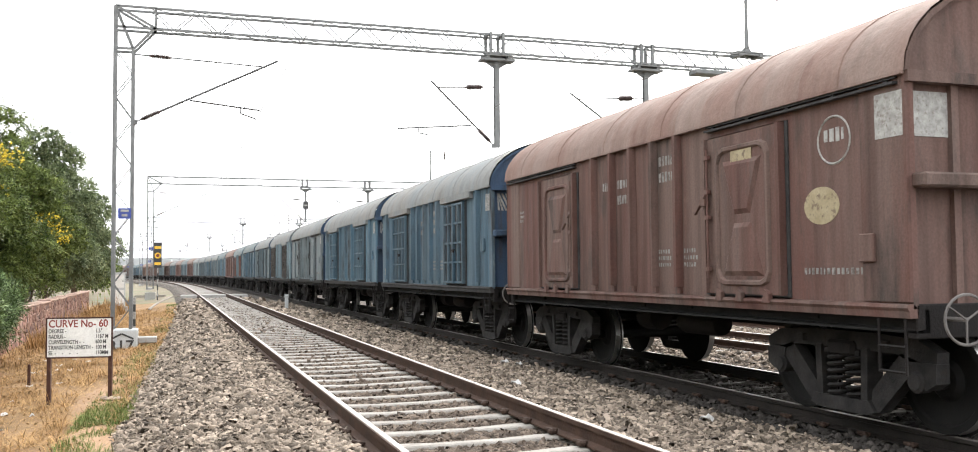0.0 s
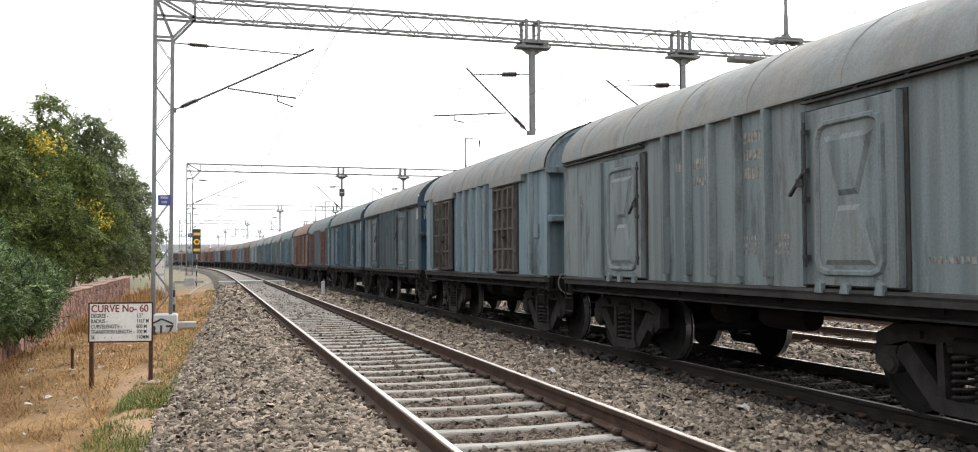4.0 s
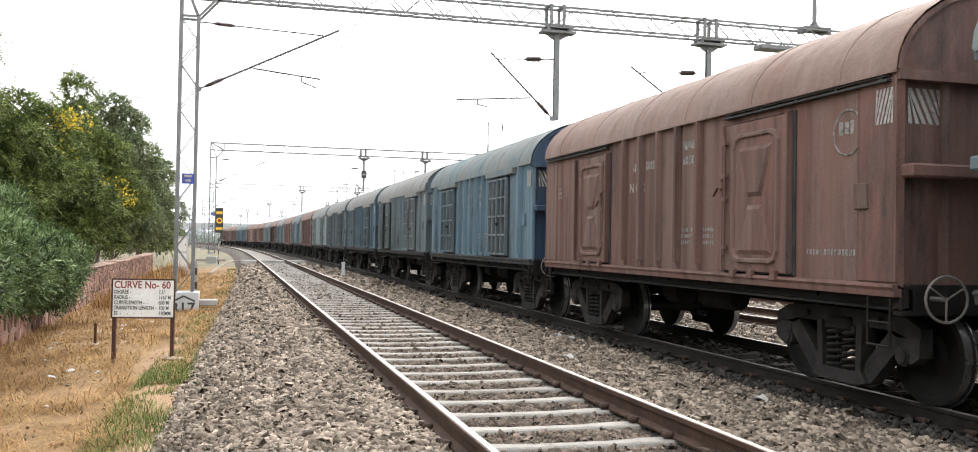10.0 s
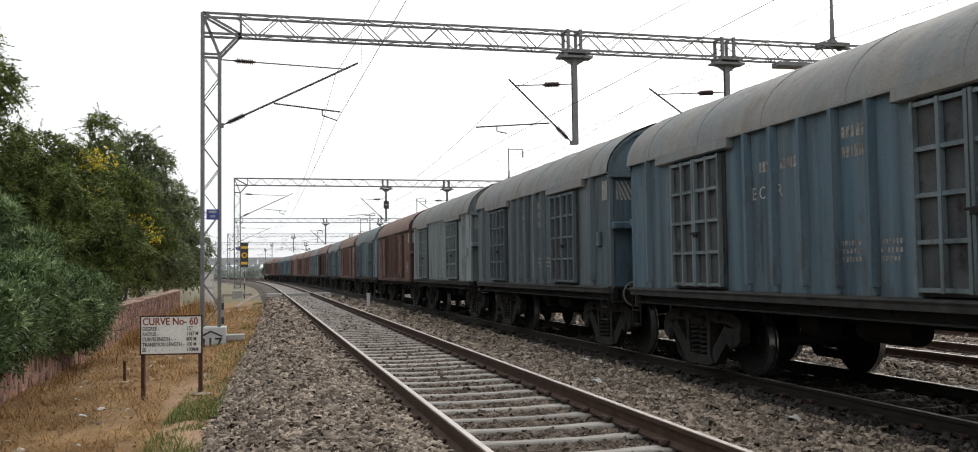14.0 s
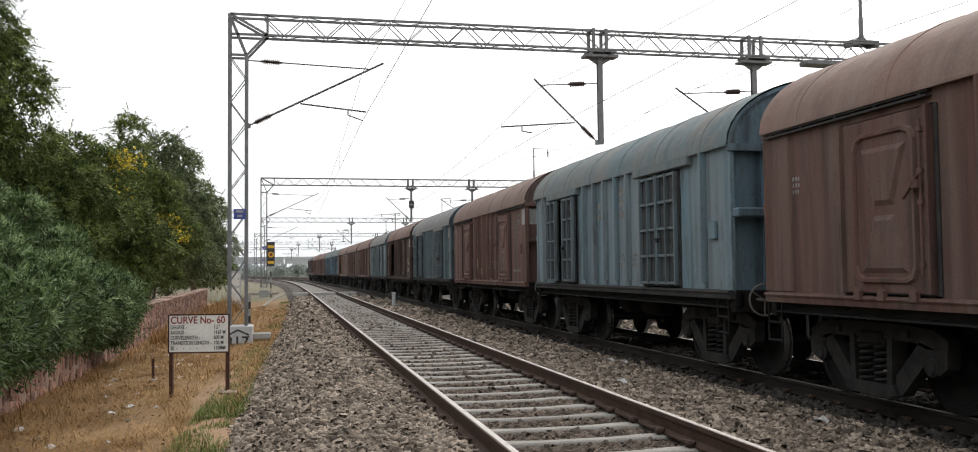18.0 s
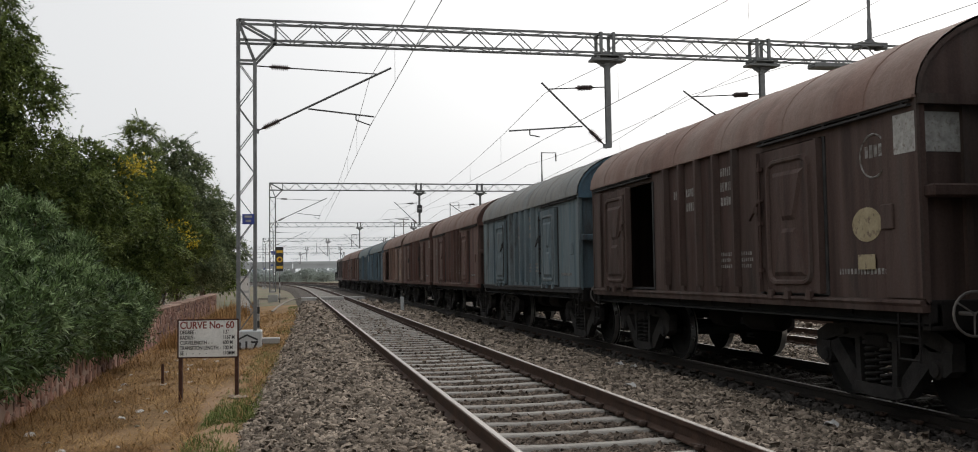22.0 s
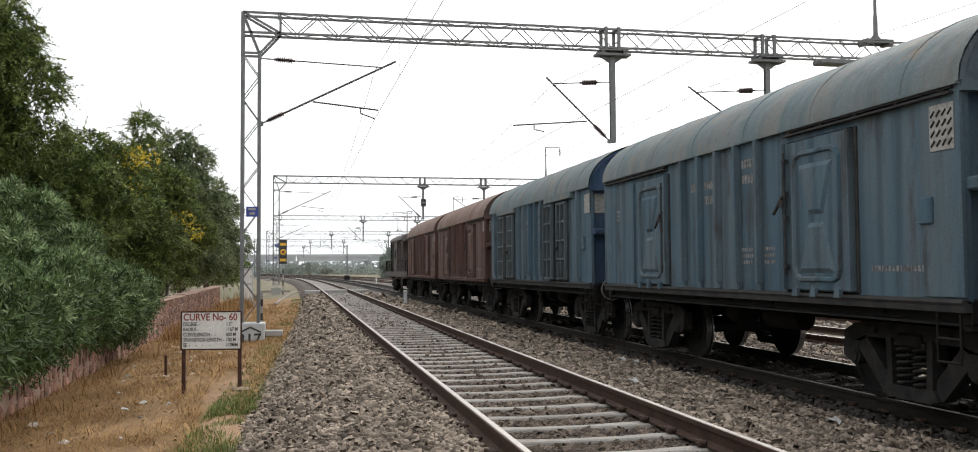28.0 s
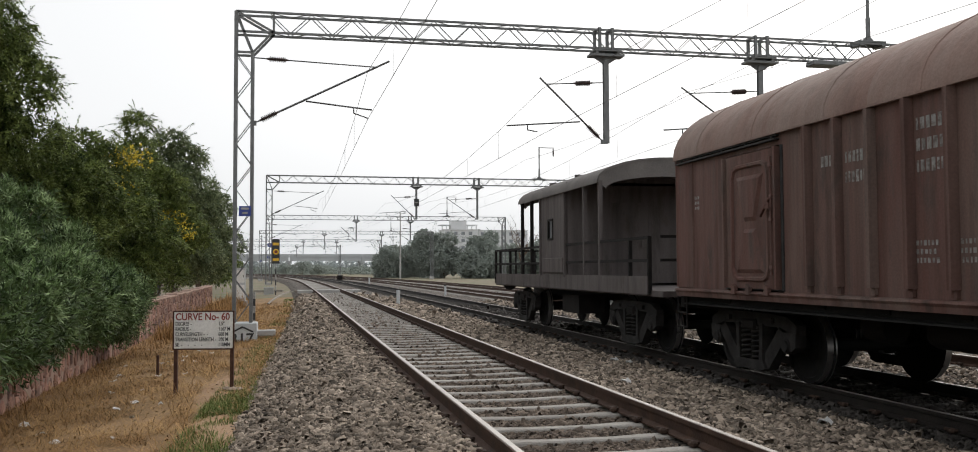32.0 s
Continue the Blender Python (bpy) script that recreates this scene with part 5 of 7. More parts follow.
def make_van():
    van = thing("brake_van", "sooty grey guard's brake van with open railed porches", "brake van")
    n = len(FLEET)
    a, b = -3.37, 3.25          # roof from its near to its far end
    sh = Sheet()
    sh.box((0, 0, 1.10), (3.0, 2 * VAN_HALF - 0.1, 0.10))
    part("deck", sh, VAN, van)
    for s in (-1, 1):
        sh = Sheet()
        sh.slab([(s * 1.48, 1.08), (s * 1.57, 1.08), (s * 1.57, 1.40), (s * 1.48, 1.40)], -VAN_HALF + 0.6, VAN_HALF - 0.35, "y")
        part("side_sill", sh, VAN, van)
        # cabin wall with a window
        w = Sheet()
        x = s * 1.52
        for y0, y1, z0, z1 in ((-0.95, 0.02, 1.34, 3.28), (0.42, 1.13, 1.34, 3.28), (0.02, 0.42, 1.34, 2.24), (0.02, 0.42, 2.70, 3.28)):
            w.box((x, (y0 + y1) / 2, (z0 + z1) / 2), (0.06, y1 - y0, z1 - z0))
        part("cabin_wall", w, VAN, van)
        w = Sheet()
        for y in (0.02, 0.42):
            w.box((x + s * 0.03, y, 2.47), (0.05, 0.05, 0.50))
        for z in (2.24, 2.70):
            w.box((x + s * 0.03, 0.22, z), (0.05, 0.42, 0.05))
        part("window_frame", w, STEEL_DARK, van)
        w = Sheet()
        w.box((x - s * 0.01, 0.22, 2.47), (0.02, 0.40, 0.46))
        part("window_pane", w, FAR_GLASS, van, "grimy dark pane")
        w = Sheet()
        w.chamfer((x + s * 0.05, -0.02, 1.62), (0.06, 1.7, 0.34), 0.01)
        part("tool_locker", w, VAN, van, "grimy locker along the cabin's side")
        for y in (-0.95, 1.10):
            w = Sheet()
            w.box((x + s * 0.045, y, 2.30), (0.05, 0.09, 1.90))
            part("stanchion", w, VAN, van)
        for y in (-3.33, -2.32, 2.10, 3.09):
            w = Sheet()
            w.bar((x, y, 1.2), (x, y, 3.32), 0.08)
            part("porch_post", w, STEEL_DARK if y > 0 else VAN, van)
        for y0, y1, stops in ((-5.93, -0.95, (-5.93, -4.99, -3.33, -2.32)), (1.1, 6.4, (1.1, 4.54, 5.80, 6.40))):
            rail = Sheet()
            for z in (1.68, 2.08):
                rail.bar((x, y0, z), (x, y1, z), 0.055)
            part("railing", rail, STEEL_DARK, van)
            for y in stops:
                post = Sheet()
                post.bar((x, y, 1.1), (x, y, 2.10), 0.065)
                part("railing_post", post, STEEL_DARK, van)
    for y in (-0.95, 1.13):
        w = Sheet()
        w.box((x * 0, y, 3.56), (2.6, 0.06, 0.24))
        part("cabin_gable", w, VAN, van)
    for y in (-0.95, 1.13):
        w = Sheet()
        for x0, x1, z0, z1 in ((-1.5, -0.45, 1.2, 3.5), (0.45, 1.5, 1.2, 3.5), (-0.45, 0.45, 3.05, 3.5)):
            w.box(((x0 + x1) / 2, y, (z0 + z1) / 2), (x1 - x0, 0.06, z1 - z0))
        part("cabin_end", w, VAN, van)
        w = Sheet()
        w.box((0, y, 2.12), (0.9, 0.04, 1.86))
        w.box((0.3, y - 0.04, 2.1), (0.05, 0.04, 0.14))
        part("cabin_door", w, VAN, van)
    for e in (-1, 1):
        w = Sheet()
        for z in (1.68, 2.08):
            w.bar((-1.5, e * 6.40, z), (1.5, e * 6.40, z), 0.05)
        for x in (-0.9, -0.3, 0.3, 0.9):
            w.bar((x, e * 6.40, 1.1), (x, e * 6.40, 2.10), 0.05)
        part("end_railing", w, STEEL_DARK, van)
        hung("coupler", M["coupler", e], van, None, pose(0, e * (VAN_HALF - HALF), 0))
        for x in (-0.98, 0.98):
            w = Sheet()
            w.turned((x, e * VAN_HALF, 1.1), (0, e, 0), [(0, 0.10), (0.3, 0.10), (0.31, 0.22), (0.36, 0.22)], 14)
            part("buffer", w, STEEL_DARK, van)
    sh = Sheet()
    m = 15
    for y in (a, b):
        for off in (0.0, -0.05):
            for i in range(m):
                q = math.pi * i / (m - 1)
                sh.v.append((1.60 * math.cos(q), y, 3.32 + 0.50 * math.sin(q) + off))
    for i in range(m - 1):
        sh.f += [(i, i + 1, 2 * m + i + 1, 2 * m + i), (m + i, 3 * m + i, 3 * m + i + 1, m + i + 1), (i, m + i, m + i + 1, i + 1), (2 * m + i, 2 * m + i + 1, 3 * m + i + 1, 3 * m + i)]
    sh.f += [(0, 2 * m, 3 * m, m), (m - 1, 2 * m - 1, 4 * m - 1, 3 * m - 1)]
    part("roof", sh, VANROOF, van, "low arched roof", smooth=True)
    for y in (a + 0.04, b - 0.04):
        sh = Sheet()
        outer = [(1.58 * math.cos(math.pi * i / 14), 3.30 + 0.49 * math.sin(math.pi * i / 14)) for i in range(15)]
        inner = [(1.40 * math.cos(math.pi * i / 14) , 3.16 + 0.26 * math.sin(math.pi * i / 14)) for i in range(14, -1, -1)]
        loop = outer + inner
        sh.v = [(x, y + q, z) for q in (-0.03, 0.03) for x, z in loop]
        sh.f = [(i, i + 1, 31 + i, 30 + i) for i in range(29)] + [(29, 0, 30, 59)]
        sh.f += [(i, 29 - i, 28 - i, i + 1) for i in range(14)] + [(30 + i, 31 + i, 58 - i, 59 - i) for i in range(14)]
        part("roof_arch", sh, VANROOF, van)
    under = Sheet()
    for x in (-0.25, 0.25):
        under.box((x, 0, 0.92), (0.1, 2 * VAN_HALF, 0.26))
    under.box((-0.9, -0.2, 0.72), (0.6, 1.3, 0.42))
    under.box((0.9, 0.6, 0.75), (0.6, 1.0, 0.36))
    part("underframe", under, STEEL_DARK, van)
    for y in (-4.2, 4.2):
        add_bogie(van, n, y)
    TRAINSET.append((van, LAST_END + STEP * (n - 1) + 0.95 + VAN_HALF))


make_van()


def motions():
    """The train rolls nearer along its track; its wheels turn while they pass."""
    for ob, start in TRAINSET:
        rows = []
        for t in range(0, 33):
            x, y, turn = on_line(TRAIN, start - gone(t))
            rows.append((t, pose(x, y, DROP, 0, 0, turn)))
        walk(ob, rows)
    for ob, index, along, local in WHEELSETS:
        start = TRAINSET[index][1] + along
        held, rows = 0.0, []
        for i in range(0, 481):
            t = i / 15
            s = start - gone(t)
            close = -7 < s < 34
            if close or i in (0, 480):
                if close and not rows[1:]:
                    held = gone(t) / 0.5
                angle = gone(t) / 0.5 - held if close else (rows[-1][2] if rows else 0.0)
                if rows and len(rows) == 1 and close:
                    rows.append((t, pose(0, local, 0.5), 0.0))
                    continue
                rows.append((t, pose(0, local, 0.5, math.degrees(angle)), angle))
        walk(ob, [(t, m) for t, m, _ in rows])

# ---------------------------------------------------------------- overhead line portals
def lattice(sh_lace, chords, step, face_pairs, w=0.045):
    """Zigzag lacing between neighbouring chords, given as (a, b) end points."""
    for i, j in face_pairs:
        (a0, a1), (b0, b1) = chords[i], chords[j]
        a0, a1, b0, b1 = Vector(a0), Vector(a1), Vector(b0), Vector(b1)
        n = max(2, round((a1 - a0).length / step))
        for k in range(n):
            p = a0.lerp(a1, k / n) if k % 2 == 0 else b0.lerp(b1, k / n)
            q = b0.lerp(b1, (k + 1) / n) if k % 2 == 0 else a0.lerp(a1, (k + 1) / n)
            sh_lace.bar(p, q, w, min(w, 0.022))


def insulator_sheet(a, b, sheds=9, r=0.085):
    a, b = Vector(a), Vector(b)
    d = (b - a).normalized()
    length = (b - a).length
    rows = [(0, 0.03)]
    for k in range(sheds):
        c = 0.06 + (length - 0.12) * (k + 0.5) / sheds
        g = (length - 0.12) / sheds
        rows += [(c - g * 0.48, 0.035), (c - g * 0.1, r), (c + g * 0.1, r), (c + g * 0.40, 0.035)]
    rows.append((length, 0.03))
    return Sheet().turned(a, d, rows, 12)


def cantilever(parent, post, foot_z, tip, tie_z, reg_from, reg_to, steady):
    """Bracket on an upright at x = post: tie, strut, register arm and steady arm, in the portal's own plane."""
    tube = Sheet()
    f, t = Vector((post, 0, foot_z)), Vector((tip[0], 0, tip[1]))
    d = (t - f).normalized()
    tube.rod(f + d * 0.72, t, 0.030, 8)
    arm = part("bracket_strut", tube, IRON, parent, "slanting bracket tube", smooth=True)
    part("insulator", insulator_sheet(f + d * 0.16, f + d * 0.74), INSUL, arm, "brown ribbed insulator", smooth=True)
    fit_ = Sheet()
    fit_.rod(f, f + d * 0.2, 0.022, 6)
    fit_.box((post, 0, foot_z), (0.12, 0.14, 0.12))
    part("hinge", fit_, GALV, arm)
    head = f.lerp(t, 0.90)
    tie = Sheet()
    a = Vector((post, 0, tie_z))
    e = (head - a).normalized()
    tie.rod(a + e * 0.9, head, 0.019, 6)
    part("top_tie", tie, IRON, arm)
    stub = Sheet()
    stub.rod(a, a + e * 0.35, 0.019, 6)
    part("tie_stub", stub, IRON, arm)
    part("tie_insulator", insulator_sheet(a + e * 0.34, a + e * 0.92), INSUL, arm, "brown ribbed insulator", smooth=True)
    reg = Sheet()
    reg.rod((reg_from[0], 0, reg_from[1]), (reg_to[0], 0, reg_to[1]), 0.024, 6)
    part("register_arm", reg, IRON, arm)
    st = Sheet()
    g = Vector((reg_to[0] + (reg_from[0] - reg_to[0]) * 0.28, 0, reg_to[1] + (reg_from[1] - reg_to[1]) * 0.28))
    st.rod(g, g + Vector((0, 0, -0.16)), 0.02, 5)
    st.rod(g + Vector((0, 0, -0.16)), (steady[0], 0, steady[1]), 0.019, 5)
    part("steady_arm", st, IRON, arm)


def drop_mast(parent, x, bottom):
    base = Sheet()
    base.box((x, -0.02, 7.83), (0.86, 0.52, 0.035))
    base.box((x, -0.02, 7.71), (1.06, 0.44, 0.07))
    for s in (-1, 1):
        base.box((x + s * 0.34, -0.02, 7.775), (0.10, 0.46, 0.08))
    mast = part("drop_mast", base, GALV, parent, "hanging steel upright")
    sh = Sheet()
    sh.slab([(x - 0.40, 7.67), (x + 0.40, 7.67), (x + 0.10, 7.48), (x - 0.10, 7.48)], -0.02, 0.02, "y")
    part("gusset", sh, GALV, mast)
    sh = Sheet()
    for y in (-0.06, 0.06):
        sh.box((x, y, (7.67 + bottom) / 2), (0.16, 0.012, 7.67 - bottom))
    sh.box((x, 0, (7.67 + bottom) / 2), (0.014, 0.12, 7.67 - bottom))
    part("upright", sh, GALV, mast)
    for s in (-1, 1):
        hang = Sheet()
        cx = x + s * 0.20 - 0.06
        for q in (-1, 1):
            hang.bar((cx, q * 0.24, 7.84), (cx, q * 0.24, 8.52), 0.085)
        hang.bar((cx, -0.28, 8.50), (cx, 0.28, 8.50), 0.085, 0.05)
        part("beam_clamp", hang, GALV, mast)


def make_portal(at, left, right, feeder, first, u1, u2):
    label = "steel lattice portal carrying the overhead wires across the tracks"
    portal = thing("overhead_portal", label, "portal gantry", "portals over the line", at)
    z0, z1, d = 7.90, 8.46, 0.22
    # beam
    ch = [((left, q, z), (right, q, z)) for q, z in ((-d, z1), (d, z1), (-d, z0), (d, z0))]
    beam = None
    for a, b in ch:
        sh = Sheet()
        sh.bar(a, b, 0.06, 0.06)
        ob = part("beam_chord", sh, GALV, portal)
        beam = beam or ob
    for pair in ((0, 2), (1, 3), (0, 1), (2, 3)):
        lace = Sheet()
        lattice(lace, [((c[0][0] + 0.9, *c[0][1:]), c[1]) for c in ch], 0.58, [pair], 0.04 if pair in ((0, 2), (1, 3)) else 0.02)
        tagged(part("lacing", lace, GALV, portal), kind="stuff")
    # uprights
    for x, s in ((left, 1), (right, -1)):
        legs = [((x + s * q, p, -0.20), (x + s * q, p, z1 if q == 0 else 7.32)) for q, p in ((0, -d), (0, d), (0.45, -d), (0.45, d))]
        for a, b in legs:
            sh = Sheet()
            sh.bar(a, b, 0.085)
            part("mast_leg", sh, GALV, portal)
        for pair in ((0, 2), (1, 3), (0, 1), (2, 3)):
            lace = Sheet()
            lattice(lace, [(p[0], (p[1][0], p[1][1], 7.3)) for p in legs], 0.62, [pair])
            tagged(part("mast_lacing", lace, GALV, portal), kind="stuff")
        for p in (-d, d):
            for a, b in (((0.02, 8.42), (0.45, 7.34)), ((0.02, 8.46), (1.0, 7.92)), ((0.45, 7.30), (1.0, 7.92)), ((1.02, 7.9), (1.02, 8.46)), ((0, 7.32), (0.45, 7.32))):
                knee = Sheet()
                knee.bar((x + s * a[0], p, a[1]), (x + s * b[0], p, b[1]), 0.06)
                part("knee_brace", knee, GALV, portal)
    # hanging uprights and brackets
    drop_mast(portal, u1, 5.05)
    drop_mast(portal, u2, 5.05)
    cantilever(portal, left + 0.5, 5.38, (2.80, 7.28), 7.22, (0.44, 6.04), (2.30, 5.85), (2.20, 5.60))
    g = u1 - 9.35
    cantilever(portal, 9.25 + g, 5.10, (7.28 + g, 6.98), 6.90, (8.53 + g, 5.69), (6.26 + g, 5.51), (7.20 + g, 5.35))
    g = u2 - 14.45
    cantilever(portal, 14.35 + g, 5.10, (11.80 + g, 6.85), 6.82, (13.4 + g, 5.69), (11.2 + g, 5.51), (12.1 + g, 5.35))
    # feeder mast on the beam
    fm = Sheet()
    fm.rod((feeder, 0, 8.5), (feeder, 0, 9.35), 0.075, 10)
    fm.rod((feeder, 0, 9.35), (feeder, 0, 11.25), 0.055, 10)
    ob = part("feeder_mast", fm, GALV, portal, "slim upright standing on the beam", smooth=True)
    sh = Sheet()
    sh.box((feeder, 0, 8.53), (0.98, 0.5, 0.05))
    for s in (-1, 1):
        sh.slab([(feeder + s * 0.08, 8.55), (feeder + s * 0.26, 8.55), (feeder + s * 0.08, 8.74)], -0.015, 0.015, "y")
        sh.box((feeder + s * 0.40, 0, 8.44), (0.16, 0.52, 0.10))
    part("mast_foot", sh, GALV, ob)
    sh = Sheet()
    sh.rod((feeder, 0, 11.2), (feeder + 1.3, 0, 11.2), 0.035, 8)
    part("feeder_arm", sh, GALV, ob)
    part("feeder_insulator", insulator_sheet((feeder + 1.25, 0, 11.15), (feeder + 1.25, 0, 10.45)), INSUL, ob, smooth=True)
    if first:
        bf = Sheet()
        bf.chamfer((16.9, -0.05, 7.76), (1.5, 0.5, 0.16), 0.03)
        part("splice_box", bf, GALV, portal)
    # number plate
    pl = Sheet()
    pl.box((left + 0.28, -0.29, 2.90), (0.32, 0.012, 0.28))
    plate = part("number_plate", pl, PLATE_BLUE, portal, "small blue enamel plate")
    bars = Sheet()
    for k, w in ((0, 0.2), (1, 0.14)):
        bars.box((left + 0.28, -0.299, 2.97 - 0.12 * k), (w, 0.005, 0.06))
    part("plate_figures", bars, CHALK, plate)
    # footing
    ft = Sheet()
    ft.chamfer((left + 0.24, 0.02, -0.68 if first else -0.95), (0.78, 0.70, 1.06), 0.03)
    part("footing", ft, WHITEWASH if first else CONCRETE, portal, "whitewashed concrete footing block" if first else "grey concrete footing block")
    if first:
        cap = Sheet()
        cap.chamfer((left + 0.72, 0.12, -0.46), (0.78, 0.44, 0.16), 0.02)
        part("footing_wing", cap, CONCRETE, portal)
    ft = Sheet()
    ft.chamfer((right - 0.24, 0, -0.7), (0.78, 0.70, 1.06), 0.03)
    part("footing", ft, CONCRETE, portal)
    return portal


def lettering(parent, body, size, mat, x, y, z, turn=0.0, squeeze=1.0, bold=0.018, name="lettering"):
    me = text_mesh(name, body, size, mat, bold)
    ob = new(name, me)
    me.transform(Matrix.Diagonal((squeeze, 1, 1, 1)))
    ob.parent = parent
    ob.matrix_basis = pose(x, y, z, 90, 0, turn)
    return ob


PORTALS = [26.63, 76.0, 126.0, 176.0, 226.0, 276.0]
HANGERS = [(-1.47, 9.35, 14.45), (-1.71, 10.30, 15.42), (-1.95, 9.83, 17.18), (-1.62, 10.20, 21.0), (-1.0, 12.0, 20.0), (-1.0, 11.0, 18.0)]
for k, s in enumerate(PORTALS):
    x, y, turn = on_line(0, s)
    p = make_portal(pose(x, y, 0.33 if k == 1 else 0, 0, 0, turn), HANGERS[k][0], (25.5, 30.0, 30.6, 31.0, 31.0, 31.0)[k], (18.3, 20.8, 22.3, 22.8, 22.8, 22.8)[k], k == 0, *HANGERS[k][1:])
    if k == 0:
        lettering(p, "317", 0.42, SIGN_BLACK, -1.56, -0.338, -0.60, name="painted_number")
        ch = Sheet()
        ch.bar((-1.50, -0.338, -0.40), (-1.23, -0.338, -0.26), 0.006, 0.045)
        ch.bar((-1.23, -0.338, -0.26), (-0.94, -0.338, -0.40), 0.006, 0.045)
        part("painted_chevron", ch, SIGN_BLACK, p)


    if k == 1:
        rb = Sheet()
        rb.chamfer((HANGERS[1][1], -0.16, 6.40), (0.42, 0.18, 0.62), 0.02)
        box = part("marker_box", rb, SIGN_BLACK, p, "small dark box on the hanging upright")
        rb = Sheet()
        rb.box((HANGERS[1][1], -0.255, 6.40), (0.30, 0.008, 0.07))
        part("marker_bar", rb, CHALK, box, "white bar")


def sag(a, b, drop, n=8):
    a, b = Vector(a), Vector(b)
    return [a.lerp(b, i / n) - Vector((0, 0, drop * 4 * (i / n) * (1 - i / n))) for i in range(n + 1)]


def string_wires(label, u, top, low, r=0.0075):
    """Catenary wire, contact wire and droppers of one track, from behind the eye to the last portal."""
    wires = thing("overhead_wire", label, "overhead wire")
    stops = [-23.4] + PORTALS
    for n, (s0, s1) in enumerate(zip(stops, stops[1:])):
        st = 0.18 if n % 2 else -0.18
        a = Vector((*on_line(u - st, s0)[:2], top))
        b = Vector((*on_line(u + st, s1)[:2], top))
        c = Vector((*on_line(u - st, s0)[:2], low))
        d = Vector((*on_line(u + st, s1)[:2], low))
        upper, lower = sag(a, b, 0.9), sag(c, d, 0.05)
        part("catenary_wire", Sheet().tube(upper, r, 5), WIRE, wires)
        part("contact_wire", Sheet().tube(lower, r, 5), WIRE, wires)
        for p, q in zip(upper[1:-1], lower[1:-1]):
            drop = Sheet()
            drop.rod(p, q, r * 0.5, 4)
            part("dropper", drop, WIRE, wires)


string_wires("catenary and contact wires over the near track", 2.36, 6.96, 5.58)
string_wires("catenary and contact wires over the goods train's track", 7.55, 6.66, 5.30, 0.008)
string_wires("catenary and contact wires over the third track", 12.1, 6.69, 5.30, 0.008)
feeder = thing("feeder_wire", "feeder wire strung along the portals", "overhead wire")
for u, z, nm in ((19.55, 10.45, "feeder_conductor"),):
    for s0, s1 in zip([-23.4] + PORTALS, PORTALS):
        part(nm, Sheet().tube(sag((*on_line(u, s0)[:2], z), (*on_line(u, s1)[:2], z), 0.6), 0.013, 5), WIRE, feeder)

# ---------------------------------------------------------------- curve board
board = thing("curve_sign", "white painted board on two brown posts giving curve data", "sign", at=pose(-1.33, 15.60, 0, 0, 0, -10))
W2 = 0.475
sh = Sheet()
sh.chamfer((0, 0, 0.335), (0.95, 0.02, 0.60), 0.004)
plate = part("board", sh, SIGN_WHITE, board, "white enamelled plate")
sh = Sheet()
for z in (0.035, 0.635):
    sh.bar((-W2, 0, z), (W2, 0, z), 0.03, 0.022)
for x in (-W2, W2):
    sh.bar((x, 0, 0.03), (x, 0, 0.64), 0.022, 0.03)
part("board_frame", sh, POST_BROWN, plate, "rusty angle frame")
for x, foot in ((-0.445, -0.80), (0.445, -0.72)):
    sh = Sheet()
    sh.box((x, 0.035, (0.62 + foot) / 2), (0.055, 0.05, 0.62 - foot))
    sh.box((x + 0.02, 0.062, (0.62 + foot) / 2), (0.012, 0.03, 0.62 - foot))
    part("post", sh, POST_BROWN, board)
lettering(board, "CURVE No- 60", 0.158, SIGN_RED, -0.445, -0.0125, 0.545, squeeze=0.86)
for row, (a, b) in enumerate((("DEGREE -", "1.5\u00b0"), ("RADIUS -", "1167 M"), ("CURVELENGTH -  -", "600 M"), ("TRANSITION LENGTH -", "100 M"), ("SE  -     -     -     -", "110MM"))):
    z = 0.435 - 0.083 * row
    lettering(board, a, 0.083, SIGN_BLACK, -0.445, -0.0125, z, squeeze=0.74)
    lettering(board, b, 0.083, SIGN_BLACK, 0.235, -0.0125, z, squeeze=0.74)
for k in range(5):
    r = 0.045 + 0.012 * k
    rock = Sheet()
    rock.v = [tuple(p) for p in (ICO * np.array([r, r * 0.8, r * 0.45]) * dice.uniform(0.8, 1.15, (12, 1)) + np.array([-0.86 + 0.10 * (k % 3) - 0.1, 15.45 + 0.12 * (k % 2), -0.60]))]
    rock.f = [tuple(q) for q in ICO_F]
    solid("loose_rock", rock, STONE, "pale broken rock at the foot of the sign post", "rock", "rocks at the sign")

# ---------------------------------------------------------------- marker signal
x, y, turn = on_line(-0.92, 73.0)
sig = thing("warning_board", "black and yellow warning board with a ring on a striped pole", "railway sign", at=pose(x, y, 0, 0, 0, turn))
sh = Sheet()
sh.chamfer((0, 0, 2.68), (0.56, 0.04, 1.88), 0.01)
b = part("board", sh, SIGN_BLACK, sig, "black board")
for z in (3.24, 2.05):
    sh = Sheet()
    sh.box((0, -0.024, z), (0.46, 0.008, 0.20))
    part("yellow_bar", sh, SIGNAL_YELLOW, b)
sh = Sheet()
sh.ring((0, -0.026, 2.64), (0, 1, 0), 0.17, 0.055, 24, 4)
part("yellow_ring", sh, SIGNAL_YELLOW, b)
sh = Sheet()
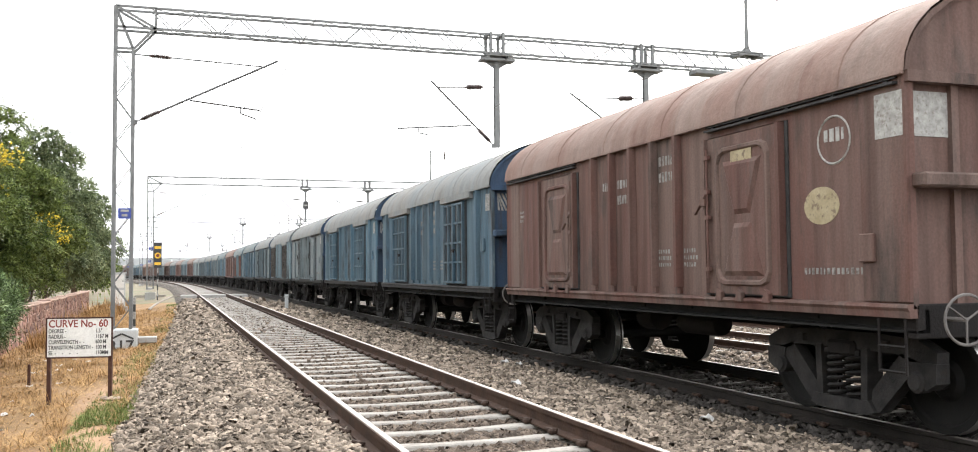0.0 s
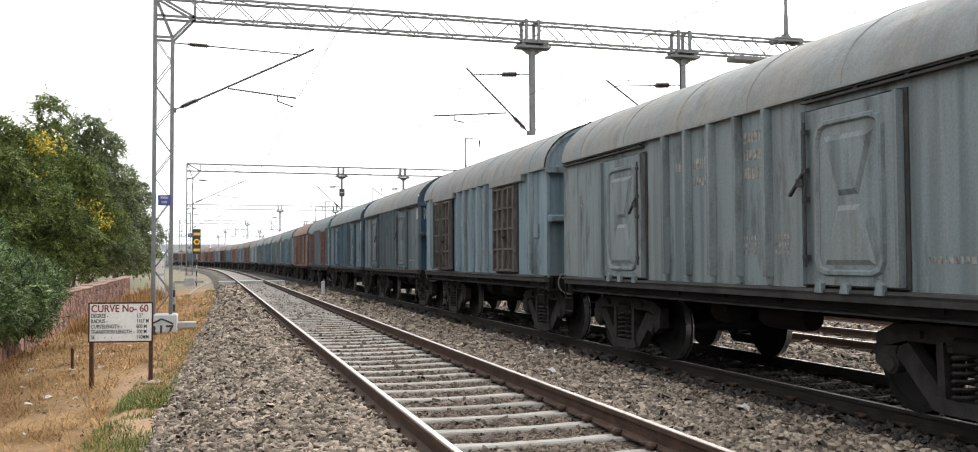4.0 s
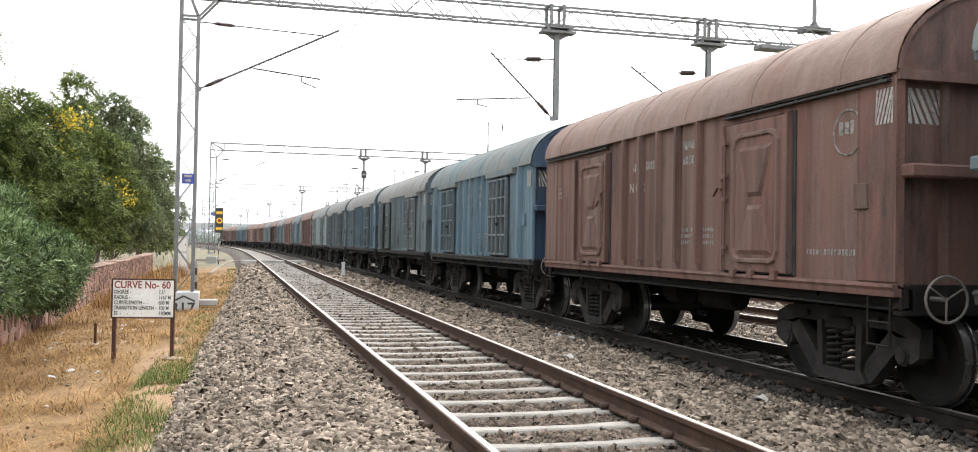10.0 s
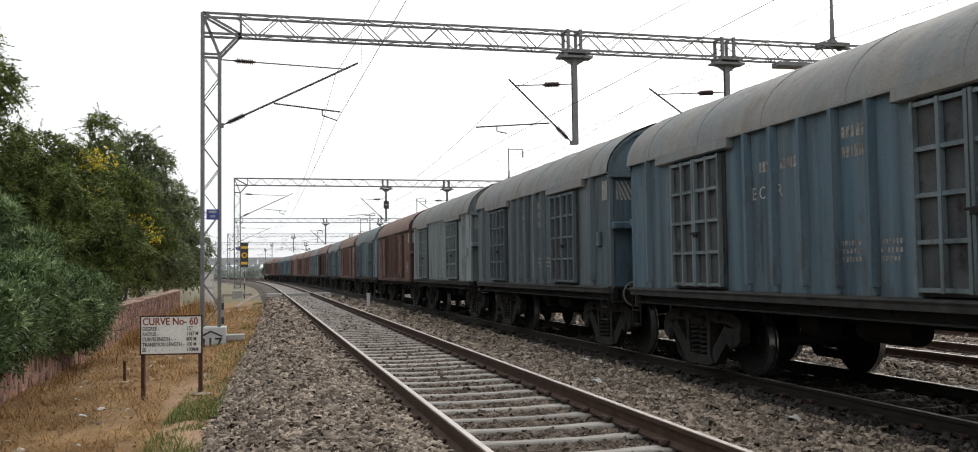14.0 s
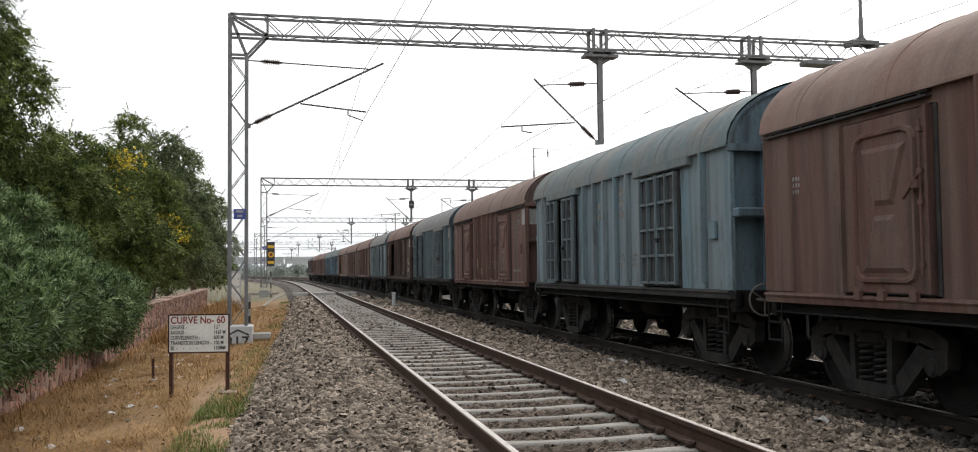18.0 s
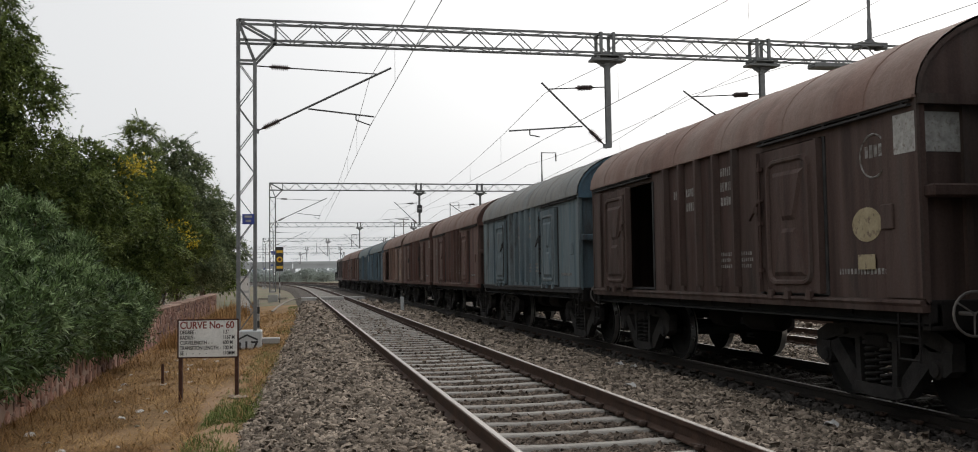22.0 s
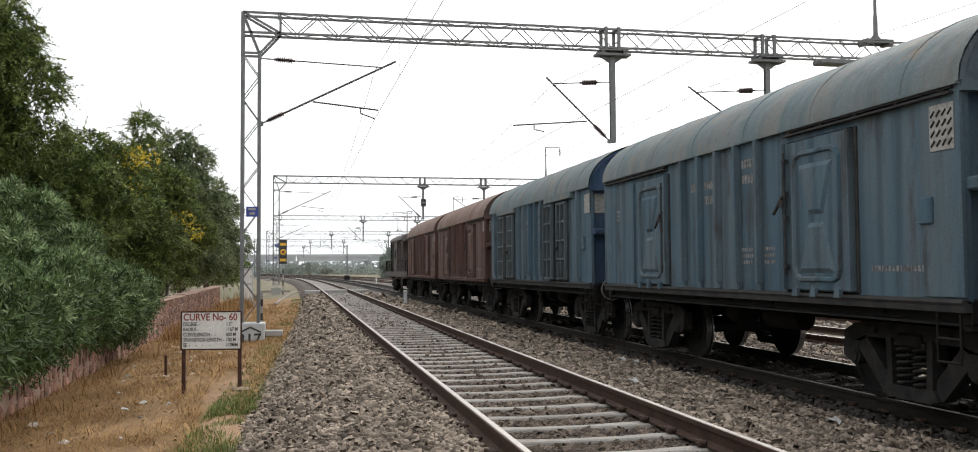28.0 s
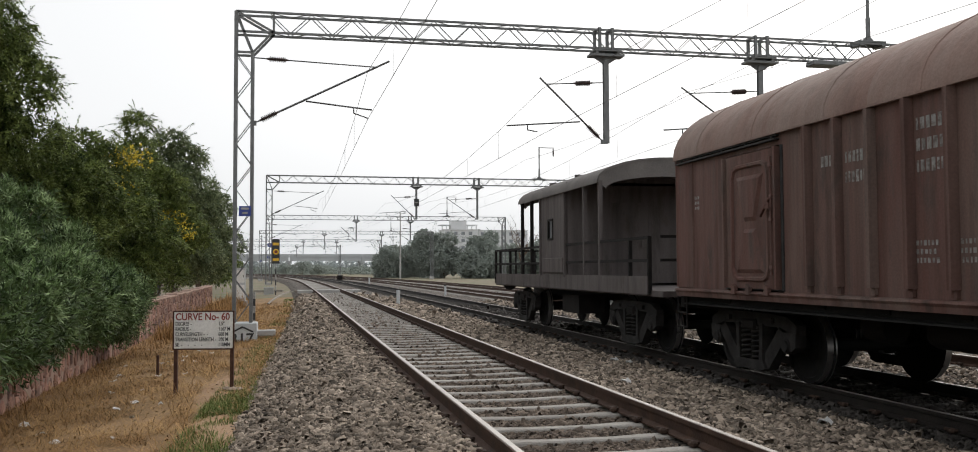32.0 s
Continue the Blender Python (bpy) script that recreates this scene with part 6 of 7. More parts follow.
sh.turned((0, -0.022, 2.64), (0, -1, 0), [(0, 0.08), (0.008, 0.08)], 16)
part("red_centre", sh, SIGN_RED, b)
for k in range(6):
    sh = Sheet()
    sh.rod((0, 0.03, -0.75 + 0.42 * k), (0, 0.03, -0.33 + 0.42 * k), 0.045, 10)
    part("pole_band", sh, CHALK if k % 2 else SIGN_BLACK, sig)

# ---------------------------------------------------------------- cabinet, kerbs, posts
x, y, turn = on_line(-2.75, 55.0)
cab = thing("equipment_cabinet", "white trackside equipment cabinet on a plinth", "cabinet", at=pose(x, y, 0, 0, 0, 8))
sh = Sheet()
sh.chamfer((0, 0, 0.42), (0.66, 0.5, 1.84), 0.02)
c = part("cabinet_body", sh, WHITEWASH, cab)
sh = Sheet()
sh.box((0, 0, 1.37), (0.74, 0.58, 0.06))
part("cabinet_cap", sh, WHITEWASH, cab)
for k in range(2):
    sh = Sheet()
    sh.box((0, -0.256, 0.92 - 0.85 * k), (0.52, 0.012, 0.72))
    d = part("cabinet_door", sh, SIGN_WHITE, cab)
    sh = Sheet()
    sh.box((0.2, -0.268, 0.92 - 0.85 * k), (0.03, 0.02, 0.12))
    part("handle", sh, STEEL_DARK, d)
sh = Sheet()
sh.chamfer((0, 0, -0.66), (0.9, 0.8, 0.4), 0.02)
part("plinth", sh, CONCRETE, cab)

slab = thing("trolley_crossing", "pale concrete crossing slabs between the rails", "concrete slabs", kind="structure")
for u0, u1, z in ((1.78, 3.18, -0.012), (0.55, 1.50, -0.03), (3.46, 4.5, -0.03)):
    for k in range(2):
        sh = Sheet()
        x, y, turn = on_line((u0 + u1) / 2, 60.2 + 0.85 * k)
        q = Matrix.Rotation(radians(turn), 3, "Z")
        sh.box((x, y, z - 0.09), (u1 - u0, 0.82, 0.18), q)
        part("slab", sh, CONCRETE, slab)
kerb = Sheet()
pts = [(0.5, 60.6, -0.08), (0.0, 60.3, -0.12), (-0.45, 57.5, -0.22), (-0.85, 53.0, -0.36), (-1.05, 49.5, -0.46)]
for a, b in zip(pts, pts[1:]):
    kerb.bar(a, b, 0.10, 0.06)
solid("path_kerb", kerb, KERB, "pale concrete kerb curving to the crossing", "kerb", kind="structure")
kerb = Sheet()
kerb.bar((-2.9, 83.0, -0.58), (-0.5, 82.2, -0.55), 0.30, 0.20)
solid("low_kerb", kerb, KERB, "low concrete kerb across the verge", "kerb", kind="structure")

for u, s, h, r in ((4.93, 43.0, 0.66, 0.075), (9.85, 59.3, 0.62, 0.07), (8.85, 101.0, 0.7, 0.08)):
    x, y, turn = on_line(u, s)
    post = thing("marker_post", "short whitewashed concrete marker post in the ballast", "marker post", "marker posts")
    sh = Sheet()
    sh.chamfer((x, y, -0.42 + h / 2), (2 * r, 2 * r, h), 0.02)
    part("shaft", sh, WHITEWASH, post)
    sh = Sheet()
    sh.chamfer((x, y, -0.40 + h), (2.3 * r, 2.3 * r, 0.10), 0.02)
    part("cap", sh, SIGN_BLACK if u > 9 else WHITEWASH, post)
stake = Sheet()
stake.chamfer((-2.45, 18.9, -0.55), (0.05, 0.05, 0.44), 0.01)
solid("wooden_stake", stake, POST_BROWN, "short dark stake in the dry grass", "stake")
numpost = thing("striped_stake", "small black and white post behind the portal's foot", "marker post")
for k in range(5):
    sh = Sheet()
    sh.chamfer((-1.18, 33.2, -0.55 + 0.24 * k), (0.11, 0.06, 0.24), 0.01)
    part("band", sh, SIGN_BLACK if k % 2 else CHALK, numpost)
box = Sheet()
x, y, _ = on_line(10.0, 150.0)
box.chamfer((x, y, -0.05), (0.85, 0.5, 0.75), 0.03)
solid("point_machine_box", box, STEEL_DARK, "dark box between the tracks", "trackside box")

# ---------------------------------------------------------------- rubble boundary wall
def wall_x(y):
    return -4.05 - 0.013 * (y - 14)


WALL_TOP = 0.30
wall = thing("wall_rubble", "low boundary wall of pink rubble stone behind the verge", "stone wall", kind="structure")
core = Sheet()
ys = np.arange(6, 61, 1.0)
for y in ys:
    x = wall_x(y)
    top = WALL_TOP + 0.05 * noise.noise((y * 0.6, 0, 9))
    core.v += [(x, y, -1.0), (x, y, top - 0.05), (x - 0.10, y, top), (x - 0.30, y, top), (x - 0.38, y, top - 0.06), (x - 0.38, y, -1.0)]
for i in range(len(ys) - 1):
    core.f += [(i * 6 + j, i * 6 + j + 1, i * 6 + j + 7, i * 6 + j + 6) for j in range(5)]
k = (len(ys) - 1) * 6
core.f += [(0, 1, 2, 3, 4, 5), (k + 5, k + 4, k + 3, k + 2, k + 1, k)]
part("wall_core", core, MORTAR, wall)
for y in np.arange(10.0, 60.0, 1.25):
    cope = Sheet()
    top = WALL_TOP + 0.05 * noise.noise((y * 0.6, 0, 9)) - 0.02
    lift = noise.noise((y * 3.1, 1, 4)) * 0.03
    cope.chamfer((wall_x(y) - 0.18 + lift, y + 0.62, top + 0.02 + lift), (0.46, 1.20, 0.09), 0.03)
    part("coping", cope, MORTAR, wall, "rough pale mortar cap")


def rubble(w, h, d, rng):
    """An uneven stone: a six- to eight-sided face, bulging."""
    n = rng.randint(6, 8)
    rim = []
    for i in range(n):
        a = 2 * math.pi * (i + rng.uniform(-0.25, 0.25)) / n
        c, s = math.cos(a), math.sin(a)
        q = max(abs(c), abs(s))
        rim.append((w / 2 * c / q * rng.uniform(0.86, 1), h / 2 * s / q * rng.uniform(0.86, 1)))
    sh = Sheet()
    sh.v = [(0, a, b) for a, b in rim] + [(d * rng.uniform(0.7, 1), a * 0.8, b * 0.8) for a, b in rim]
    sh.f = [(i, (i + 1) % n, n + (i + 1) % n, n + i) for i in range(n)] + [tuple(range(n, 2 * n))]
    return sh


rng = random.Random(5)
shapes = [rubble(rng.uniform(0.12, 0.34), rng.uniform(0.18, 0.40), rng.uniform(0.010, 0.045), rng).mesh("wall_stone", WALLSTONE) for _ in range(14)]
rest, count = Sheet(), 0
y = 11.0
while y < 60:
    z = -0.86
    while z < WALL_TOP - 0.12:
        h = min(rng.uniform(0.21, 0.36), WALL_TOP - 0.03 - z)
        at = pose(wall_x(y), y + rng.uniform(-0.10, 0.10), z + h / 2, rng.uniform(-35, 35), 0, 0)
        if 12.5 < y < 32 and count < 300:
            ob = new("wall_stone", shapes[rng.randrange(14)])
            ob.matrix_world = at
            ob.parent = wall
            count += 1
        else:
            st = rubble(0.30, h, 0.03, rng)
            rest.add([at @ Vector(p) for p in st.v], st.f)
        z += h * 0.98
    y += rng.uniform(0.20, 0.40)
tagged(part("wall_stones_beyond", rest, WALLSTONE, wall), kind="stuff")

# ---------------------------------------------------------------- dry grass, green tufts, litter
def blades(name, n, area, height, width, mat, label, mask, tilt=(0.2, 1.4)):
    x = dice.uniform(area[0], area[1], n)
    y = area[2] + (area[3] - area[2]) * dice.uniform(0, 1, n) ** 1.5
    keep = np.array([mask(a, b) for a, b in zip(x, y)])
    x, y = x[keep], y[keep]
    n = len(x)
    z = ground_height(x, y) - 0.02
    a = dice.uniform(0, 2 * np.pi, n)
    lean = dice.uniform(*tilt, n)
    h = height * dice.lognormal(0, 0.35, n)
    w = width * (1 + 0.02 * y)
    side = np.stack([-np.sin(a), np.cos(a), 0 * a], 1) * w[:, None]
    out = np.stack([np.cos(a) * np.sin(lean), np.sin(a) * np.sin(lean), np.cos(lean)], 1) * h[:, None]
    base = np.stack([x, y, z], 1)
    mid = base + out * 0.5 + np.array([0, 0, 1]) * (h * 0.12)[:, None]
    v = np.stack([base - side, base + side, mid + side * 0.7, mid - side * 0.7, base + out + side * 0.15, base + out - side * 0.15], 1).reshape(-1, 3)
    k = 6 * np.arange(n)[:, None]
    f = np.concatenate([k + np.array([[0, 1, 2, 3]]), k + np.array([[3, 2, 4, 5]])])
    tagged(new(name, fast_mesh(name, v, f, mat)), label, "grass", kind="stuff")


random.seed(12)


def straw_mask(x, y):
    bare = abs(x + 0.92 + 0.15 * math.sin(y * 0.5) + 0.012 * (y - 12)) < 0.30          # the trodden path
    toe_x = 0.85 - 1.63 * (1.63 - float(toe(y))) / 1.63
    p = 0.55 + noise.noise((x * 0.8, y * 0.5, 1.0)) * 1.0 + noise.noise((x * 3.1, y * 2.0, 7.0)) * 0.7
    return x < toe_x + 0.05 and random.random() < (0.05 if bare and y < 19 else p)


def green_mask(x, y):
    toe_x = 0.85 - 1.63 * (1.63 - float(toe(y))) / 1.63
    return toe_x - 0.50 < x < toe_x + 0.18 and noise.noise((x * 0.5, y * 0.28, 6.0)) + 0.6 * noise.noise((x * 2.5, y * 1.6, 3.0)) > (-0.22 if y < 14 else -0.06)


px_, py_ = [], np.arange(6.0, 19.01, 0.25)
for y in py_:
    c = -0.92 - 0.15 * math.sin(y * 0.5) - 0.012 * (y - 12)
    w = 0.40 * min(1, (19.2 - y) / 3) + 0.10 * noise.noise((0, y * 1.3, 2.2))
    px_.append([c - w + 0.12 * noise.noise((1, y * 2.1, 5.0)), c - w * 0.45, c, c + w * 0.45, c + w + 0.12 * noise.noise((4, y * 2.1, 5.0))])
px_ = np.array(px_)
pz_ = np.stack([ground_height(px_[:, i], py_) + 0.035 * np.array([noise.noise((a * 1.3, b * 1.3, 3.0)) for a, b in zip(px_[:, i], py_)]) + (-0.02, 0.010, 0.014, 0.010, -0.02)[i] for i in range(5)], 1)
pv = np.stack([px_, np.repeat(py_[:, None], 5, 1), pz_], 2).reshape(-1, 3)
pf = [(j * 5 + i, j * 5 + i + 1, j * 5 + i + 6, j * 5 + i + 5) for j in range(len(py_) - 1) for i in range(4)]
tagged(new("footpath", fast_mesh("footpath", pv, pf, SAND)), "narrow trodden path of pale sand through the dry grass", "path", kind="structure")
blades("dry_grass", 230000, (-4.1, 0.5, 8.5, 50), 0.24, 0.0030, STRAW, "flattened dry straw-coloured grass on the verge", straw_mask, (1.25, 1.56))
blades("standing_straw", 30000, (-4.1, 0.5, 8.5, 55), 0.15, 0.0032, STRAW, "thin standing straw on the verge", straw_mask, (0.4, 1.2))
blades("green_grass", 26000, (-1.7, -0.3, 7.2, 14.5), 0.085, 0.0045, GRASS, "short green grass beside the path at the ballast edge", green_mask, (0.3, 1.5))
blades("green_grass", 60000, (-1.6, 0.6, 13, 60), 0.075, 0.004, GRASS, "short green grass along the ballast edge", green_mask, (0.3, 1.5))
blades("wall_grass", 9000, (-4.1, -3.3, 10, 60), 0.20, 0.005, STRAW, "taller dry grass at the foot of the wall", lambda x, y: x > wall_x(y) + 0.05 and random.random() < 0.25 + 0.9 * noise.noise((x * 2, y * 1.1, 4.0)), (0.4, 1.5))

blades("tall_dry_grass", 7000, (-3.9, -2.3, 29, 62), 0.42, 0.007, STRAW, "tall pale dry grass beyond the sign", lambda x, y: random.random() < 0.6 + noise.noise((x, y * 0.4, 8.0)), (0.1, 0.7))
rng = random.Random(11)
for k in range(34):
    x, y = rng.uniform(-3.6, -1.6), rng.uniform(11.5, 29)
    z = float(ground_height(np.array(x), np.array(y)))
    w = rng.uniform(0.03, 0.09)
    sh = Sheet()
    pts = [(x + w * math.cos(a) * rng.uniform(0.5, 1.2), y + w * 1.2 * math.sin(a) * rng.uniform(0.5, 1.2), z + rng.uniform(0.0, 0.05)) for a in (0, 0.9, 1.9, 2.9, 3.9, 5.1)]
    sh.v = pts + [(a, b, c - 0.01) for a, b, c in pts] + [(x, y, z + 0.02)]
    sh.f = [(i, (i + 1) % 6, 12) for i in range(6)] + [(i, 6 + i, 6 + (i + 1) % 6, (i + 1) % 6) for i in range(6)]
    solid("litter_scrap", sh, LITTER, "crumpled pale plastic scrap lying on the dry grass", "litter", "litter on the verge")
for u, s, w in ((4.56, 12.3, 0.085), (5.75, 9.3, 0.10), (5.9, 16.5, 0.09), (6.0, 16.0, 0.07)):
    sh = Sheet()
    z = float(bed_height(np.array(u), np.array(s))) + 0.05
    pts = [(u + w * math.cos(a), s + w * math.sin(a) * 0.7, z + 0.05 * math.sin(2 * a)) for a in np.linspace(0, 5.4, 7)]
    sh.v = pts + [(u, s, z + 0.03)] + [(a, b, c - 0.01) for a, b, c in pts]
    sh.f = [(i, (i + 1) % 7, 7) for i in range(7)] + [(i, 8 + i, 8 + (i + 1) % 7, (i + 1) % 7) for i in range(7)]
    solid("litter_scrap", sh, LITTER, "crumpled white scrap lying on the ballast", "litter", "litter on the ballast")


# dead leaves and chaff scattered over the verge
n = 1500
x, y = dice.uniform(-4.0, 0.3, n), 9 + 26 * dice.uniform(0, 1, n) ** 1.4
keep = np.array([noise.noise((a * 1.1, b * 0.7, 2.0)) + 0.25 * noise.noise((a * 4, b * 3, 5.0)) > -0.12 and a < -0.55 + 0.03 * (b - 10) for a, b in zip(x, y)])
x, y = x[keep], y[keep]
n = len(x)
a, w = dice.uniform(0, 6.28, n), dice.uniform(0.012, 0.028, n) * (1 + 0.015 * y)
c = np.stack([x, y, ground_height(x, y) + 0.03], 1)
p = np.stack([np.cos(a) * w, np.sin(a) * w, dice.normal(0, 0.012, n)], 1)
q = np.stack([-np.sin(a) * w * 0.5, np.cos(a) * w * 0.5, dice.normal(0, 0.012, n)], 1)
v = np.stack([c - p, c + q, c + p, c - q], 1).reshape(-1, 3)
tagged(new("dead_leaves", fast_mesh("dead_leaves", v, np.arange(len(v)).reshape(-1, 4), DEADLEAF)), "dead brown leaves and chaff strewn on the verge", "leaf litter", kind="stuff")


# ---------------------------------------------------------------- trees and shrubs
def leaf_array(centres, radii, n, length, width, droop=0.2, shell=0.55, sprays=10, reach=1.2):
    """Leaves in small sprays, thicker towards the outside of a few lumps."""
    m = n // sprays
    vol = np.prod(radii, axis=1) ** 0.8
    which = dice.choice(len(centres), m, p=vol / vol.sum())
    d = dice.normal(size=(m, 3))
    d /= np.linalg.norm(d, axis=1, keepdims=True)
    r = shell + (1.06 - shell) * dice.uniform(0, 1, m) ** 0.6 + 0.05 * dice.normal(size=m) ** 2
    c = centres[which] + d * radii[which] * r[:, None]
    out = d + np.array([0, 0, 0.35]) + 0.45 * dice.normal(size=(m, 3))
    out /= np.linalg.norm(out, axis=1, keepdims=True)
    c, out = np.repeat(c, sprays, 0), np.repeat(out, sprays, 0)
    k = len(c)
    t = np.tile(np.linspace(0, 1, sprays), m)
    base = c + out * (t * length * reach)[:, None] - np.array([0, 0, 1]) * (t * t * length * droop * reach * 1.6)[:, None]
    way = out * 0.75 + 0.75 * dice.normal(size=(k, 3)) - np.array([0, 0, droop])
    way /= np.linalg.norm(way, axis=1, keepdims=True)
    face = out * 0.45 + np.array([0, -0.15, 0.75]) + 0.55 * dice.normal(size=(k, 3))
    side = np.cross(way, face)
    side /= np.linalg.norm(side, axis=1, keepdims=True)
    ln = length * dice.uniform(0.6, 1.25, k)[:, None]
    wd = width * dice.uniform(0.7, 1.2, k)[:, None]
    v = np.stack([base, base + way * ln * 0.45 + side * wd / 2, base + way * ln, base + way * ln * 0.45 - side * wd / 2], 1)
    return v.reshape(-1, 3)


def frond_array(centres, radii, m, length, leaflet, width, droop, shell, pairs=8):
    """Arching fronds with leaflets in pairs along them, set on the outside of the lumps."""
    vol = np.prod(radii, axis=1) ** 0.7
    which = dice.choice(len(centres), m, p=vol / vol.sum())
    d = dice.normal(size=(m, 3))
    d[:, 2] = np.abs(d[:, 2]) * 0.9 - 0.35
    d /= np.linalg.norm(d, axis=1, keepdims=True)
    c = centres[which] + d * radii[which] * (shell + (1.0 - shell) * dice.uniform(0, 1, (m, 1)))
    out = d + np.array([0, 0, 0.25]) + 0.5 * dice.normal(size=(m, 3))
    out /= np.linalg.norm(out, axis=1, keepdims=True)
    side = np.cross(out, np.array([0, 0, 1.0]) + 0.35 * dice.normal(size=(m, 3)))
    side /= np.linalg.norm(side, axis=1, keepdims=True)
    ln = length * dice.uniform(0.55, 1.3, m)[:, None, None]
    t = np.repeat(np.linspace(0.12, 1.0, pairs), 2)[None, :, None]
    s = np.tile([1.0, -1.0], pairs)[None, :, None]
    down = np.array([0, 0, -1.0])
    base = c[:, None] + out[:, None] * ln * t + down * (droop * ln * t * t)
    way = side[:, None] * s * (1.0 - 0.55 * t) + out[:, None] * (0.45 + 0.5 * t) + down * (0.25 + 0.7 * droop * t) + 0.22 * dice.normal(size=(m, 2 * pairs, 3))
    way /= np.linalg.norm(way, axis=2, keepdims=True)
    face = np.cross(way, down[None, None] + 0.5 * dice.normal(size=(m, 2 * pairs, 3)))
    face /= np.linalg.norm(face, axis=2, keepdims=True)
    ll = leaflet * dice.uniform(0.7, 1.25, (m, 2 * pairs, 1)) * (1.1 - 0.4 * t)
    v = np.stack([base, base + way * ll * 0.4 + face * width / 2, base + way * ll, base + way * ll * 0.4 - face * width / 2], 2)
    return v.reshape(-1, 3)


def limb(sh, a, b, r0, r1, rng, n=5):
    a, b = Vector(a), Vector(b)
    pts = [a.lerp(b, i / n) + Vector((rng.uniform(-1, 1), rng.uniform(-1, 1), 0)) * (b - a).length * 0.04 * (0 < i < n) for i in range(n + 1)]
    for i in range(n):
        sh.rod(pts[i], pts[i + 1], r0 + (r1 - r0) * i / n, 8, r0 + (r1 - r0) * (i + 1) / n)
    return pts


def make_tree(name, label, category, x, y, height, spread, lumps, leaves, leaf, mat, seed, low=0.2, trunk=0.12, group="", flowers=0, sprays=10, shell=0.74, base=-0.85, floor=0.3, skirt=0, fronds=0, lump=(0.22, 0.40), gap=0.66, reach=1.2, shoots=0, blooms=(), lit_tips=0):
    rng = random.Random(seed)
    tree = thing(name, label, category, group)
    cs, rs, tries = [], [], 0
    mid, up = base + height * (0.5 + low / 2), height * (0.5 - low / 2)
    while len(cs) < lumps:
        d = Vector((rng.gauss(0, 1), rng.gauss(0, 1), rng.gauss(0, 1))).normalized()
        q = rng.uniform(0.45, 0.92) if len(cs) % 4 else rng.uniform(0.1, 0.5)
        taper = 1.0 - 0.35 * max(d.z, 0)
        c = (x + d.x * q * spread * taper, y + d.y * q * spread * taper, mid + d.z * q * up * 1.0)
        s = spread * rng.uniform(*lump)
        tries += 1
        if c[2] - s * 0.7 < floor:
            continue
        if tries < 4000 and any((c[0] - a[0]) ** 2 + (c[1] - a[1]) ** 2 + (c[2] - a[2]) ** 2 < (gap * (s + b[0])) ** 2 for a, b in zip(cs, rs)):
            continue
        cs.append(c)
        rs.append((s, s, s * rng.uniform(0.65, 1.0)))
    for q in range(skirt):
        # boughs hanging over the wall's face
        cs.append((wall_x(y) + rng.uniform(0.05, 0.30), y + spread * (2 * (q + 0.5) / skirt - 1) * 0.95 + rng.uniform(-0.2, 0.2), floor + rng.uniform(0.35, 1.05)))
        s = rng.uniform(0.32, 0.5)
        rs.append((s, s, s))
    lumps = len(cs)
    cs, rs = np.array(cs), np.array(rs)
    tr = Sheet()
    top = limb(tr, (x, y, base - 0.1), (x + rng.uniform(-0.2, 0.2), y, base + height * 0.55), trunk, trunk * 0.5, rng)
    part("trunk", tr, BARK, tree, smooth=True)
    for k in range(min(7, lumps)):
        j = rng.randrange(lumps)
        lb = Sheet()
        limb(lb, top[rng.randint(1, len(top) - 1)], cs[j], trunk * 0.38, trunk * 0.1, rng)
        part("limb", lb, BARK, tree, smooth=True)
    v = leaf_array(cs, rs, leaves, leaf[0], leaf[1], leaf[2], shell, sprays, reach)
    inner = leaf_array(cs, rs * 0.72, leaves // 9, leaf[0] * 1.5, leaf[1] * 2.4, leaf[2], 0.2, sprays)
    v = np.concatenate([v, inner])
    if fronds:
        v = np.concatenate([v, frond_array(cs, rs, fronds, 0.030 * y ** 0.5 + 0.36, 0.075 + 0.0014 * y, 0.020 + 0.0005 * y, leaf[2] * 1.6, 0.80)])
    if shoots:
        # long thin shoots that break the outline
        v = np.concatenate([v, frond_array(cs, rs, shoots, 0.016 * y + 0.25, 0.085 + 0.0012 * y, 0.022 + 0.0004 * y, 0.25, 0.95, 18)])
    f = np.arange(len(v)).reshape(-1, 4)
    crown = new("crown", fast_mesh("crown", v, f, mat))
    crown.parent = tree
    if lit_tips:
        # rosettes at the tips of the upper clumps, paler to stand for light
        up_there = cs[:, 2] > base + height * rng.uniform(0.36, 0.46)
        v = leaf_array(cs[up_there], rs[up_there] * 1.04, lit_tips, 0.15, 0.027, 0.1, 0.93, 14, 0.9)
        tips = new("young_leaves", fast_mesh("young_leaves", v, np.arange(len(v)).reshape(-1, 4), LEAF_LIT))
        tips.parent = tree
        tips["label"] = "leaves at the tips, paler as if lit"
    if flowers:
        at, size = [], []
        for bx, bz, br in blooms:
            k = int(np.argmin((cs[:, 0] - bx) ** 2 + (cs[:, 2] - bz) ** 2 + 0.15 * (cs[:, 1] - y + spread) ** 2))
            at.append((bx, cs[k, 1] - rs[k, 1] * 0.85, bz))
            size.append((br, br * 0.8, br * 0.75))
        v = leaf_array(np.array(at), np.array(size), flowers, 0.075, 0.055, 0.1, 0.2, 6)
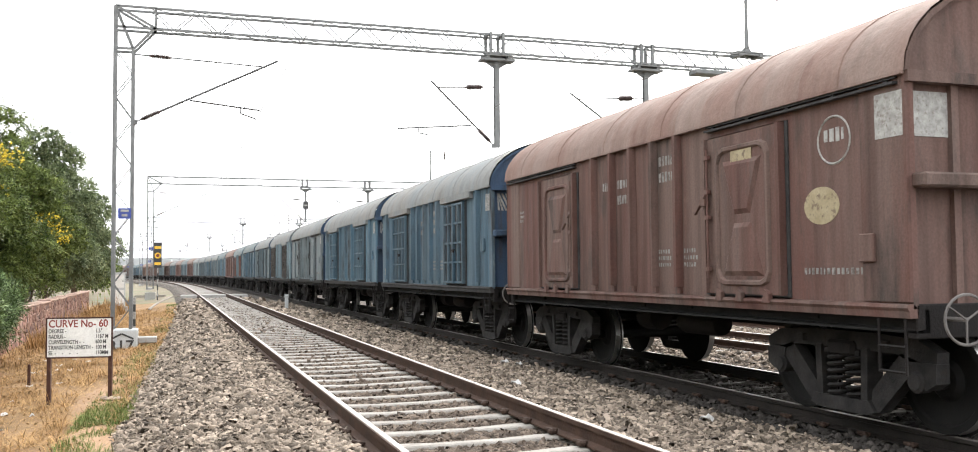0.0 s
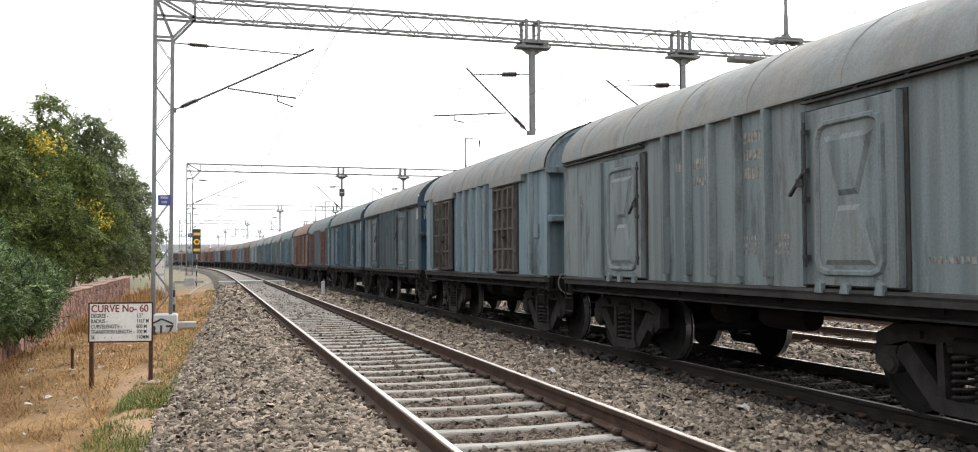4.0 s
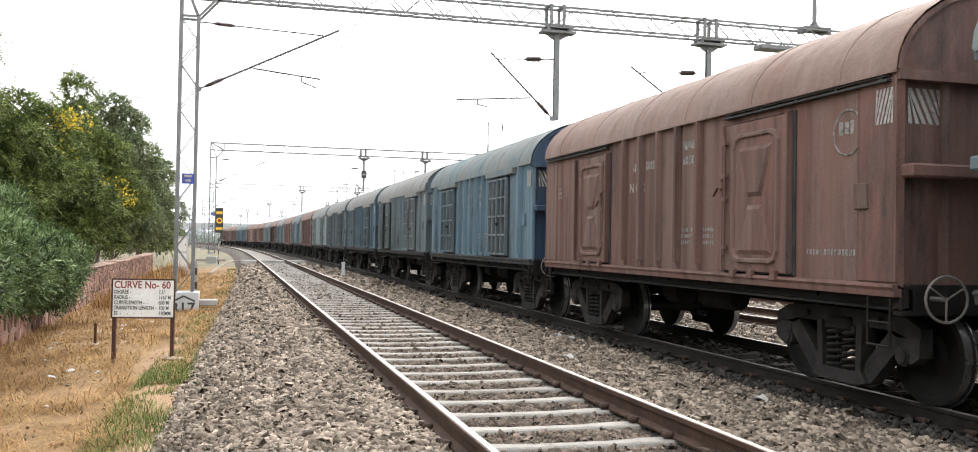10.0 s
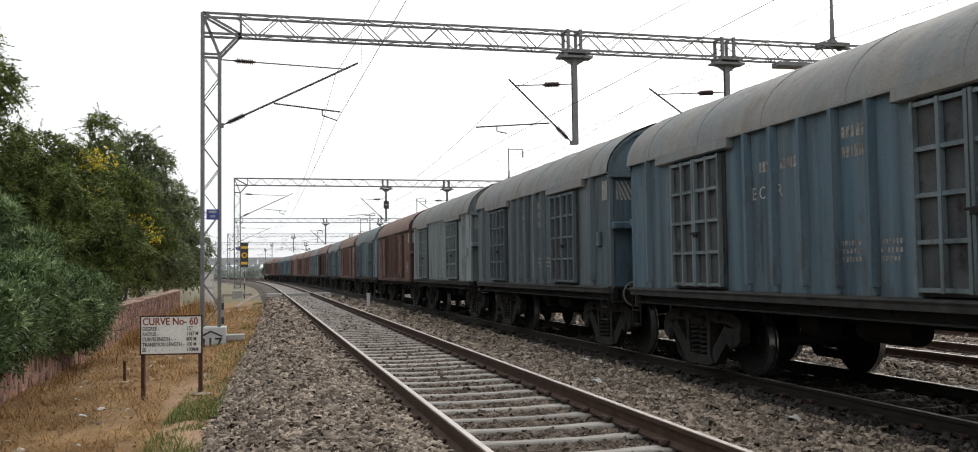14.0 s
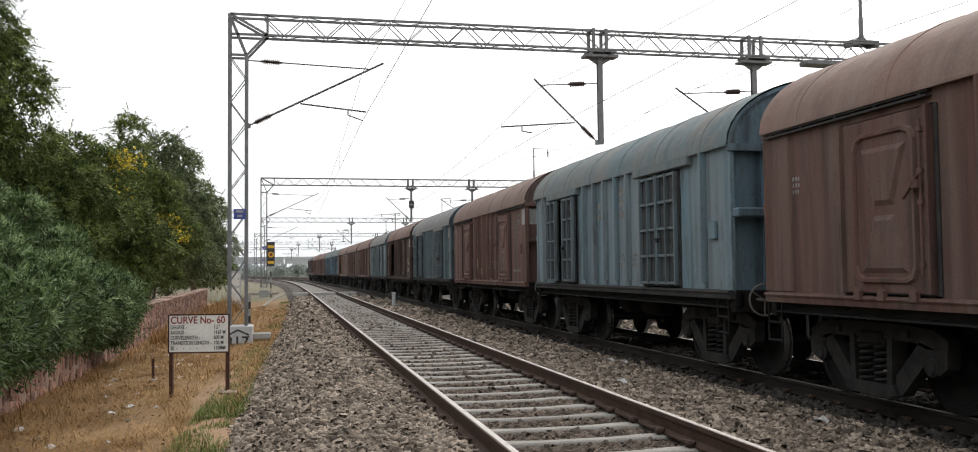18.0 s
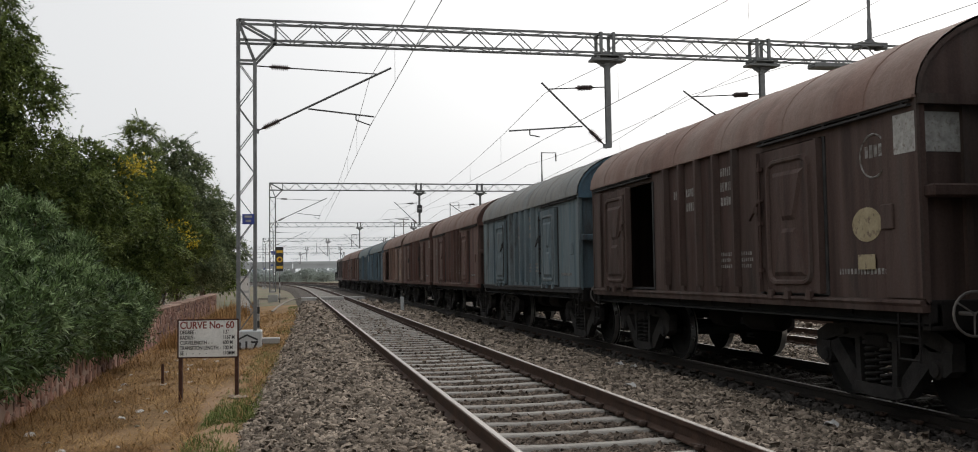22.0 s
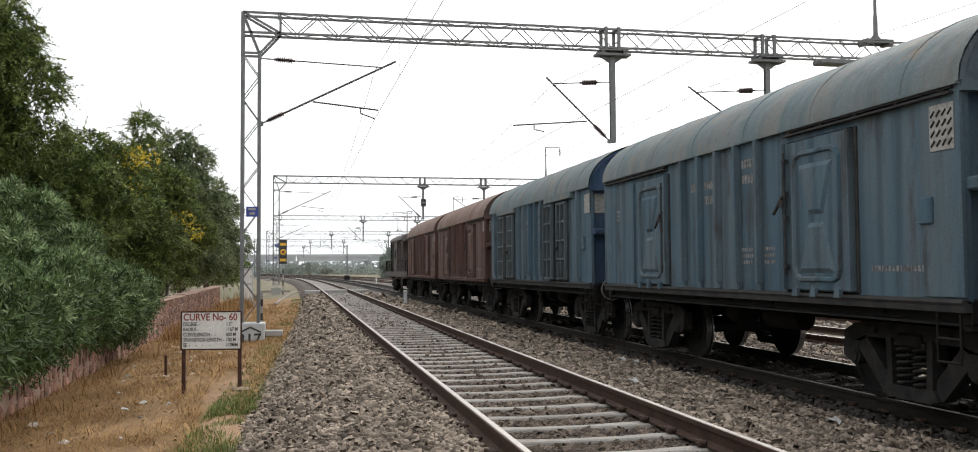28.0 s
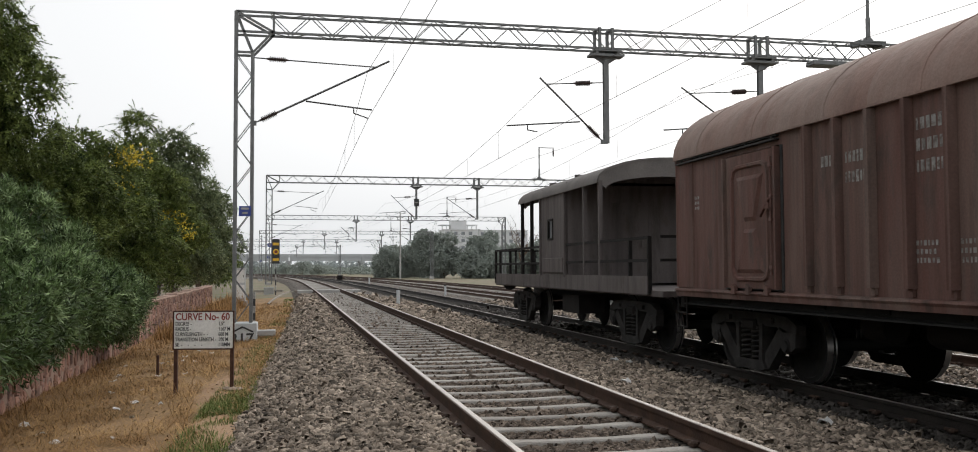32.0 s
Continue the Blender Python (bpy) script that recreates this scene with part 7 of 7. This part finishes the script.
        b = new("blossom", fast_mesh("blossom", v, np.arange(len(v)).reshape(-1, 4), BLOSSOM))
        b.parent = tree
        b["label"] = "clusters of yellow blossom"
    return tree


SH = "dense sage-green oleander shrub with narrow leaves leaning over the wall"
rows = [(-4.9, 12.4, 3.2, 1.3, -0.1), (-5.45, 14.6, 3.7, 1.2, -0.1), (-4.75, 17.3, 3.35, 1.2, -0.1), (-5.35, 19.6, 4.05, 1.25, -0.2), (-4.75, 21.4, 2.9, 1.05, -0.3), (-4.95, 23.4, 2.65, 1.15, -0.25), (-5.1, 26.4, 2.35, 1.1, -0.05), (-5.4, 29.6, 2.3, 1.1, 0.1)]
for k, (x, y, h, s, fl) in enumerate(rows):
    make_tree("shrub", SH, "shrub", x, y, h, s, 17, 27000, (0.15, 0.024, 0.05), LEAF_NEAR, 20 + k, 0.05, 0.05, "shrubs along the wall", shell=0.86, floor=fl, sprays=20, skirt=3 if k < 6 else 0, lump=(0.20, 0.36), gap=0.98, reach=2.0, lit_tips=17000)
TR = "leafy green tree with fine drooping foliage behind the wall"
YB = "green tree dotted with yellow blossom behind the wall"
GR = "trees behind the wall"
make_tree("tree", "tall dark tree with feathery drooping sprays behind the wall", "tree", -8.85, 27.5, 11.8, 2.3, 34, 52000, (0.15, 0.046, 0.45), LEAF_MID, 41, 0.20, 0.17, GR, fronds=7500, shoots=160)
make_tree("tree", YB, "tree", -6.2, 34.5, 7.35, 2.1, 26, 44000, (0.14, 0.044, 0.3), LEAF_MID, 42, 0.1, 0.13, GR, flowers=1050, fronds=3800, shoots=160, blooms=((-5.62, 5.2, 0.52), (-5.1, 5.25, 0.46), (-5.53, 4.1, 0.42), (-6.3, 4.9, 0.40)))
make_tree("tree", TR, "tree", -7.1, 30.6, 6.7, 2.1, 26, 42000, (0.14, 0.044, 0.3), LEAF_MID, 52, 0.1, 0.12, GR, fronds=3800, shoots=140)
make_tree("tree", TR, "tree", -6.85, 44.0, 10.2, 1.4, 22, 9000, (0.15, 0.046, 0.3), LEAF_MID, 43, 0.2, 0.13, GR, fronds=1500, shoots=150)
make_tree("tree", YB, "tree", -5.6, 42.0, 7.4, 2.0, 26, 38000, (0.16, 0.050, 0.25), LEAF_MID, 44, 0.08, 0.13, GR, flowers=1500, fronds=3000, shoots=140, blooms=((-4.9, 3.35, 0.62), (-4.3, 2.95, 0.50), (-5.7, 2.85, 0.46)))
make_tree("tree", TR, "tree", -6.0, 50.5, 9.45, 2.3, 26, 40000, (0.19, 0.056, 0.4), LEAF_DARK, 45, 0.1, 0.16, GR, fronds=3400, shoots=200)
make_tree("tree", TR, "tree", -5.8, 62.0, 8.0, 2.3, 34, 26000, (0.23, 0.066, 0.3), LEAF_DARK, 46, 0.08, 0.15, GR, fronds=2000, shoots=140)
make_tree("tree", TR, "tree", -6.6, 74.0, 6.2, 2.4, 34, 18000, (0.27, 0.08, 0.25), LEAF_MID, 47, 0.06, 0.13, GR, fronds=1200)
make_tree("shrub", "low green shrub at the end of the wall", "shrub", -7.0, 88.0, 4.6, 2.4, 26, 12000, (0.27, 0.10, 0.1), LEAF_MID, 48, 0.08, 0.08)
make_tree("shrub", "low green shrub at the end of the wall", "shrub", -9.5, 104.0, 4.4, 2.6, 26, 12000, (0.27, 0.10, 0.1), LEAF_MID, 49, 0.08, 0.08)
make_tree("tree", TR, "tree", -10.5, 36.0, 7.4, 3.0, 36, 22000, (0.22, 0.07, 0.2), LEAF_DARK, 50, 0.05, 0.15, GR, fronds=1200)
make_tree("tree", TR, "tree", -11.0, 20.0, 7.0, 3.2, 36, 20000, (0.22, 0.07, 0.2), LEAF_DARK, 51, 0.05, 0.15, GR, fronds=1200)

# unseen trees added beside and behind the eye, to shade the wagons' sides
for k, (x, y) in enumerate(((-7.5, 7.0), (-9.0, 1.0), (-8.5, -6.0), (-9.5, -13.0), (-9.0, -21.0))):
    make_tree("tree", TR, "tree", x, y, 7.6 + 0.6 * (k % 3), 3.0, 30, 16000, (0.24, 0.10, 0.2), LEAF_DARK, 60 + k, 0.05, 0.14, GR)

# lamp standing among the trees
x, y = -7.5, 58.0
lamp_post = thing("street_lamp", "grey street lamp rising out of the trees", "street lamp")
sh = Sheet()
sh.rod((x, y, -0.8), (x, y, 8.9), 0.09, 10, 0.06)
part("pole", sh, GALV, lamp_post, smooth=True)
sh = Sheet()
sh.tube([(x - 1.6 * (1 - math.cos(q)), y, 8.9 + 1.35 * math.sin(q)) for q in np.linspace(0, 1.57, 9)], 0.045, 8)
part("arm", sh, GALV, lamp_post, smooth=True)
sh = Sheet()
sh.chamfer((x - 1.85, y, 10.24), (0.55, 0.2, 0.11), 0.04)
part("lamp_head", sh, GALV, lamp_post)

# ---------------------------------------------------------------- far side and distance
FT = "hazy green tree in the distance beyond the tracks"
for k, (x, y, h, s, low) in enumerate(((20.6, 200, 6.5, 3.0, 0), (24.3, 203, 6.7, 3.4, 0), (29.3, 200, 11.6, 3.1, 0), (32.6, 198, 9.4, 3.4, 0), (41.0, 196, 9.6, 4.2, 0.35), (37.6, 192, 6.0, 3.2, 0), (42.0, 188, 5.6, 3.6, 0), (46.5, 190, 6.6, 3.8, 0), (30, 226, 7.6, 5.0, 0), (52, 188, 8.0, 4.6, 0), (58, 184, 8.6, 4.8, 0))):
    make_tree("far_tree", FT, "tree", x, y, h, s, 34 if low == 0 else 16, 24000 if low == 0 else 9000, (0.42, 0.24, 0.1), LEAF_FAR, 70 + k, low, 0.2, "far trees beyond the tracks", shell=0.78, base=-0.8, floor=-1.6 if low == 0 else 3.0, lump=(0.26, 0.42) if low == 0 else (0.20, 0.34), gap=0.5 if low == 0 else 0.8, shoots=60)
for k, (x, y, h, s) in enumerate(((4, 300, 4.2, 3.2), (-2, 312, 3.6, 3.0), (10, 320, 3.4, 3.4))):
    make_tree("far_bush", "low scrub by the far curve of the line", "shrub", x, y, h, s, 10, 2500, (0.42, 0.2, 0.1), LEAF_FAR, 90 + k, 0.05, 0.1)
# scrub that fills the distance under the flyover
n = 500
cs = np.stack([dice.uniform(-90, 120, n), dice.uniform(335, 392, n), dice.uniform(-0.8, 0.8, n)], 1)
rs = np.stack([dice.uniform(1.5, 3.6, n), dice.uniform(1.5, 3.0, n), dice.uniform(0.6, 1.5, n)], 1)
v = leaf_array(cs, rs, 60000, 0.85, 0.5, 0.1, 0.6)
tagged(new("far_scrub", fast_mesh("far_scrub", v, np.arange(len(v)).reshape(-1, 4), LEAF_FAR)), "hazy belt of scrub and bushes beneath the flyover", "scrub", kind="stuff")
n = 420
x = dice.uniform(-150, 170, n)
x = x[np.abs(x - 3.0) > 5.0]
n = len(x)
cs = np.stack([x, dice.uniform(520, 560, n), dice.uniform(-0.5, 3.6, n)], 1)
rs = np.stack([dice.uniform(2.5, 5.0, n), dice.uniform(2.5, 4.0, n), dice.uniform(1.6, 3.4, n)], 1)
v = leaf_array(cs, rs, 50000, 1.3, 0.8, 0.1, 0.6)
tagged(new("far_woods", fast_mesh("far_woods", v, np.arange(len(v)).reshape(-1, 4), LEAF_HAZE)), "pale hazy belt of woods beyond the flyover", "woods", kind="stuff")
bare = thing("bare_tree", "leafless spreading tree in the distance", "tree")
rng = random.Random(3)
sh = Sheet()
top = limb(sh, (45, 178, -0.8), (45, 178, 5.5), 0.22, 0.12, rng)
part("trunk", sh, BARK, bare)
for k in range(11):
    a = rng.uniform(0, 6.28)
    e = (45 + 3.4 * math.cos(a), 178 + 3.4 * math.sin(a), rng.uniform(7.0, 11.5))
    sh = Sheet()
    pts = limb(sh, top[rng.randint(2, 5)], e, 0.09, 0.03, rng)
    for q in pts[2:]:
        for _ in range(2):
            limb(sh, q, q + Vector((rng.uniform(-1, 1), rng.uniform(-1, 1), rng.uniform(-0.1, 1.0))), 0.03, 0.012, rng, 2)
    part("limb", sh, BARK, bare)

bridge = thing("road_flyover", "grey concrete road flyover crossing the line far off", "bridge")
for k in range(12):
    x0 = -180 + 30 * k
    sh = Sheet()
    sh.box((x0 + 15, 400, 5.75), (29.7, 9, 2.0))
    sh.box((x0 + 15, 395.2, 7.1), (29.9, 0.3, 1.1))
    part("deck_span", sh, FAR_CONC, bridge)
    sh = Sheet()
    sh.box((x0, 400, 4.3), (2.2, 8, 0.9))
    for q in (-2.6, 2.6):
        sh.rod((x0, 400 + q, -0.8), (x0, 400 + q, 4.6), 0.75, 10)
    part("pier", sh, FAR_CONC, bridge)
for k in range(10):
    x0 = -120 + 27 * k
    sh = Sheet()
    sh.rod((x0, 396, 7.6), (x0, 396, 13.0), 0.10, 6)
    sh.bar((x0, 396, 13.0), (x0 + 1.6, 396, 13.2), 0.12)
    part("parapet_lamp", sh, FAR_CONC, bridge)


def make_block(x, y, w, d, floors, label, tower=0.0):
    """A flat block; with a tower it also has a roof terrace under slabs on columns."""
    b = thing("apartment_building", label, "building")
    h = floors * 3.1
    sh = Sheet()
    sh.box((x, y, h / 2 - 0.8), (w, d, h))
    part("wall", sh, FAR_WALL, b)
    sh = Sheet()
    sh.box((x, y, h - 0.6), (w + 0.5, d + 0.5, 0.4))
    part("roof", sh, FAR_WALL, b)
    if tower:
        sh = Sheet()
        sh.box((x - w * 0.05, y, h + 1.3), (tower, d * 0.5, 4.4))
        part("stair_tower", sh, FAR_WALL, b)
        for q in (-1, 1):
            mid = x - w * 0.05 + q * (tower / 2 + (w - tower) / 4)
            sh = Sheet()
            sh.box((mid, y, h + 1.55), ((w - tower) / 2 + 0.8, d * 0.6, 0.3))
            part("terrace_roof", sh, FAR_WALL, b)
            for c in (-1, 0, 1):
                sh = Sheet()
                sh.box((mid + c * (w - tower) * 0.22, y - d * 0.28, h + 0.5), (0.45, 0.45, 1.9))
                part("column", sh, FAR_WALL, b)
    pane = Sheet()
    pane.box((0, 0, 0), (1.5, 0.12, 1.4))
    me = pane.mesh("window", FAR_GLASS)
    for i in range(floors):
        for j in range(int(w / 3.2)):
            hung("window", me, b, None, pose(x - w / 2 + 1.7 + 3.2 * j, y - d / 2 - 0.02, 0.9 + 3.1 * i))


make_block(72.6, 400, 15.5, 14, 6, "pale many-storeyed apartment block with a stair tower behind far trees", 6.6)
make_block(92.0, 406, 22, 14, 6, "long pale apartment block behind far trees")
for x, y, h in ((18.7, 160, 11.0), (24.0, 220, 9.0)):
    pole = thing("utility_pole", "concrete utility pole with cross-arms beyond the tracks", "utility pole")
    sh = Sheet()
    sh.rod((x, y, -0.8), (x, y, h), 0.15, 8, 0.09)
    part("shaft", sh, CONCRETE, pole)
    for z, w in ((h - 0.1, 1.8), (h - 0.9, 1.0)):
        sh = Sheet()
        sh.box((x, y, z), (w, 0.1, 0.1))
        for q in (-0.45, 0, 0.45):
            sh.rod((x + q * w, y, z), (x + q * w, y, z + 0.25), 0.05, 6)
        part("cross_arm", sh, GALV, pole)


motions()
